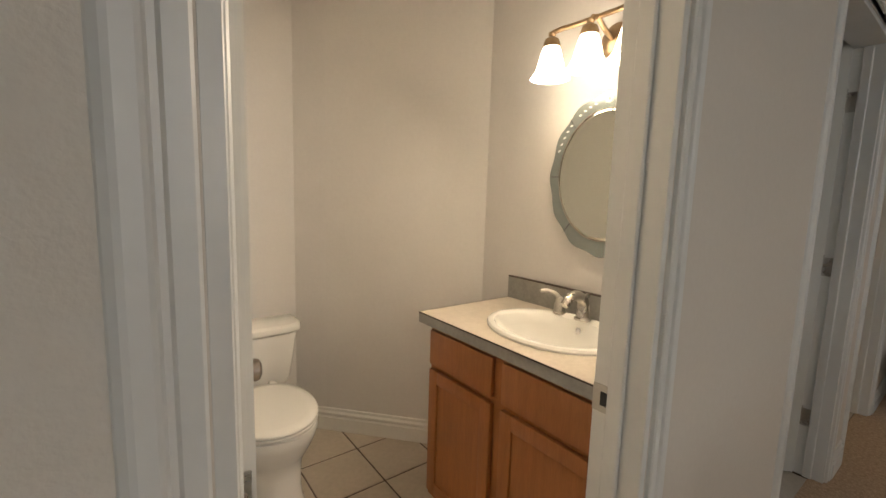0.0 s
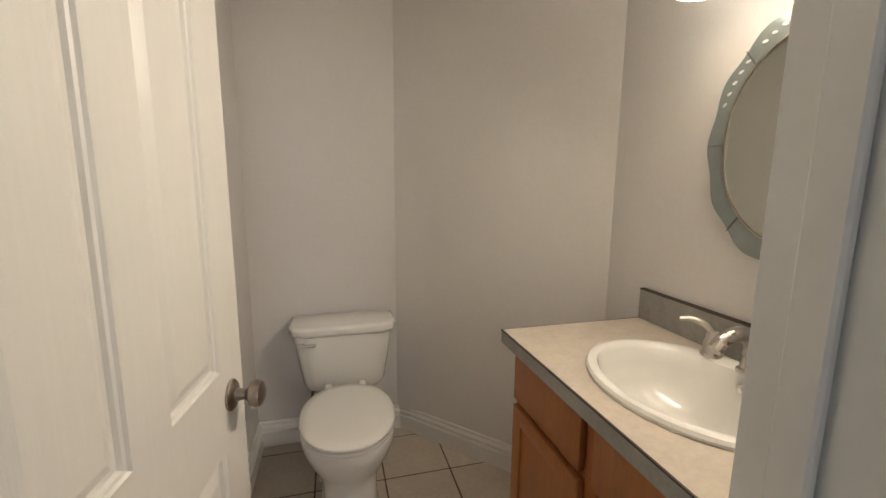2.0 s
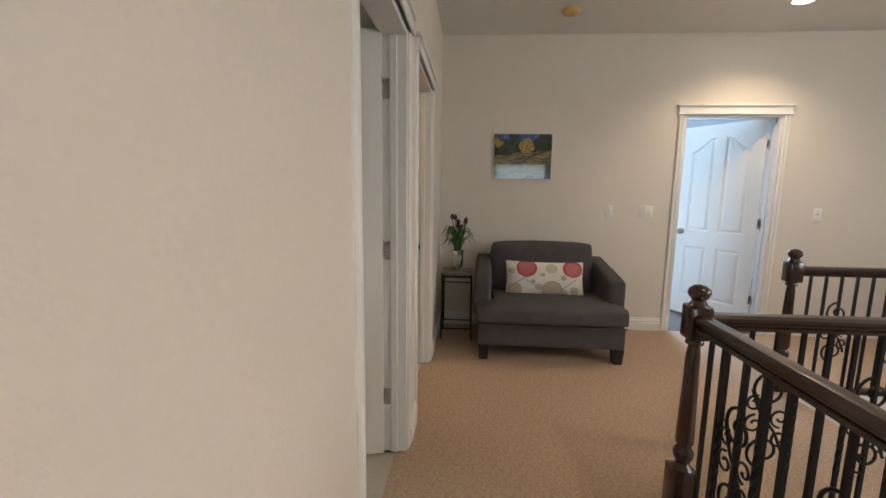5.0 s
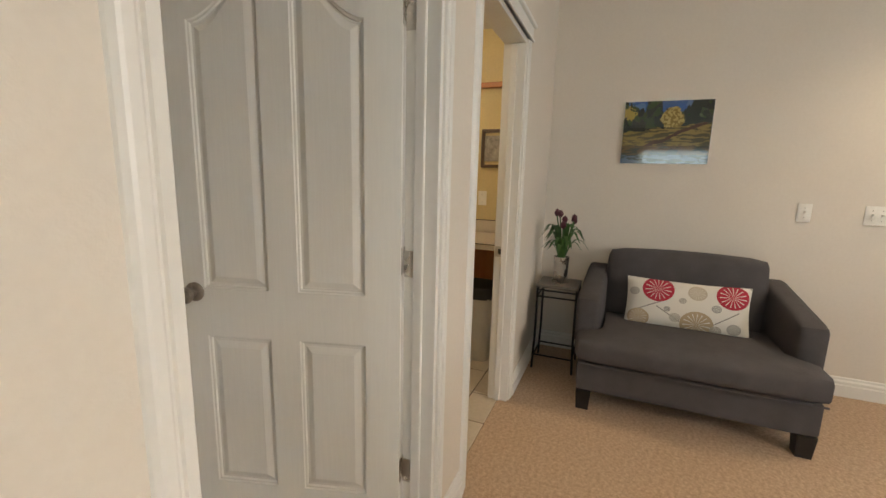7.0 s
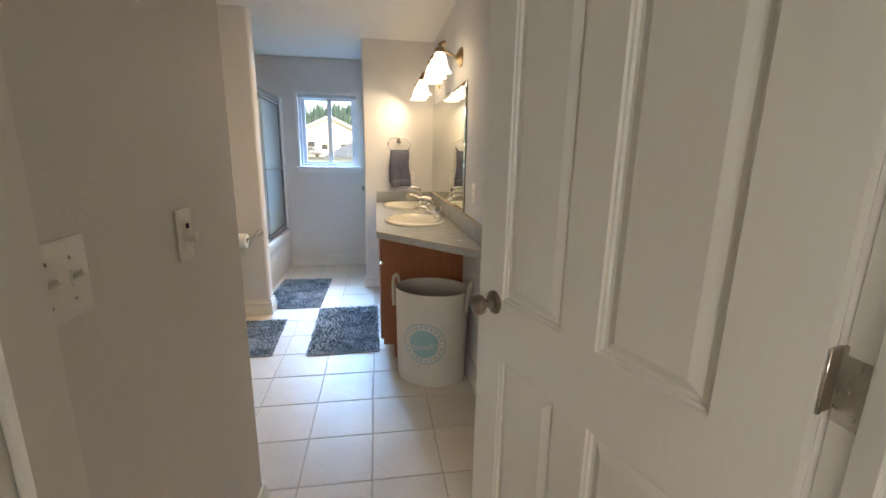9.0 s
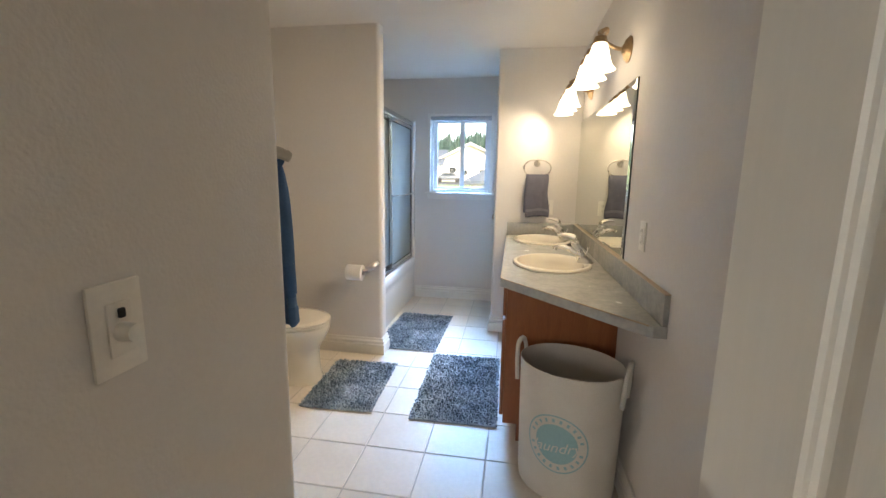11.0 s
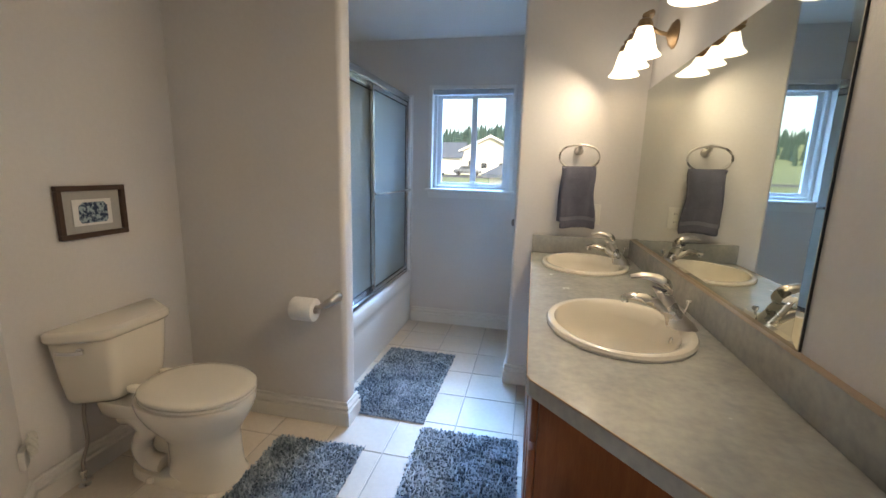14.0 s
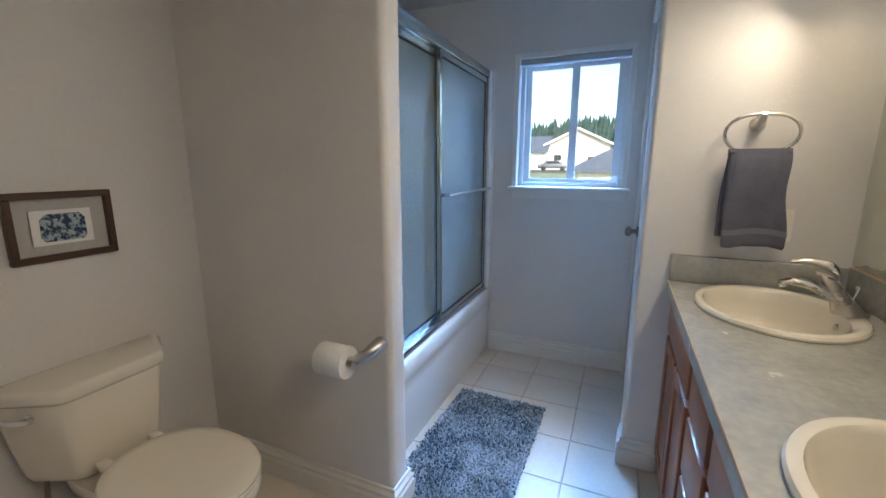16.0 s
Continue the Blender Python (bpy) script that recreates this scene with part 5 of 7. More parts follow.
def spiral(cx, cz, r0, r1, a0, turns, n=26):
    return [(cx + (r0 + (r1 - r0) * i / n) * math.cos(a0 + turns * 2 * math.pi * i / n), 0, cz + (r0 + (r1 - r0) * i / n) * math.sin(a0 + turns * 2 * math.pi * i / n)) for i in range(n + 1)]


def railing(name, m, length, label):
    """Local x along the rail."""
    t = thing(name, m, label, "railing", "railings")
    prof = [(-0.030, 0.0), (0.030, 0.0), (0.030, 0.010), (0.020, 0.018), (0.020, 0.026), (0.032, 0.034), (0.032, 0.048), (0.022, 0.060), (0.0, 0.064), (-0.022, 0.060), (-0.032, 0.048), (-0.032, 0.034), (-0.020, 0.026), (-0.020, 0.018), (-0.030, 0.010)]
    part("handrail", rings([[(x, y, 0.812 + z) for y, z in prof] for x in (0.04, length)]), DARKWOOD, t)
    part("shoe", box((0.04, -0.035, 0.0), (length, 0.035, 0.028), 0.006, 2), DARKWOOD, t)
    k, x = 0, 0.12
    while x < length - 0.05:
        bm = box((x - 0.007, -0.007, 0.028), (x + 0.007, 0.007, 0.812))
        if k % 2:
            own = rings([[(x + 0.011 * math.cos(a0 + j * math.pi / 2), 0.011 * math.sin(a0 + j * math.pi / 2), z) for j in range(4)] for z, a0 in ((0.20 + 0.012 * i, 0.35 * i) for i in range(30))], bm=bm)
        part("baluster", bm, BLACKIRON, t, smooth=False)
        if k % 4 == 2:
            for s, z0 in ((1, 0.56), (-1, 0.29)):
                for pts, r_ in ((spiral(x, z0, 0.075, 0.016, math.pi * 0.5 if s > 0 else -math.pi * 0.5, 1.35 * s), 0.006),
                                (spiral(x + 0.05 * s, z0 - 0.12 * s, 0.042, 0.010, -math.pi * 0.5 * s, -1.2 * s), 0.005),
                                (spiral(x - 0.055 * s, z0 - 0.06 * s, 0.036, 0.010, math.pi * 0.4 * s, 1.2 * s), 0.005)):
                    part("scroll", tube(pts, r_, 8), BLACKIRON, t, "wrought iron scroll")
            part("scroll", tube(spline([(x - 0.07, 0, 0.56), (x - 0.03, 0, 0.46), (x + 0.03, 0, 0.38), (x + 0.07, 0, 0.29)], 6), 0.006, 8), BLACKIRON, t, "wrought iron scroll")
        k, x = k + 1, x + 0.098
    return t


NW1, NW2 = (3.62, -0.235), (4.83, -1.47)
newel("newel_post", pose(*NW1, 0))
newel("newel_post", pose(*NW2, 0))
railing("railing", pose(NW1[0], NW1[1], 0, 0, 0, 180), 4.1, "dark walnut handrail with black wrought iron scroll balusters")
railing("railing", pose(NW1[0], NW1[1], 0, 0, 0, -90), 4.3, "dark walnut handrail with black wrought iron scroll balusters")
railing("railing", pose(NW2[0], NW2[1], 0, 0, 0, -90), 3.1, "dark walnut handrail with black wrought iron scroll balusters")
sb = bmesh.new()
for i in range(11):
    box((3.66, -1.5 - 0.26 * (i + 1), -3.0), (4.78, -1.5 - 0.26 * i, -0.185 * (i + 1)), bm=sb)
setting("stairs", sb, CARPET, "carpeted stair going down from the landing")
setting("trim", box((4.785, -4.6, -0.9), (4.815, -1.50, 0.0)), TRIM, "white stair skirt board")
setting("trim", box((3.622, -4.6, -0.9), (3.655, -1.50, 0.0)), TRIM, "white stair skirt board")

# ceiling fittings of the landing
sd = thing("smoke_detector", pose(5.50, -0.06, HALL_Z), "yellowed round smoke detector on the ceiling", "smoke detector")
YEL = mat("yellowed_plastic", (0.62, 0.42, 0.16), 0.5, bump=0.0)
part("body", lathe([(0.0, 0.0), (0.07, 0.0), (0.07, -0.012), (0.062, -0.030), (0.045, -0.038), (0.0, -0.040)], 28), YEL, sd)
part("grille", moved(lathe([(0.03, -0.038), (0.03, -0.044), (0.0, -0.045)], 20), Matrix.Identity(4)), YEL, sd)


def downlight(m, watts, label):
    t = thing("recessed_downlight", m, label, "ceiling lamp", "recessed downlights")
    part("trim_ring", lathe([(0.075, 0.0), (0.098, 0.0), (0.100, -0.004), (0.078, -0.006), (0.070, -0.002)], 32, cap=False), TRIM, t)
    part("lens", lathe([(0.0, -0.001), (0.074, -0.001), (0.074, -0.002), (0.0, -0.003)], 28), LENS, t, "lit frosted lens")
    d = bpy.data.lights.new("downlight", "SPOT")
    d.energy, d.color, d.spot_size, d.spot_blend, d.shadow_soft_size = watts, (1.0, 0.82, 0.60), radians(135), 0.7, 0.06
    ob = new("downlight_lamp", d)
    ob.matrix_world = Matrix.Translation(m.translation + Vector((0, 0, -0.012)))
    return t


LENS = mat("lit_lens", (0.9, 0.88, 0.82), 0.4, bump=0.0, emit=(1.0, 0.88, 0.70), strength=6.0)
downlight(pose(5.40, -1.72, HALL_Z), 18, "lit round recessed downlight in the landing ceiling")
# added downlight out of view, placed to light the bathroom door and landing
downlight(pose(2.55, -0.95, HALL_Z), 22, "lit round recessed downlight in the landing ceiling")

# laundry room things seen through its doorway
lc = thing("laundry_counter", pose(0, 0, 0), "tan laminate laundry counter with dark edge line", "counter")
part("top", box((5.42, 1.104, 0.845), (FARX - 0.001, 2.6, 0.885)), LAM_TAN, lc, smooth=False)
part("edge_line", box((5.417, 1.104, 0.881), (5.42, 2.6, 0.886)), DARKLINE, lc, "dark brown edge line", smooth=False)
part("backsplash", box((FARX - 0.02, 1.104, 0.8855), (FARX - 0.001, 2.6, 0.985)), LAM_TAN, lc, smooth=False)
part("backsplash_line", box((FARX - 0.021, 1.104, 0.985), (FARX - 0.001, 2.6, 0.99)), DARKLINE, lc, "dark brown edge line", smooth=False)
part("side_panel", box((5.46, 2.55, 0.0), (FARX - 0.03, 2.58, 0.844)), OAK, lc, "oak side panel", smooth=False)
part("back_panel", box((5.93, 1.12, 0.0), (5.95, 2.54, 0.844)), OAK, lc, "oak back panel", smooth=False)
lb = thing("waste_bin", pose(5.62, 1.42, 0), "tall white waste bin with black liner under a counter", "waste bin")
part("body", rings([[(x, y, z) for x, y in soft_ellipse(w, w * 1.2, 28, 6)] for z, w in ((0.0, 0.135), (0.02, 0.14), (0.52, 0.155))], True, False), BIN, lb)
part("liner", rings([[(x, y, z) for x, y in soft_ellipse(w, w * 1.2, 28, 5)] for z, w in ((0.47, 0.157), (0.53, 0.160), (0.555, 0.150), (0.53, 0.14), (0.40, 0.13))], False, True), BLACKPL, lb, "black plastic liner")
lp_ = thing("framed_picture", pose(FARX - 0.001, 1.40, 1.56), "small dark framed botanical print on the warm-lit laundry wall", "picture")
part("frame", holed_plate([(-0.12, -0.15), (0.12, -0.15), (0.12, 0.15), (-0.12, 0.15)], [[(-0.095, -0.125), (0.095, -0.125), (0.095, 0.125), (-0.095, 0.125)]], 0, 0.02), FRAMEWOOD, lp_, smooth=False).matrix_local = pose(0, 0, 0, 0, -90, 0) @ pose(0, 0, 0, 0, 0, 90)
part("print", box((-0.012, -0.125, -0.10), (-0.004, 0.125, 0.10)), mat("botanical_print", (0.46, 0.42, 0.36), 0.6, color2=(0.14, 0.13, 0.12), scale=22, fine=60, bump=0.0, spread=0.6), lp_, smooth=False)
switch_plate("light_switch", pose(FARX, 1.50, 1.165), 0.072, 0.115, "white switch plate on the warm-lit laundry wall", (0.0,))
shf = thing("shelf_rail", pose(0, 0, 0), "wooden shelf rail on the warm-lit laundry wall", "shelf")
part("rail", box((FARX - 0.04, 1.104, 2.02), (FARX - 0.001, 2.6, 2.06), 0.003, 1), OAK, shf)
# dome lamp and point light are added out of view to light the laundry
dl = thing("ceiling_dome_lamp", pose(4.9, 2.0, HALL_Z - 0.3), "added, unseen round ceiling dome lamp, lit", "ceiling lamp")
part("dome", lathe([(0.14, 0.0), (0.15, -0.015), (0.13, -0.05), (0.07, -0.075), (0.0, -0.082)], 28), SHADE, dl)
point_lamp("laundry_light", (4.9, 2.0, HALL_Z - 0.45), 1.6, TUNG, 0.08)
bp_ = thing("framed_picture", pose(7.2, 0.299, 1.55, 0, 0, 90), "black framed picture on a pale bedroom wall", "picture")
part("frame", box((-0.02, -0.28, -0.30), (0, 0.28, 0.30), 0.003, 1), BLACKIRON, bp_)
part("print", box((-0.022, -0.25, -0.27), (-0.0205, 0.25, 0.27)), PAPER, bp_, smooth=False)


# ---- bathroom ----
toilet("toilet", pose(ALC_X + 0.004, 3.69, 0, 0, 0, 0), BISCUIT, "off-white two-piece toilet with closed lid below a framed print", -1, facet=0.60)

# vanity
CB = 0.856
VF = 3.378                        # cabinet face
vu = [(3.275, 3.928, "sink"), (3.93, 4.216, "drawers"), (4.218, 4.815, "sink")]
for y0, y1, kind_ in vu:
    c = thing("vanity_cabinet", pose(0, 0, 0), "cherry stained vanity cabinet with doors and drawers under a grey counter", "cabinet", "vanity cabinets")
    part("body", box((VF, y0, 0.095), (XV - 0.002, y1, 0.64)), CHERRY, c, smooth=False)
    part("face_rail", box((VF, y0, 0.64), (VF + 0.018, y1, CB - 0.041)), CHERRY, c, smooth=False)
    part("side_panel", box((VF + 0.018, y0, 0.64), (XV - 0.002, y0 + 0.016, CB - 0.041)), CHERRY, c, smooth=False)
    part("side_panel", box((VF + 0.018, y1 - 0.016, 0.64), (XV - 0.002, y1, CB - 0.041)), CHERRY, c, smooth=False)
    part("plinth", box((VF + 0.07, y0 + 0.002, 0.0), (XV - 0.002, y1, 0.095)), CHERRY, c, smooth=False)
    if kind_ == "sink":
        cabinet_front(c, VF, y0 + 0.02, y1 - 0.02, 0.655, 0.795, CHERRY, -1, name="drawer_front", flat=True)
        ym = (y0 + y1) / 2
        cabinet_front(c, VF, y0 + 0.02, ym - 0.006, 0.125, 0.635, CHERRY, -1)
        cabinet_front(c, VF, ym + 0.006, y1 - 0.02, 0.125, 0.635, CHERRY, -1)
    else:
        for z0, z1 in ((0.655, 0.795), (0.475, 0.635), (0.30, 0.455), (0.125, 0.28)):
            cabinet_front(c, VF, y0 + 0.02, y1 - 0.02, z0, z1, CHERRY, -1, name="drawer_front", flat=True)
S1, S2 = (3.610, 3.643), (3.610, 4.535)
outline = [(3.345, WING_Y - 0.001), (3.345, 3.255), (3.352, 3.235), (3.835, 2.70), (3.85, 2.69), (XV - 0.001, 2.69), (XV - 0.001, WING_Y - 0.001)]
holes = [[(s[0] + x * 0.93, s[1] + y * 0.93) for x, y in soft_ellipse(0.212, 0.252, 40)] for s in (S1, S2)]
cb = thing("countertop", pose(0, 0, 0), "grey mottled laminate countertop tapering to the wall", "countertop")
part("top", holed_plate(outline, holes, CB - 0.004, CB), LAM_GREY, cb, smooth=False)
part("edge", holed_plate([(x - 0.003 if x < 3.84 else x, y) for x, y in outline], [[(s[0] + x * 0.95, s[1] + y * 0.95) for x, y in soft_ellipse(0.212, 0.252, 40)] for s in (S1, S2)], CB - 0.040, CB - 0.0045), LAM_GREY, cb, smooth=False)
part("edge_trim", rounded(prism([(3.3415, WING_Y - 0.001), (3.3415, 3.252), (3.3495, 3.2315), (3.8335, 2.6955), (3.8395, 2.6950), (3.3525, 3.2340), (3.3450, 3.254), (3.3450, WING_Y - 0.001)], CB - 0.003, CB + 0.0015), 0.001, 1), mat("edge_wood_line", (0.42, 0.30, 0.20), 0.4, bump=0.0), cb, "tan edge line", smooth=False)
bs = rounded(box((XV - 0.021, 2.69, CB + 0.0005), (XV - 0.001, WING_Y - 0.022, CB + 0.104)), 0.004, 2)
part("backsplash", bs, LAM_GREY, cb)
part("backsplash", rounded(box((3.345, WING_Y - 0.021, CB + 0.0005), (XV - 0.001, WING_Y - 0.001, CB + 0.104)), 0.004, 2), LAM_GREY, cb)
part("backsplash_cap", box((XV - 0.021, 2.691, CB + 0.1042), (XV - 0.001, WING_Y - 0.022, CB + 0.107)), mat("cap_tan", (0.45, 0.34, 0.24), 0.4, bump=0.0), cb, "tan cap line", smooth=False)
for s in (S1, S2):
    basin("sink", pose(s[0], s[1], CB), 0.212, 0.252, BISCUIT, "biscuit oval drop-in sink in the grey counter", "bathroom sinks")
    lever_faucet("faucet", pose(s[0] + 0.166, s[1] - 0.004, CB + 0.016, 0, 0, -6), "bathroom faucets").scale = (0.94, 0.94, 0.86)

# wall mirror on the backsplash
MY0, MY1, MZ0, MZ1 = 3.287, WING_Y - 0.004, CB + 0.108, 1.755
mr_ = thing("wall_mirror", pose(0, 0, 0), "large frameless mirror standing on the grey vanity backsplash", "mirror")


def mloop(x, d):
    return [(x, MY0 + d, MZ0 + d), (x, MY1 - d, MZ0 + d), (x, MY1 - d, MZ1 - d), (x, MY0 + d, MZ1 - d)]


part("backing", box((XV - 0.006, MY0, MZ0), (XV - 0.001, MY1, MZ1)), PLASTIC_D, mr_, "dark mirror edge", smooth=False)
part("bevel", rings([mloop(XV - 0.0065, 0.0), mloop(XV - 0.0085, 0.0), mloop(XV - 0.011, 0.022)], True, False), MIRROR, mr_, "bevelled mirror edge", smooth=False)
part("glass", rings([mloop(XV - 0.0105, 0.022), mloop(XV - 0.0112, 0.0221)], True, True), MIRROR, mr_, "silvered mirror glass", smooth=False)

for y in (3.51, 4.47):
    vanity_light("vanity_lamp", pose(XV, y, 1.925), "bronze three-shade bar lamp above the vanity mirror", (-0.18, 0.0, 0.18), "bathroom vanity lamps", BATH_SHADE_W, SHADE_B, 45, 142)


def outlet(name, m, label, gfci=False):
    t = thing(name, m, label, "power outlet")
    part("plate", rounded(box((-0.006, -0.036, -0.058), (0, 0.036, 0.058)), 0.003, 2), PLASTIC, t)
    part("insert", rounded(box((-0.009, -0.017, -0.034), (-0.006, 0.017, 0.034)), 0.0015, 1), PLASTIC, t)
    for z in (-0.022, 0.022):
        for y in (-0.006, 0.006):
            # socket slots are dark strips coloured like the shade inside
            part("slot", box((-0.0095, y - 0.0012, z - 0.005), (-0.0088, y + 0.0012, z + 0.005)), PLASTIC_D, t, "dark strip for the shade in a socket slot", smooth=False)
    if gfci:
        for z in (-0.005, 0.005):
            part("button", box((-0.011, -0.007, z - 0.0035), (-0.009, 0.007, z + 0.0035), 0.001, 1), PLASTIC, t)
    return t


outlet("power_outlet", pose(XV, 3.033, 1.105), "white outlet plate with test buttons beside the mirror", True)
outlet("power_outlet", pose(3.672, WING_Y, 1.09, 0, 0, 90), "white outlet plate half behind the hand towel")

# switches by the door; the plate's back lies on the west wall and looks east
switch_plate("light_switch", pose(2.914, 1.336, 1.142, 0, 0, 180), 0.118, 0.115, "white double toggle switch plate beside the door", (-0.023, 0.023))
dm = thing("dimmer_switch", pose(2.914, 1.722, 1.135, 0, 0, 180), "white fan timer plate with round knob", "switch")
part("plate", rounded(box((-0.006, -0.035, -0.058), (0, 0.035, 0.058)), 0.003, 2), PLASTIC, dm)
part("insert", rounded(box((-0.009, -0.017, -0.034), (-0.006, 0.017, 0.034)), 0.0015, 1), PLASTIC, dm)
part("knob", moved(lathe([(0.0, 0), (0.012, 0), (0.011, 0.020), (0.0, 0.021)], 18), Matrix.Translation((-0.009, 0, -0.004)) @ Matrix.Rotation(radians(-90), 4, "Y")), PLASTIC, dm)
part("lever", box((-0.014, -0.004, 0.014), (-0.009, 0.004, 0.026), 0.001, 1), PLASTIC_D, dm, "dark slide lever")

# laundry basket
hb_ = thing("laundry_basket", pose(3.660, 3.040, 0, 0, 0, -24), "white canvas oval laundry basket with teal round print", "laundry basket")
BH = 0.56


def boval(k, z, n=56):
    return [(0.218 * k * math.cos(2 * math.pi * i / n), 0.178 * k * math.sin(2 * math.pi * i / n), z) for i in range(n)]


part("body", rings([boval(k, z) for k, z in ((0.90, 0.0), (0.94, 0.006), (0.95, 0.03), (0.97, 0.20), (0.99, 0.42), (1.0, BH - 0.01), (1.003, BH), (0.985, BH + 0.002))], True, False), CANVAS, hb_)
part("lining", rings([boval(k, z) for k, z in ((0.986, BH + 0.0015), (0.975, BH - 0.01), (0.965, 0.40), (0.94, 0.20), (0.92, 0.02))], False, True), CANVAS_IN, hb_, "grey canvas lining")
for s in (-1, 1):
    x = 0.219 * s
    part("handle", tube(spline([(x, -0.055, BH - 0.12), (x + 0.006 * s, -0.052, BH - 0.02), (x + 0.010 * s, -0.035, BH + 0.035), (x + 0.010 * s, 0.0, BH + 0.05), (x + 0.010 * s, 0.035, BH + 0.035), (x + 0.006 * s, 0.052, BH - 0.02), (x, 0.055, BH - 0.12)], 5), 0.010, 8), CANVAS, hb_, "padded canvas handle")
    for y in (-0.055, 0.055):
        part("rivet", moved(lathe([(0.0, 0), (0.006, 0), (0.005, 0.003), (0.0, 0.004)], 10), Matrix.Translation((0.214 * s, y, BH - 0.09)) @ Matrix.Rotation(radians(90 * s), 4, "Y")), BRASSY, hb_, "brass rivet")


def wrap(px, pz, lift):
    """A point of the print wrapped on the basket's front."""
    k = 0.972 + 0.04 * (pz - 0.25)
    a = -math.pi / 2 + px / 0.205
    return (0.218 * k * math.cos(a) + lift * math.cos(a), 0.178 * k * math.sin(a) + lift * math.sin(a), pz)


def disc_print(cx, cz, r0, r1, n=48, lift=0.0025):
    own = bmesh.new()
    if r0 > 0:
        lo = [own.verts.new(wrap(cx + r0 * math.cos(2 * math.pi * i / n), cz + r0 * math.sin(2 * math.pi * i / n), lift)) for i in range(n)]
        hi = [own.verts.new(wrap(cx + r1 * math.cos(2 * math.pi * i / n), cz + r1 * math.sin(2 * math.pi * i / n), lift)) for i in range(n)]
        for i in range(n):
            own.faces.new((lo[i], lo[(i + 1) % n], hi[(i + 1) % n], hi[i]))
        return own
    rows = []
    for j in range(1, 9):
        rows.append([own.verts.new(wrap(cx + r1 * j / 8 * math.cos(2 * math.pi * i / n), cz + r1 * j / 8 * math.sin(2 * math.pi * i / n), lift)) for i in range(n)])
    own.faces.new(rows[0])
    for a, b in zip(rows, rows[1:]):
        for i in range(n):
            own.faces.new((a[i], a[(i + 1) % n], b[(i + 1) % n], b[i]))
    return own


PCX, PCZ = 0.006, 0.272
part("print_disc", disc_print(PCX, PCZ, 0, 0.084), TEAL, hb_, "teal printed disc")
part("print_ring", disc_print(PCX, PCZ, 0.118, 0.124), TEAL, hb_, "thin teal printed ring")
# the word across the disc, bent to the basket
def word_mesh(text, size, cx, cz, lift, shear=0.25):
    cu = bpy.data.curves.new("word", "FONT")
    cu.body, cu.size, cu.align_x, cu.align_y, cu.shear = text, size, "CENTER", "CENTER", shear
    ob = bpy.data.objects.new("word", cu)
    me = bpy.data.meshes.new_from_object(ob)
    own = bmesh.new()
    own.from_mesh(me)
    bmesh.ops.triangulate(own, faces=own.faces[:])
    bmesh.ops.subdivide_edges(own, edges=[e for e in own.edges if e.calc_length() > 0.008], cuts=2)
    for v in own.verts:
        v.co = Vector(wrap(cx + v.co.x, cz + v.co.y + 0.18 * v.co.x, lift))
    bpy.data.objects.remove(ob)
    bpy.data.curves.remove(cu)
    bpy.data.meshes.remove(me)
    return own


part("lettering", word_mesh("laundry", 0.062, PCX, PCZ - 0.015, 0.0042), CANVAS, hb_, "white lettering")
for k in range(22):
    a = 2 * math.pi * k / 22
    if 0.2 < a % math.pi < 2.9:
        own = bmesh.new()
        vs = [own.verts.new(wrap(PCX + r * math.cos(a + da), PCZ + r * math.sin(a + da), 0.0026)) for r, da in ((0.094, -0.05), (0.094, 0.05), (0.109, 0.05), (0.109, -0.05))]
        own.faces.new(vs)
        part("print_mark", own, TEAL, hb_, smooth=False)


# shag rugs: a woven backing under many short tufts
def shag_mat(name, a, b):
    m = bpy.data.materials.new(name)
    m.use_nodes = True
    nt = m.node_tree
    n, l = nt.nodes, nt.links
    bs_ = n["Principled BSDF"]
    tc = n.new("ShaderNodeTexCoord")
    no = n.new("ShaderNodeTexNoise")
    no.inputs["Scale"].default_value, no.inputs["Detail"].default_value = 7.0, 3
    geo = n.new("ShaderNodeNewGeometry")
    ad = n.new("ShaderNodeMath")
    ad.operation = "MULTIPLY_ADD"
    ad.inputs[1].default_value = 0.5
    l.new(geo.outputs["Random Per Island"], ad.inputs[0])
    l.new(no.outputs["Fac"], ad.inputs[2])
    ramp = n.new("ShaderNodeValToRGB")
    ramp.color_ramp.elements[0].position, ramp.color_ramp.elements[1].position = 0.52, 1.0
    ramp.color_ramp.elements[0].color, ramp.color_ramp.elements[1].color = (*b, 1), (*a, 1)
    l.new(tc.outputs["Object"], no.inputs["Vector"])
    l.new(ad.outputs[0], ramp.inputs["Fac"])
    # low-frequency noise mixes paler blue-grey patches into the pile
    pa = n.new("ShaderNodeTexNoise")
    pa.inputs["Scale"].default_value, pa.inputs["Detail"].default_value = 3.4, 4
    l.new(tc.outputs["Object"], pa.inputs["Vector"])
    pr = n.new("ShaderNodeMapRange")
    pr.inputs["From Min"].default_value, pr.inputs["From Max"].default_value, pr.inputs["To Max"].default_value = 0.54, 0.70, 0.75
    l.new(pa.outputs["Fac"], pr.inputs["Value"])
    mx = n.new("ShaderNodeMixRGB")
    mx.inputs["Color2"].default_value = (0.58, 0.65, 0.70, 1)
    l.new(pr.outputs["Result"], mx.inputs["Fac"])
    l.new(ramp.outputs["Color"], mx.inputs["Color1"])
    l.new(mx.outputs["Color"], bs_.inputs["Base Color"])
    bs_.inputs["Roughness"].default_value = 0.85
    return m


SHAG = shag_mat("shag_blue_grey", (0.42, 0.49, 0.55), (0.10, 0.145, 0.19))


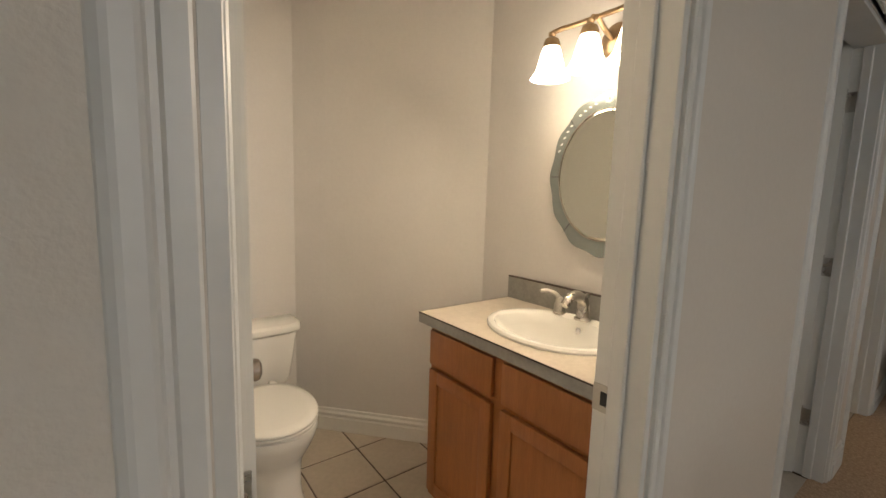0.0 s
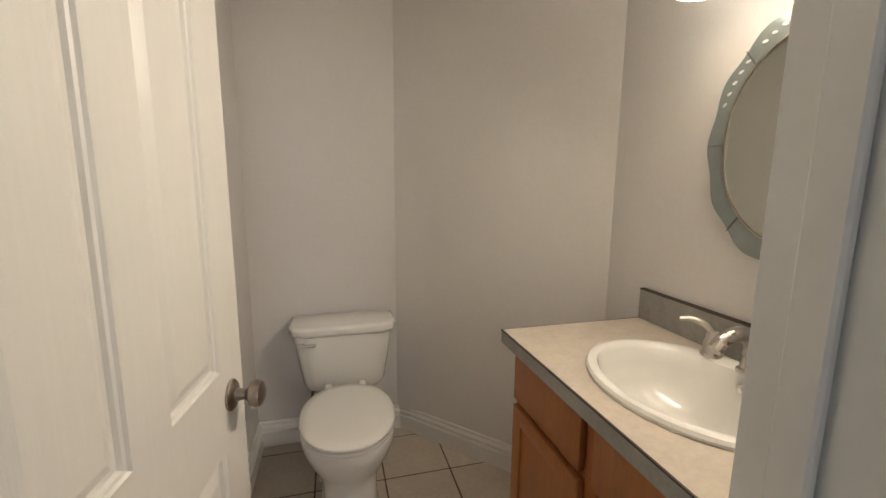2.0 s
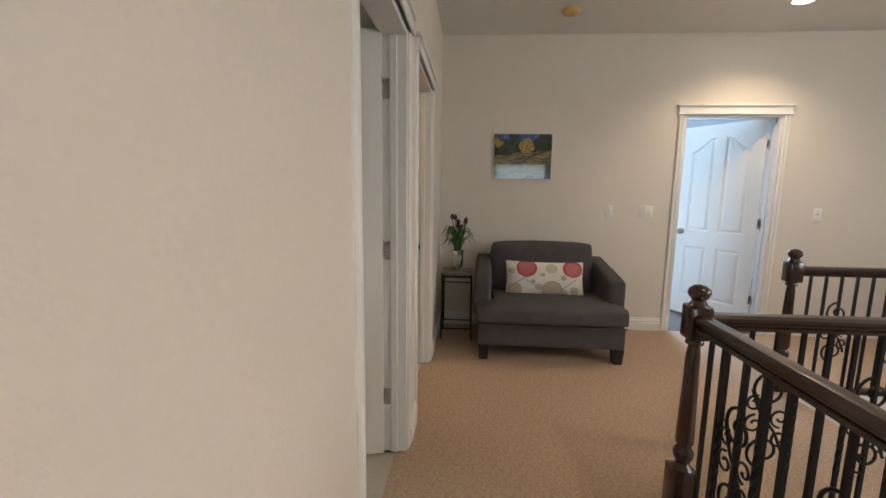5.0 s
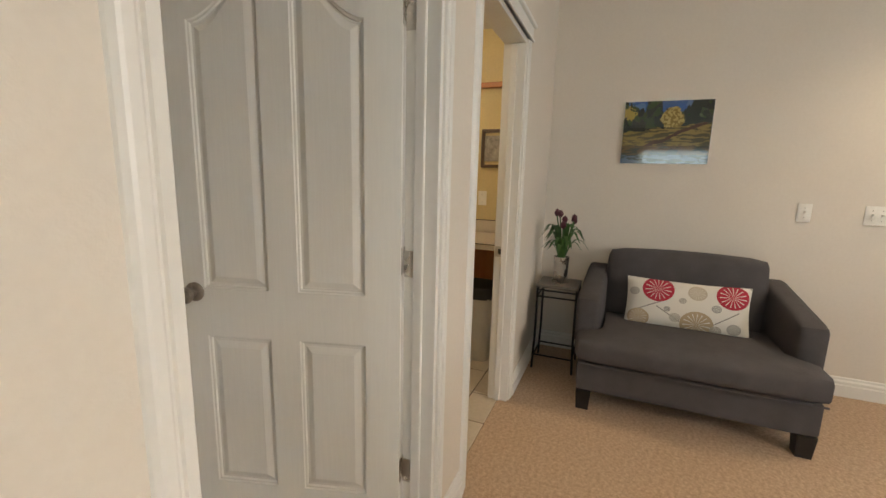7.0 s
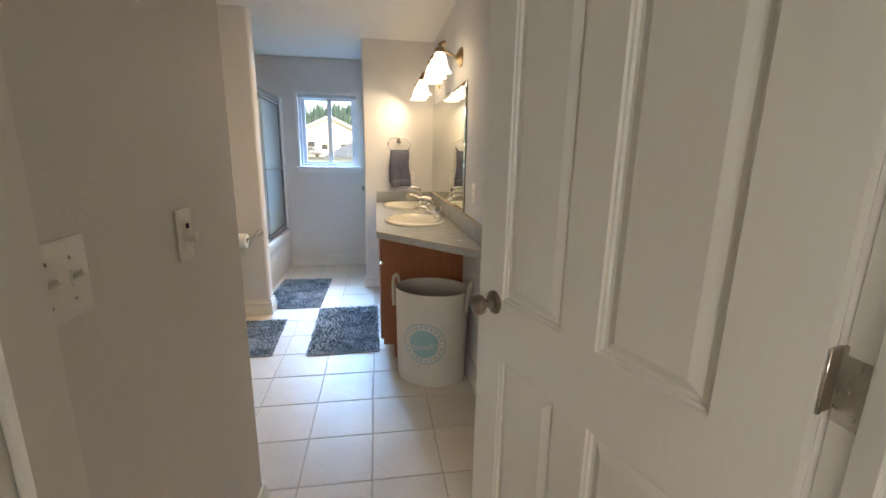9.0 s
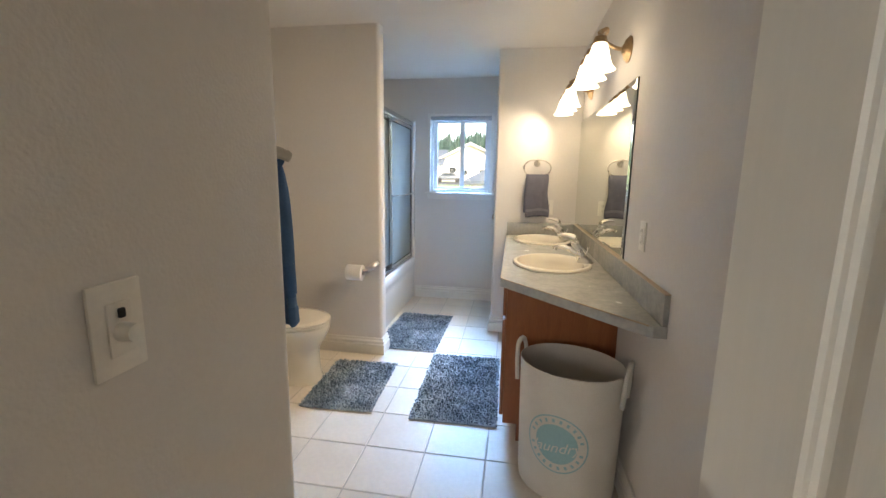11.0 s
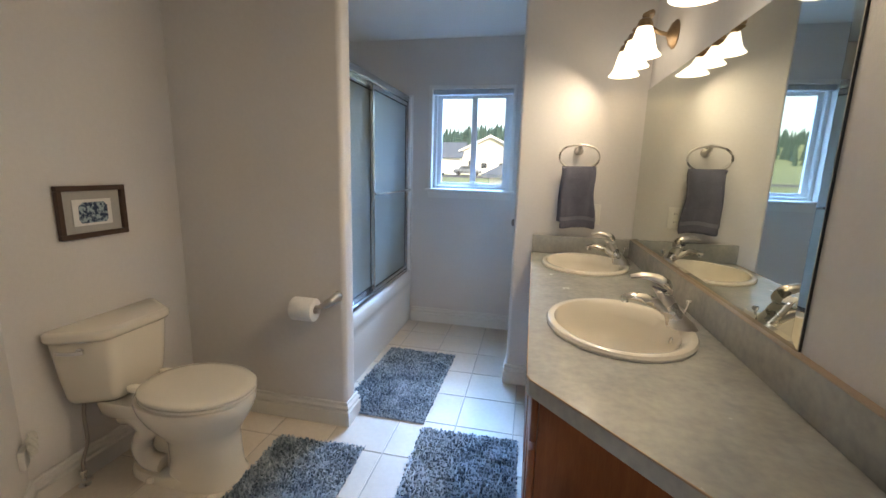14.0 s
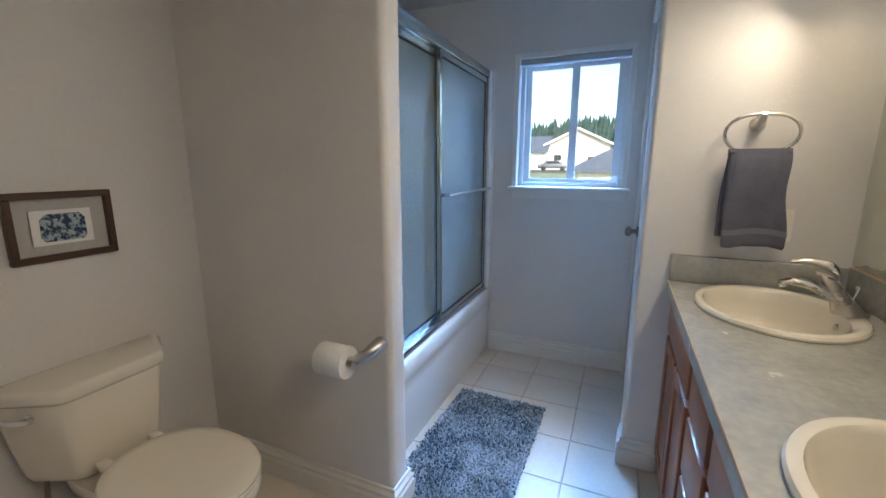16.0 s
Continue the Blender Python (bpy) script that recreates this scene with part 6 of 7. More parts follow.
def shag_rug(m, w, h, label, rows=False, seed=1, ridge=0.0):
    t = thing("bath_rug", m, label, "rug", "bath rugs")
    part("backing", rounded(prism([(-w / 2, -h / 2), (w / 2, -h / 2), (w / 2, h / 2), (-w / 2, h / 2)], 0.001, 0.008), 0.003, 1), SHAG, t)
    r = random.Random(seed)
    verts, faces = [], []
    step = 0.0085
    nx, ny = int(w / step), int(h / step)
    for i in range(nx + 1):
        for j in range(ny + 1):
            x = -w / 2 + i * w / nx + r.uniform(-0.4, 0.4) * step
            y = -h / 2 + j * h / ny + r.uniform(-0.4, 0.4) * step
            if rows and j % 3 == 0:
                continue
            edge = 1.0 if min(w / 2 - abs(x), h / 2 - abs(y)) > 0.012 else 0.6
            lump = noise.noise(Vector((x * 14, y * 14, seed)))
            a, ln, ht = r.uniform(0, 6.283) + lump * 3, r.uniform(0.006, 0.013), r.uniform(0.012, 0.022) * edge * (1 + 0.3 * lump)
            dx, dy = math.cos(a), math.sin(a)
            wd = r.uniform(0.0026, 0.0042)
            k = len(verts)
            verts += [(x - dy * wd, y + dx * wd, 0.004), (x + dy * wd, y - dx * wd, 0.004),
                      (x + dx * ln * 0.4 - dy * wd * 1.3, y + dy * ln * 0.4 + dx * wd * 1.3, 0.004 + ht * 0.8), (x + dx * ln * 0.4 + dy * wd * 1.3, y + dy * ln * 0.4 - dx * wd * 1.3, 0.004 + ht * 0.8),
                      (x + dx * ln * 1.1, y + dy * ln * 1.1, 0.004 + ht)]
            faces += [(k, k + 1, k + 3, k + 2), (k + 2, k + 3, k + 4)]
    me = bpy.data.meshes.new("pile")
    me.from_pydata(verts, [], faces)
    me.materials.append(SHAG)
    pob = new("shag", me)
    pob.parent = t
    tagged(pob, "blue-grey shag pile", kind="stuff")
    return t


shag_rug(pose(2.415, 3.68, 0.0, 0, 0, 2), 0.43, 0.62, "blue-grey shag bath rug in front of the toilet", seed=1)
shag_rug(pose(3.10, 3.79, 0.0, 0, 0, 1), 0.48, 0.86, "blue-grey ribbed shag bath rug along the vanity", True, seed=2)
shag_rug(pose(2.61, 4.68, 0.0, 0, 0, -1), 0.48, 0.84, "blue-grey shag bath rug beside the tub", seed=3)

# toilet paper holder on the partition
tp = thing("toilet_paper_holder", pose(2.425, PART_Y0, 0.692), "brushed nickel toilet paper holder with a white roll", "paper holder")
part("post", tube(spline([(0.0, 0.0, 0.0), (0.0, -0.03, 0.0), (-0.012, -0.065, -0.012), (-0.05, -0.078, -0.035)], 6), [0.027 - 0.0006 * i for i in range(19)], 14), NICKEL, tp)
part("spindle", tube([(-0.045, -0.078, -0.033), (-0.185, -0.078, -0.045)], 0.009, 10), NICKEL, tp)
roll = lathe([(0.019, 0.0), (0.054, 0.0), (0.056, 0.003), (0.056, 0.109), (0.054, 0.112), (0.019, 0.112), (0.019, 0.0)], 36, cap=False)
part("roll", moved(roll, Matrix.Translation((-0.190, -0.080, -0.051)) @ Matrix.Rotation(radians(90), 4, "Y")), PAPER, tp, "white toilet paper roll")

# towel ring and hand towel on the end wall
tr = thing("towel_ring", pose(3.565, WING_Y, 1.44), "brushed nickel oval towel ring on the end wall", "towel ring")
part("post", tube(spline([(0, 0, 0), (0, -0.02, 0.0), (0, -0.05, 0.012), (0, -0.07, 0.03)], 5), [0.026, 0.024, 0.021, 0.018, 0.016, 0.014, 0.013, 0.012, 0.012, 0.012, 0.012, 0.012, 0.011, 0.011, 0.010, 0.010], 14), NICKEL, tr)
part("ring", tube([(0.105 * math.cos(a) * (abs(math.cos(a)) ** -0.25 if abs(math.cos(a)) > 0.05 else 1), -0.066, -0.035 + 0.062 * math.sin(a)) for a in [2 * math.pi * i / 48 for i in range(49)]], 0.0055, 10), NICKEL, tr)


def hanging_towel(name, m, width, front, back, gap, material, label, thick, seed, border=None):
    """Thick towel folded over a bar; local x along the bar, -y the front."""
    t = thing(name, m, label, "towel")

    def fall(length, sgn, shift):
        loops = []
        n = 44
        for j in range(n + 1):
            v = j / n
            swell = thick * (0.55 + 0.45 * min(1, v * 5)) * (1 + 0.16 * math.sin(5.2 * v + seed + sgn))
            wv = width / 2 * (0.94 + 0.10 * v + 0.02 * math.sin(9 * v + seed))
            if 0.80 < v < 0.885:
                swell *= 0.72
            if j == n:
                swell, wv = swell * 0.5, wv * 0.96
            z = -length * v
            row = []
            for x, y in soft_ellipse(wv, swell, 44, 3.6):
                u = x / wv
                fold = 0.55 * thick * math.sin(u * 5.2 + seed * 2 + 1.4 * v) * v + 0.12 * thick * math.sin(u * 13 + seed + 7 * v)
                row.append((x + shift * v + 0.004 * math.sin(8 * v + seed), sgn * (gap * min(1, 0.6 + 4 * v) + thick * 0.6 * v) + y + fold, z + 0.008 * math.sin(u * 3 + seed) * v))
            loops.append(row)
        return rings(loops)
    part("front_fall", fall(front, -1, 0.012), material, t)
    if border:
        rows = []
        for v in (0.815, 0.83, 0.86, 0.875):
            wv = width / 2 * (0.94 + 0.10 * v + 0.02 * math.sin(9 * v + seed)) + 0.0015
            swell = 0.74 * thick * (1 + 0.16 * math.sin(5.2 * v + seed - 1)) + 0.0012
            row = []
            for x, y in soft_ellipse(wv, swell, 44, 3.6):
                u = x / wv
                fold = 0.55 * thick * math.sin(u * 5.2 + seed * 2 + 1.4 * v) * v + 0.12 * thick * math.sin(u * 13 + seed + 7 * v)
                row.append((x + 0.012 * v + 0.004 * math.sin(8 * v + seed), -(gap * min(1, 0.6 + 4 * v) + thick * 0.6 * v) + y + fold, -front * v + 0.008 * math.sin(u * 3 + seed) * v))
            rows.append(row)
        part("woven_border", rings(rows, False, False), border, t, "smooth woven border band")
    part("back_fall", fall(back, 1, -0.006), material, t)
    top = [[((u - 0.5) * width * 0.95, (gap * 0.9 + thick * 0.5) * math.cos(a), (gap * 0.55 + thick * 0.6) * math.sin(a) - 0.012) for a in [2 * math.pi * k / 20 for k in range(20)]] for u in [i / 10 for i in range(11)]]
    part("fold", rings(top), material, t)
    return t


hanging_towel("hand_towel", pose(3.565, WING_Y - 0.064, 1.355), 0.182, 0.335, 0.30, 0.010, TOWEL_G, "dark grey terry hand towel hanging on a ring", 0.011, 1.0, mat("towel_band_grey", (0.20, 0.20, 0.25), 0.8, color2=(0.15, 0.15, 0.19), fine=200, bump=0.1))

# towel bar and bath towel on the slanted wall
dgv = Vector((DG1[0] - DG0[0], DG1[1] - DG0[1], 0)).normalized()
ang = math.degrees(math.atan2(dgv.y, dgv.x))
tb = thing("towel_bar", pose(DG0[0] + dgv.x * 0.20, DG0[1] + dgv.y * 0.20, 1.385, 0, 0, ang), "brushed nickel towel bar on the slanted wall", "towel bar")
for x in (0.0, 0.61):
    rp = [0.027, 0.026, 0.023, 0.020, 0.0175, 0.016, 0.015, 0.0145, 0.014, 0.0135, 0.013]
    part("post", tube([(x, -0.002 - 0.0085 * i, 0.0 - 0.0002 * i * i) for i in range(11)], rp, 16), NICKEL, tb)
part("bar", tube([(-0.012, -0.078, -0.012), (0.622, -0.078, -0.012)], 0.009, 12), NICKEL, tb)
hanging_towel("bath_towel", pose(DG0[0] + dgv.x * 0.20, DG0[1] + dgv.y * 0.20, 1.385, 0, 0, ang) @ pose(0.178, -0.074, -0.012), 0.205, 0.485, 0.50, 0.016, TOWEL_B, "dark blue terry bath towel hanging over a bar", 0.021, 0.4, mat("towel_band_blue", (0.075, 0.17, 0.33), 0.8, color2=(0.055, 0.13, 0.26), fine=200, bump=0.1))

# framed print over the toilet
ap = thing("framed_picture", pose(ALC_X, 3.715, 1.112), "small walnut framed print of a blue jar", "picture")
fw, fh = 0.138, 0.105
for lo, hi in (((-0.022, -fw, -fh), (-0.001, fw, -fh + 0.020)), ((-0.022, -fw, fh - 0.020), (-0.001, fw, fh)), ((-0.022, -fw, -fh + 0.020), (-0.001, -fw + 0.020, fh - 0.020)), ((-0.022, fw - 0.020, -fh + 0.020), (-0.001, fw, fh - 0.020))):
    fb_ = box((-hi[0], lo[1], lo[2]), (-lo[0], hi[1], hi[2]), 0.002, 1)
    part("frame_side", fb_, FRAMEWOOD, ap, smooth=False)
part("mat_board", box((0.001, -fw + 0.018, -fh + 0.018), (0.006, fw - 0.018, fh - 0.018)), MATBOARD, ap, "grey mat board", smooth=False)
part("card", box((0.010, -0.080, -0.056), (0.012, 0.076, 0.050)), PAPER, ap, "white card", smooth=False)
blue = mat("blue_print", (0.36, 0.45, 0.50), 0.7, color2=(0.015, 0.035, 0.09), scale=55, fine=110, bump=0.0, spread=0.14)
jar = [(0.0125, y, z) for y, z in ((-0.050, -0.046), (0.050, -0.046), (0.058, -0.034), (0.058, 0.022), (0.044, 0.038), (-0.040, 0.038), (-0.058, 0.022), (-0.060, -0.032))]
part("jar_print", rings([jar, [(0.0131, y, z) for _, y, z in jar]]), blue, ap, "blue printed jar", smooth=False)
# white flower plug-in low on the wall behind the toilet
fl_ = thing("night_light", pose(1.60, 3.316, 0.27, 0, 0, 47.4), "white flower shaped plug-in on the wall", "night light")
part("plug", rounded(box((0.0, -0.03, -0.045), (0.02, 0.03, 0.03)), 0.006, 2), PLASTIC, fl_)
for i in range(9):
    a = 2 * math.pi * i / 8
    r_ = 0.03 if i < 8 else 0.0
    pt = lathe([(0.0, -0.006), (0.012, -0.003), (0.016, 0.006), (0.010, 0.012), (0.0, 0.013)], 10)
    part("petal", moved(pt, Matrix.Translation((0.035, r_ * math.cos(a), 0.04 + r_ * math.sin(a))) @ Matrix.Rotation(radians(60), 4, "Y")), PETAL, fl_)

# ceiling vent
cv = thing("ceiling_vent", pose(3.124, 3.84, BATH_Z), "round white ceiling vent", "ceiling vent")
part("ring", lathe([(0.0, 0.0), (0.095, 0.0), (0.098, -0.006), (0.085, -0.012), (0.062, -0.012), (0.060, -0.006), (0.0, -0.005)], 32), CEILING, cv)
part("disc", lathe([(0.0, -0.008), (0.055, -0.008), (0.056, -0.014), (0.0, -0.016)], 28), CEILING, cv)

# tub, surround and sliding doors
TX, TY0, TY1, TZ = 2.335, PART_Y1 + 0.002, YW - 0.002, 0.455
tub = thing("bathtub", pose(0, 0, 0), "white acrylic bathtub with sculpted apron", "bathtub")
ap_prof = [(TX - 0.012, 0.0), (TX - 0.010, 0.02), (TX - 0.004, 0.22), (TX, 0.30), (TX - 0.002, 0.345), (TX + 0.006, 0.36), (TX + 0.006, 0.43), (TX, 0.447), (TX - 0.012, TZ), (TX - 0.10, TZ), (TX - 0.12, TZ - 0.01), (TX - 0.16, 0.20), (TX - 0.22, 0.10)]
bot = [(ALC_X + 0.16, 0.10), (ALC_X + 0.09, 0.22), (ALC_X + 0.06, TZ - 0.01), (ALC_X + 0.045, TZ), (ALC_X + 0.003, TZ), (ALC_X + 0.003, 0.0)]
part("shell", rings([[(x, y, z) for x, z in ap_prof + bot] for y in (TY0, TY1)]), ACRYLIC, tub)
for y0, y1 in ((TY0 + 0.001, TY0 + 0.07), (TY1 - 0.07, TY1 - 0.001)):
    part("deck", box((ALC_X + 0.02, y0, 0.11), (TX - 0.08, y1, TZ + 0.001), 0.012, 2), ACRYLIC, tub)
su = thing("tub_surround", pose(0, 0, 0), "white acrylic wall surround around the tub", "tub surround")
part("back_panel", box((ALC_X + 0.001, TY0 + 0.012, TZ + 0.002), (ALC_X + 0.010, TY1 - 0.012, 1.90), 0.002, 1), ACRYLIC, su)
part("end_panel", box((ALC_X + 0.001, TY1 - 0.011, TZ + 0.002), (TX + 0.006, TY1 - 0.001, 1.90), 0.003, 1), ACRYLIC, su)
part("end_panel", box((ALC_X + 0.001, TY0 + 0.001, TZ + 0.002), (TX - 0.01, TY0 + 0.011, 1.90), 0.003, 1), ACRYLIC, su)
part("front_flange", rounded(box((TX - 0.055, TY1 - 0.062, TZ + 0.003), (TX + 0.005, TY1 - 0.012, 1.885)), 0.014, 3), ACRYLIC, su)
sdr = thing("shower_door", pose(0, 0, 0), "sliding shower doors of obscure glass in satin aluminium frame", "shower door")
DX, DZ0, DZ1 = 2.292, TZ + 0.002, 1.835
part("header", rounded(box((DX - 0.030, TY0, DZ1), (DX + 0.032, TY1 - 0.06, DZ1 + 0.050)), 0.006, 2), ALU, sdr)
part("sill_track", rounded(box((DX - 0.030, TY0, DZ0), (DX + 0.032, TY1 - 0.06, DZ0 + 0.028)), 0.004, 2), ALU, sdr)
part("wall_jamb", box((DX - 0.028, TY1 - 0.085, DZ0 + 0.028), (DX + 0.030, TY1 - 0.063, DZ1), 0.002, 1), ALU, sdr)
part("wall_jamb", box((DX - 0.028, TY0, DZ0 + 0.028), (DX + 0.030, TY0 + 0.022, DZ1), 0.002, 1), ALU, sdr)
for x, y0, y1 in ((DX - 0.015, TY0 + 0.024, 4.975), (DX + 0.014, 4.915, TY1 - 0.088)):
    pn = part("panel", holed_plate([(y0, DZ0 + 0.03), (y1, DZ0 + 0.03), (y1, DZ1 - 0.004), (y0, DZ1 - 0.004)], [[(y0 + 0.022, DZ0 + 0.055), (y1 - 0.022, DZ0 + 0.055), (y1 - 0.022, DZ1 - 0.03), (y0 + 0.022, DZ1 - 0.03)]], -0.010, 0.010), ALU, sdr, "satin aluminium panel frame", smooth=False)
    pn.matrix_local = Matrix(((0, 0, 1, x), (1, 0, 0, 0), (0, 1, 0, 0), (0, 0, 0, 1)))
    for a, b, c_, d in ((y0 + 0.022, y1 - 0.022, DZ0 + 0.055, DZ0 + 0.062), (y0 + 0.022, y1 - 0.022, DZ1 - 0.037, DZ1 - 0.03), (y0 + 0.022, y0 + 0.029, DZ0 + 0.062, DZ1 - 0.037), (y1 - 0.029, y1 - 0.022, DZ0 + 0.062, DZ1 - 0.037)):
        part("gasket", box((x - 0.007, a, c_), (x + 0.007, b, d)), GASKET, sdr, "black rubber gasket", smooth=False)
    gp = part("glass", box((x - 0.003, y0 + 0.028, DZ0 + 0.061), (x + 0.003, y1 - 0.028, DZ1 - 0.036)), OBSCURE, sdr, "obscure glass pane", smooth=False)
    gp.visible_shadow = False
part("towel_rod", tube([(DX + 0.062, 4.93, 1.15), (DX + 0.062, TY1 - 0.10, 1.15)], 0.008, 10), CHROME, sdr, "chrome towel rod")
for y in (4.945, TY1 - 0.115):
    part("rod_bracket", tube([(DX + 0.022, y, 1.15), (DX + 0.064, y, 1.15)], 0.009, 10), CHROME, sdr)

# ---- windows ----
BLINDRAIL = mat("blind_fabric", (0.50, 0.52, 0.54), 0.7, fine=200, bump=0.15, bump_scale=300)
win = thing("window_1", pose(0, 0, 0), "white vinyl sliding window with sill", "window", kind="structure")
GY = YW + 0.085
for nm, lo, hi in (("window_frame", (WX0, GY - 0.03, WB0), (WX0 + 0.026, GY + 0.04, WB1)), ("window_frame", (WX1 - 0.026, GY - 0.03, WB0), (WX1, GY + 0.04, WB1)),
                   ("window_frame", (WX0 + 0.026, GY - 0.03, WB0), (WX1 - 0.026, GY + 0.04, WB0 + 0.026)), ("window_frame", (WX0 + 0.026, GY - 0.03, WB1 - 0.036), (WX1 - 0.026, GY + 0.04, WB1))):
    part(nm, box(lo, hi, 0.004, 2), VINYL, win, smooth=False)
XM = 2.838
for x0, x1, dy in ((WX0 + 0.026, XM + 0.008, 0.012), (XM - 0.02, WX1 - 0.026, -0.012)):
    y0, y1 = GY + dy - 0.012, GY + dy + 0.012
    z0, z1 = WB0 + 0.026, WB1 - 0.036
    part("sash", holed_plate([(x0, z0), (x1, z0), (x1, z1), (x0, z1)], [[(x0 + 0.038, z0 + 0.024), (x1 - 0.038, z0 + 0.024), (x1 - 0.038, z1 - 0.024), (x0 + 0.038, z1 - 0.024)]], 0, 0.024), VINYL, win, smooth=False).matrix_local = Matrix(((1, 0, 0, 0), (0, 0, -1, y1), (0, 1, 0, 0), (0, 0, 0, 1)))
    pn = part("pane", box((x0 + 0.020, GY + dy - 0.003, z0 + 0.018), (x1 - 0.020, GY + dy + 0.003, z1 - 0.018)), GLASS, win, "clear glass pane", smooth=False)
    pn.visible_shadow = False
part("head_rail", box((WX0 + 0.003, YW + 0.004, WB1 - 0.040), (WX1 - 0.003, YW + 0.048, WB1 - 0.003), 0.006, 2), BLINDRAIL, win, "folded grey blind under the window head", smooth=False)
part("window_sill", box((WX0 - 0.045, YW - 0.045, WB0 - 0.022), (WX1 + 0.045, YW + 0.055, WB0 - 0.001), 0.005, 2), TRIM, win, smooth=False)
apb = rings([[(x, y, z) for x, z in ((WX0 - 0.03, WB0 - 0.022), (WX1 + 0.03, WB0 - 0.022), (WX1 + 0.015, WB0 - 0.075), (WX0 - 0.015, WB0 - 0.075))] for y in (YW - 0.018, YW - 0.0005)])
part("apron", apb, TRIM, win, smooth=False)
for lo, hi in (((WX0 - 0.028, YW - 0.012, WB0 - 0.001), (WX0 + 0.002, YW - 0.0005, WB1 + 0.028)), ((WX1 - 0.002, YW - 0.012, WB0 - 0.001), (WX1 + 0.028, YW - 0.0005, WB1 + 0.028)), ((WX0 + 0.002, YW - 0.012, WB1 - 0.002), (WX1 - 0.002, YW - 0.0005, WB1 + 0.028))):
    part("casing", box(lo, hi, 0.003, 1), TRIM, win, smooth=False)


def plain_window(name, m, w, h, label):
    """Window with a middle mullion; local x across, z up from its sill, y outward."""
    t = thing(name, m, label, "window", kind="structure")
    part("window_frame", holed_plate([(0, 0), (w, 0), (w, h), (0, h)], [[(0.05, 0.05), (w / 2 - 0.02, 0.05), (w / 2 - 0.02, h - 0.05), (0.05, h - 0.05)], [(w / 2 + 0.02, 0.05), (w - 0.05, 0.05), (w - 0.05, h - 0.05), (w / 2 + 0.02, h - 0.05)]], 0, 0.05), VINYL, t, smooth=False).matrix_local = Matrix(((1, 0, 0, 0), (0, 0, -1, 0.09), (0, 1, 0, 0), (0, 0, 0, 1)))
    for x0, x1 in ((0.048, w / 2 - 0.018), (w / 2 + 0.018, w - 0.048)):
        p = part("pane", box((x0, 0.062, 0.048), (x1, 0.068, h - 0.048)), GLASS, t, "clear glass pane", smooth=False)
        p.visible_shadow = False
    part("window_sill", box((-0.05, -0.05, -0.022), (w + 0.05, 0.04, 0.0), 0.005, 2), TRIM, t, smooth=False)
    return t


plain_window("window_2", pose(-3.5, WW0, WZ0, 0, 0, 90), WW1 - WW0, WZ1 - WZ0, "white framed landing window")
plain_window("window_3", pose(3.6, -4.6, 1.1, 0, 0, 180), 2.4, 1.45, "white framed stair window, added out of view")
plain_window("window_4", pose(8.8, -0.6, 0.9, 0, 0, -90), 1.7, 1.3, "white framed bedroom window")

# ---- outdoors ----
GRASS = mat("dry_grass", (0.30, 0.33, 0.19), 0.95, color2=(0.17, 0.22, 0.10), scale=0.3, fine=6, bump=0.2)
ASPHALT = mat("asphalt", (0.13, 0.13, 0.13), 0.9, color2=(0.10, 0.10, 0.10), scale=1.5, fine=30, bump=0.1)
SIDING = mat("white_siding", (0.72, 0.70, 0.66), 0.6, scale=0.5, fine=8, bump=0.02)
SIDING2 = mat("cream_siding", (0.66, 0.60, 0.50), 0.6, scale=0.5, fine=8, bump=0.02)
ROOF = mat("roof_shingle", (0.13, 0.15, 0.18), 0.9, color2=(0.085, 0.10, 0.125), scale=2, fine=20, bump=0.2)
DARKGLASS = mat("dark_window", (0.03, 0.04, 0.05), 0.08, bump=0.0)
# distance haze is put into the tree colour, a lighter and bluer green
CONIFER_HAZED = mat("conifer", (0.055, 0.095, 0.075), 0.9, color2=(0.028, 0.055, 0.045), scale=1.5, fine=8, bump=0.2)
BARK = mat("bark", (0.07, 0.05, 0.035), 0.9, bump=0.2)
CARW = mat("car_white", (0.70, 0.70, 0.70), 0.25, bump=0.0, coat=0.6)
TYRE = mat("tyre", (0.02, 0.02, 0.02), 0.8, bump=0.0)


def land(x, y):
    d = max(0.0, y - 8)
    h = -3.2 + min(d, 66) * 0.058
    if y > 95:
        k = min(1.0, (y - 95) / 160)
        h += 29 * k * k * (3 - 2 * k) * (0.75 + 0.45 * noise.noise(Vector((x * 0.008, y * 0.006, 3.0)))) + 2.5 * noise.noise(Vector((x * 0.03, y * 0.03, 1.0))) * k
    return h


gb = bmesh.new()
xs_ = [-600, -300, -180, -120] + [-90 + 6 * i for i in range(31)] + [120, 180, 300, 600]
ys_ = [-600, -200, -60, -20, 0, 5, 8] + [12 + 5 * i for i in range(30)] + [175, 200, 230, 270, 330, 420, 600, 1200]
gv = [[gb.verts.new((x, y, land(x, y))) for x in xs_] for y in ys_]
for j in range(len(ys_) - 1):
    for i in range(len(xs_) - 1):
        gb.faces.new((gv[j][i], gv[j][i + 1], gv[j + 1][i + 1], gv[j + 1][i]))
setting("ground", gb, GRASS, "grass slope rising to wooded hills", smooth=True)
rb = bmesh.new()
rv = [[rb.verts.new((x, y, land(x, y) + 0.05)) for x in [-60 + 10 * i for i in range(13)]] for y in (66.5, 69.0, 71.5)]
for j in range(2):
    for i in range(12):
        rb.faces.new((rv[j][i], rv[j][i + 1], rv[j + 1][i + 1], rv[j + 1][i]))
setting("road", rb, ASPHALT, "grey asphalt street in front of the houses")


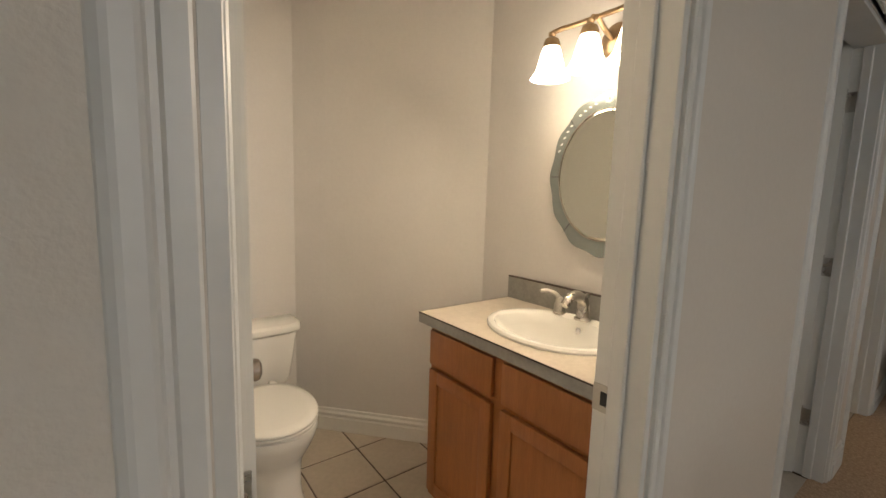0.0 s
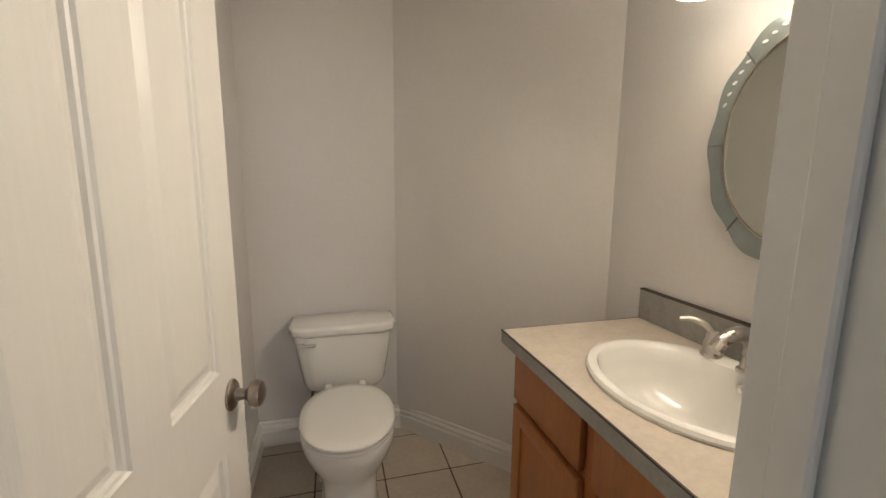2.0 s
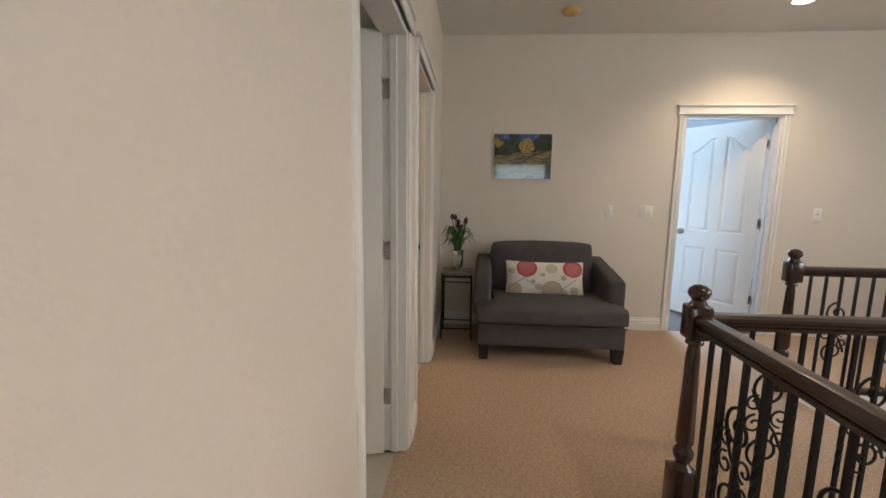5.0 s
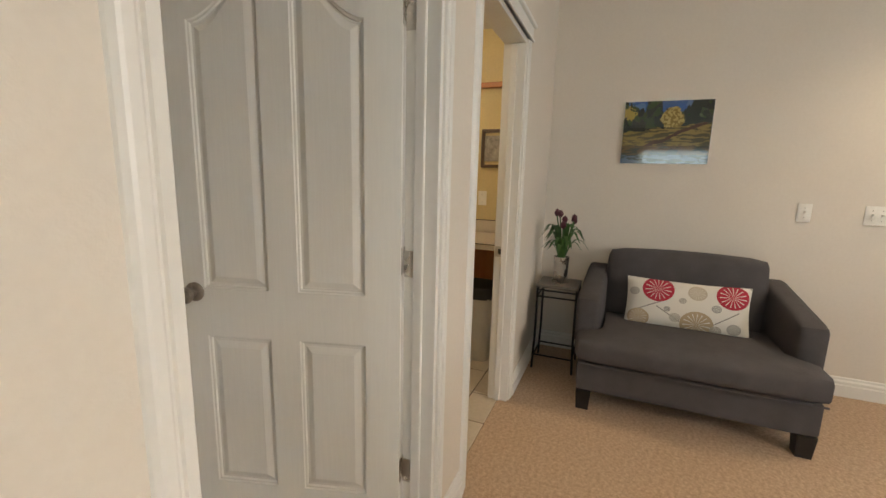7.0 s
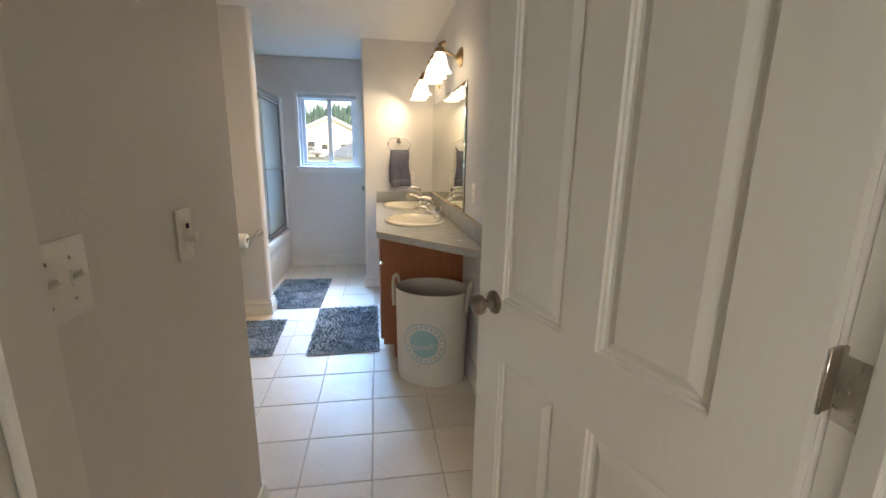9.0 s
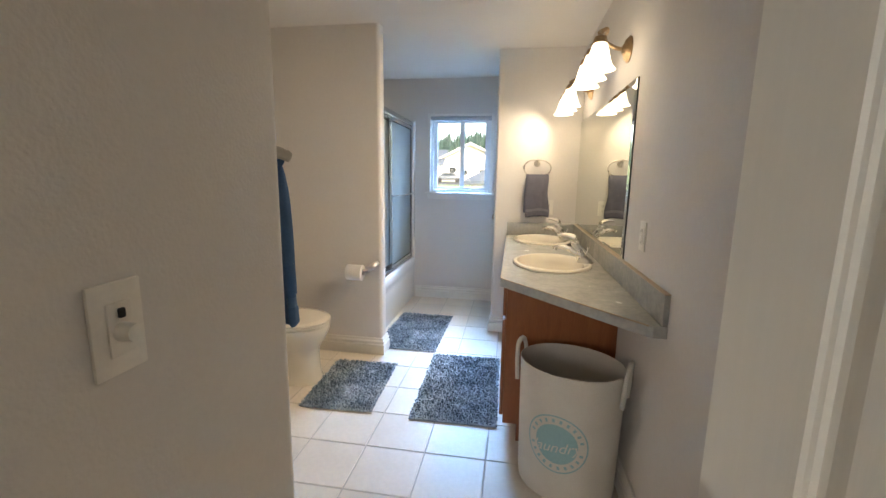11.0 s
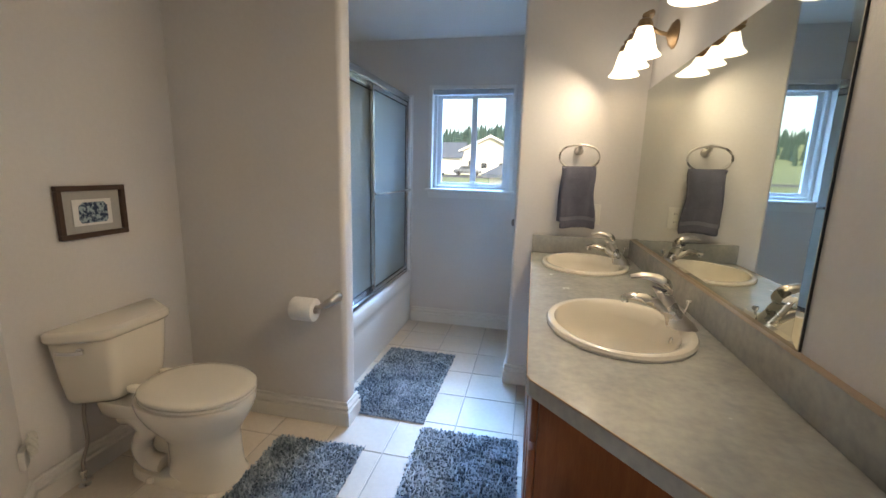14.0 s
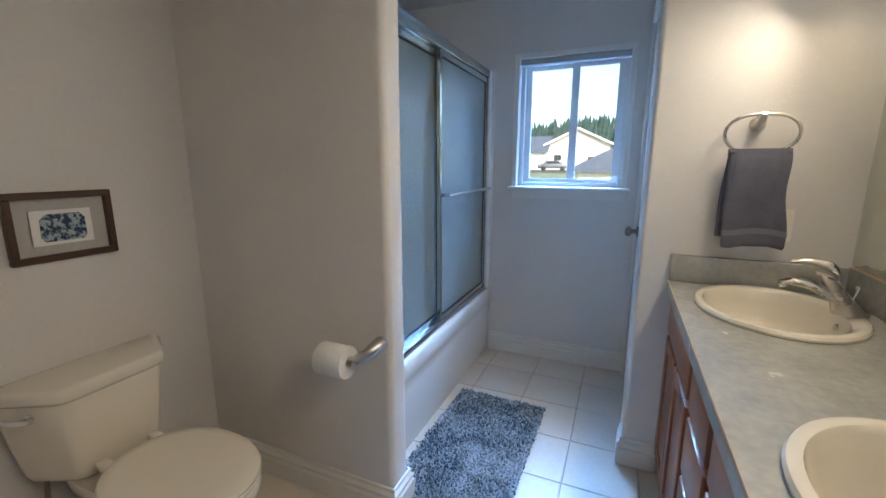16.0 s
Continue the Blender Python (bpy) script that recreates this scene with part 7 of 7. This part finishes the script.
def gable_house(m, w, d, wall_h, ridge_h, along_x, siding, label, wins, hip=0.0):
    """A house; local -y looks at us."""
    t = thing("house", m, label, "house", "neighbouring houses")
    bm = box((-w / 2, -d / 2, -3), (w / 2, d / 2, wall_h))
    if along_x and not hip:
        for x in (-w / 2, w / 2):
            bm.faces.new([bm.verts.new(p) for p in ((x, -d / 2, wall_h), (x, d / 2, wall_h), (x, 0, ridge_h))])
    elif not hip:
        for y in (-d / 2, d / 2):
            bm.faces.new([bm.verts.new(p) for p in ((-w / 2, y, wall_h), (w / 2, y, wall_h), (0, y, ridge_h))])
    part("wall", bm, siding, t, smooth=False)
    o = 0.5
    if hip:
        a_, b_ = w / 2 + o, d / 2 + o
        part("roof", rings([[(-a_, -b_, wall_h - 0.2), (a_, -b_, wall_h - 0.2), (a_, b_, wall_h - 0.2), (-a_, b_, wall_h - 0.2)], [(-a_, -b_, wall_h), (a_, -b_, wall_h), (a_, b_, wall_h), (-a_, b_, wall_h)],
                            [(-a_ + hip, -0.05, ridge_h), (a_ - hip, -0.05, ridge_h), (a_ - hip, 0.05, ridge_h), (-a_ + hip, 0.05, ridge_h)]]), ROOF, t, smooth=False)
    elif along_x:
        sl = (ridge_h - wall_h) / (d / 2)
        sec = [(-d / 2 - o, wall_h - sl * o), (0, ridge_h), (d / 2 + o, wall_h - sl * o), (d / 2 + o, wall_h - sl * o + 0.22), (0, ridge_h + 0.25), (-d / 2 - o, wall_h - sl * o + 0.22)]
        part("roof", rings([[(x, y, z) for y, z in sec] for x in (-w / 2 - o, w / 2 + o)]), ROOF, t, smooth=False)
    else:
        sl = (ridge_h - wall_h) / (w / 2)
        sec = [(-w / 2 - o, wall_h - sl * o), (0, ridge_h), (w / 2 + o, wall_h - sl * o), (w / 2 + o, wall_h - sl * o + 0.22), (0, ridge_h + 0.25), (-w / 2 - o, wall_h - sl * o + 0.22)]
        part("roof", rings([[(x, y, z) for x, z in sec] for y in (-d / 2 - o, d / 2 + o)]), ROOF, t, smooth=False)
        fs = [(-w / 2 - o - 0.05, wall_h - sl * o - 0.1), (0, ridge_h - 0.12), (w / 2 + o + 0.05, wall_h - sl * o - 0.1), (w / 2 + o + 0.05, wall_h - sl * o + 0.24), (0, ridge_h + 0.28), (-w / 2 - o - 0.05, wall_h - sl * o + 0.24)]
        part("fascia", rings([[(x, y, z) for x, z in fs] for y in (-d / 2 - o - 0.12, -d / 2 - o)]), SIDING, t, smooth=False)
    for x, z, a, b in wins:
        wp = part("window", box((x - a / 2 - 0.1, -d / 2 - 0.06, z - b / 2 - 0.1), (x + a / 2 + 0.1, -d / 2, z + b / 2 + 0.1)), SIDING, t, smooth=False)
        part("pane", box((x - a / 2, -d / 2 - 0.09, z - b / 2), (x + a / 2, -d / 2 - 0.061, z + b / 2)), DARKGLASS, wp, "dark glass pane", smooth=False)
    return t


def at(x, y):
    return land(x, y)


gable_house(pose(-4.4, 83, at(-2, 76) + 0.1), 10.0, 12, 4.1, 6.5, False, SIDING2, "cream house with a wide gable and grey roof", ((-3.2, 1.9, 1.2, 0.9), (2.3, 1.5, 1.3, 1.0), (-1.0, 1.5, 1.0, 0.9)))
gable_house(pose(-16.0, 80, at(-12, 76) + 0.1), 13.0, 9, 2.9, 5.4, True, SIDING, "white house with a long blue-grey roof", ((-3.0, 1.6, 1.4, 1.0),))
gable_house(pose(7.0, 34, at(5, 34) - 1.5), 13.0, 8, 4.3, 7.3, True, SIDING, "nearer house with a low grey hipped roof", ((-4.6, 3.3, 1.0, 0.8), (-2.6, 3.3, 1.0, 0.8)), 5.5)
gable_house(pose(-28, 92, at(-28, 92)), 12.0, 10, 3.0, 6.5, False, SIDING, "white house farther along the street", ((0, 1.6, 1.6, 1.0),))


def parked_car(m, label, mat_):
    t = thing("car", m, label, "car", "parked cars")
    sec = [(-2.3, 0.35), (-2.3, 0.85), (-2.1, 1.0), (-1.5, 1.05), (-1.0, 1.55), (0.9, 1.58), (1.7, 1.05), (2.25, 0.95), (2.35, 0.4)]
    part("body", rounded(rings([[(x, y, z) for x, z in sec] for y in (-0.85, 0.85)]), 0.08, 2), mat_, t)
    part("side_window", rings([[(x, y, z) for x, z in ((-0.95, 1.1), (-0.7, 1.45), (0.75, 1.47), (1.25, 1.1))] for y in (-0.87, -0.84)]), DARKGLASS, t, "dark side windows", smooth=False)
    for x in (-1.45, 1.45):
        for y in (-0.80, 0.80):
            part("wheel", moved(lathe([(0.0, -0.1), (0.34, -0.1), (0.36, -0.05), (0.36, 0.05), (0.34, 0.1), (0.0, 0.1)], 20), Matrix.Translation((x, y, 0.36)) @ Matrix.Rotation(radians(90), 4, "X")), TYRE, t, "black tyre")
    return t


parked_car(pose(-13.0, 70, at(-13, 70) + 0.05), "white car parked by the street", CARW)
parked_car(pose(-7.4, 71, at(-7.4, 71) + 0.05, 0, 0, 8), "dark car parked by the street", mat("car_grey", (0.12, 0.13, 0.14), 0.25, bump=0.0, coat=0.6))


def conifer(m, h, seed):
    t = thing("conifer_tree", m, "dark green conifer behind the houses", "tree", "conifers")
    r = random.Random(seed)
    part("trunk", lathe([(h * 0.018, -1.0), (h * 0.012, h * 0.5), (0.01, h)], 7), BARK, t)
    verts, faces = [], []
    for k in range(520):
        u = r.random() ** 0.8
        z = h * (0.08 + 0.92 * u)
        rad = h * 0.26 * (1 - u) ** 0.85 * r.uniform(0.35, 1.08)
        a = r.uniform(0, 6.283)
        s = h * 0.045 * r.uniform(0.6, 1.3)
        c = Vector((rad * math.cos(a), rad * math.sin(a), z - rad * 0.25))
        o_ = Vector((math.cos(a), math.sin(a), -0.35)) * s
        w_ = Vector((-math.sin(a), math.cos(a), 0)) * s * 0.6
        i = len(verts)
        verts += [c - o_, c + w_ * r.uniform(0.6, 1), c + o_ * 1.2, c - w_ * r.uniform(0.6, 1), c + Vector((0, 0, s * 0.5))]
        faces += [(i, i + 1, i + 4), (i + 1, i + 2, i + 4), (i + 2, i + 3, i + 4), (i + 3, i, i + 4)]
    me = bpy.data.meshes.new("crown")
    me.from_pydata([tuple(v) for v in verts], [], faces)
    me.materials.append(CONIFER_HAZED)
    o = new("crown", me)
    o.parent = t
    return t


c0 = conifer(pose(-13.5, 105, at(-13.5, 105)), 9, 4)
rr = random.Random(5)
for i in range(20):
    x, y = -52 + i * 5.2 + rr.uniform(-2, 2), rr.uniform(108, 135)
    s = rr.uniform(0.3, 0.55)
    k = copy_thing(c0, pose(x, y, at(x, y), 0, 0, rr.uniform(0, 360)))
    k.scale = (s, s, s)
fverts, ffaces = [], []
for i in range(2600):
    x, y = rr.uniform(-160, 160), rr.uniform(150, 330)
    h = rr.uniform(3.5, 8)
    z = at(x, y)
    k = len(fverts)
    w = h * 0.22
    for lv in range(3):
        b = len(fverts)
        zz, ww = z + h * 0.26 * lv, w * (1 - 0.28 * lv)
        a0 = rr.uniform(0, 1)
        fverts += [(x + ww * math.cos(a0 + j * 1.257), y + ww * math.sin(a0 + j * 1.257), zz + rr.uniform(-0.3, 0.3)) for j in range(5)] + [(x + rr.uniform(-0.2, 0.2), y, zz + h * 0.48)]
        ffaces += [(b + j, b + (j + 1) % 5, b + 5) for j in range(5)]
me = bpy.data.meshes.new("far_woods")
me.from_pydata(fverts, [], ffaces)
me.materials.append(CONIFER_HAZED)
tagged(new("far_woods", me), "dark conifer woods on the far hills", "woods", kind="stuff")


# ---- laid tiles and planks ----
tiled_floor("floor_bath", [(2.85, 1.04), (XV, 1.04), (XV, YW), (ALC_X, YW), (ALC_X, 3.34), (2.88, 2.10), (2.85, 2.08)], ALC_X, XV, 1.04, YW, 3.012, 2.803, 0.2965, 0.004, TILE, GROUT, lambda x, y: not (x < 2.85 and y < 2.1), "cream ceramic tile bathroom floor", ((2.88, 2.10), (0.676, 0.737)))
tiled_floor("floor_powder", [(PLX, 1.04), (2.75, 1.04), (2.75, 2.12), (2.05, 2.89), (PLX, 2.89)], PLX, 2.65, 1.04, PTY, 2.185, 2.507, 0.302, 0.007, TILE_P, GROUT_D, lambda x, y: True, "tan ceramic tile powder room floor", ((2.72, 2.15), (-0.741, -0.672)))
tiled_floor("floor_laundry", [(XV + 0.14, 1.04), (FARX, 1.04), (FARX, 3.0), (XV + 0.14, 3.0)], XV + 0.14, FARX, 1.04, 3.0, 5.054, 1.21, 0.302, 0.007, TILE_P, GROUT_D, lambda x, y: y < 2.4, "tan ceramic tile laundry floor")
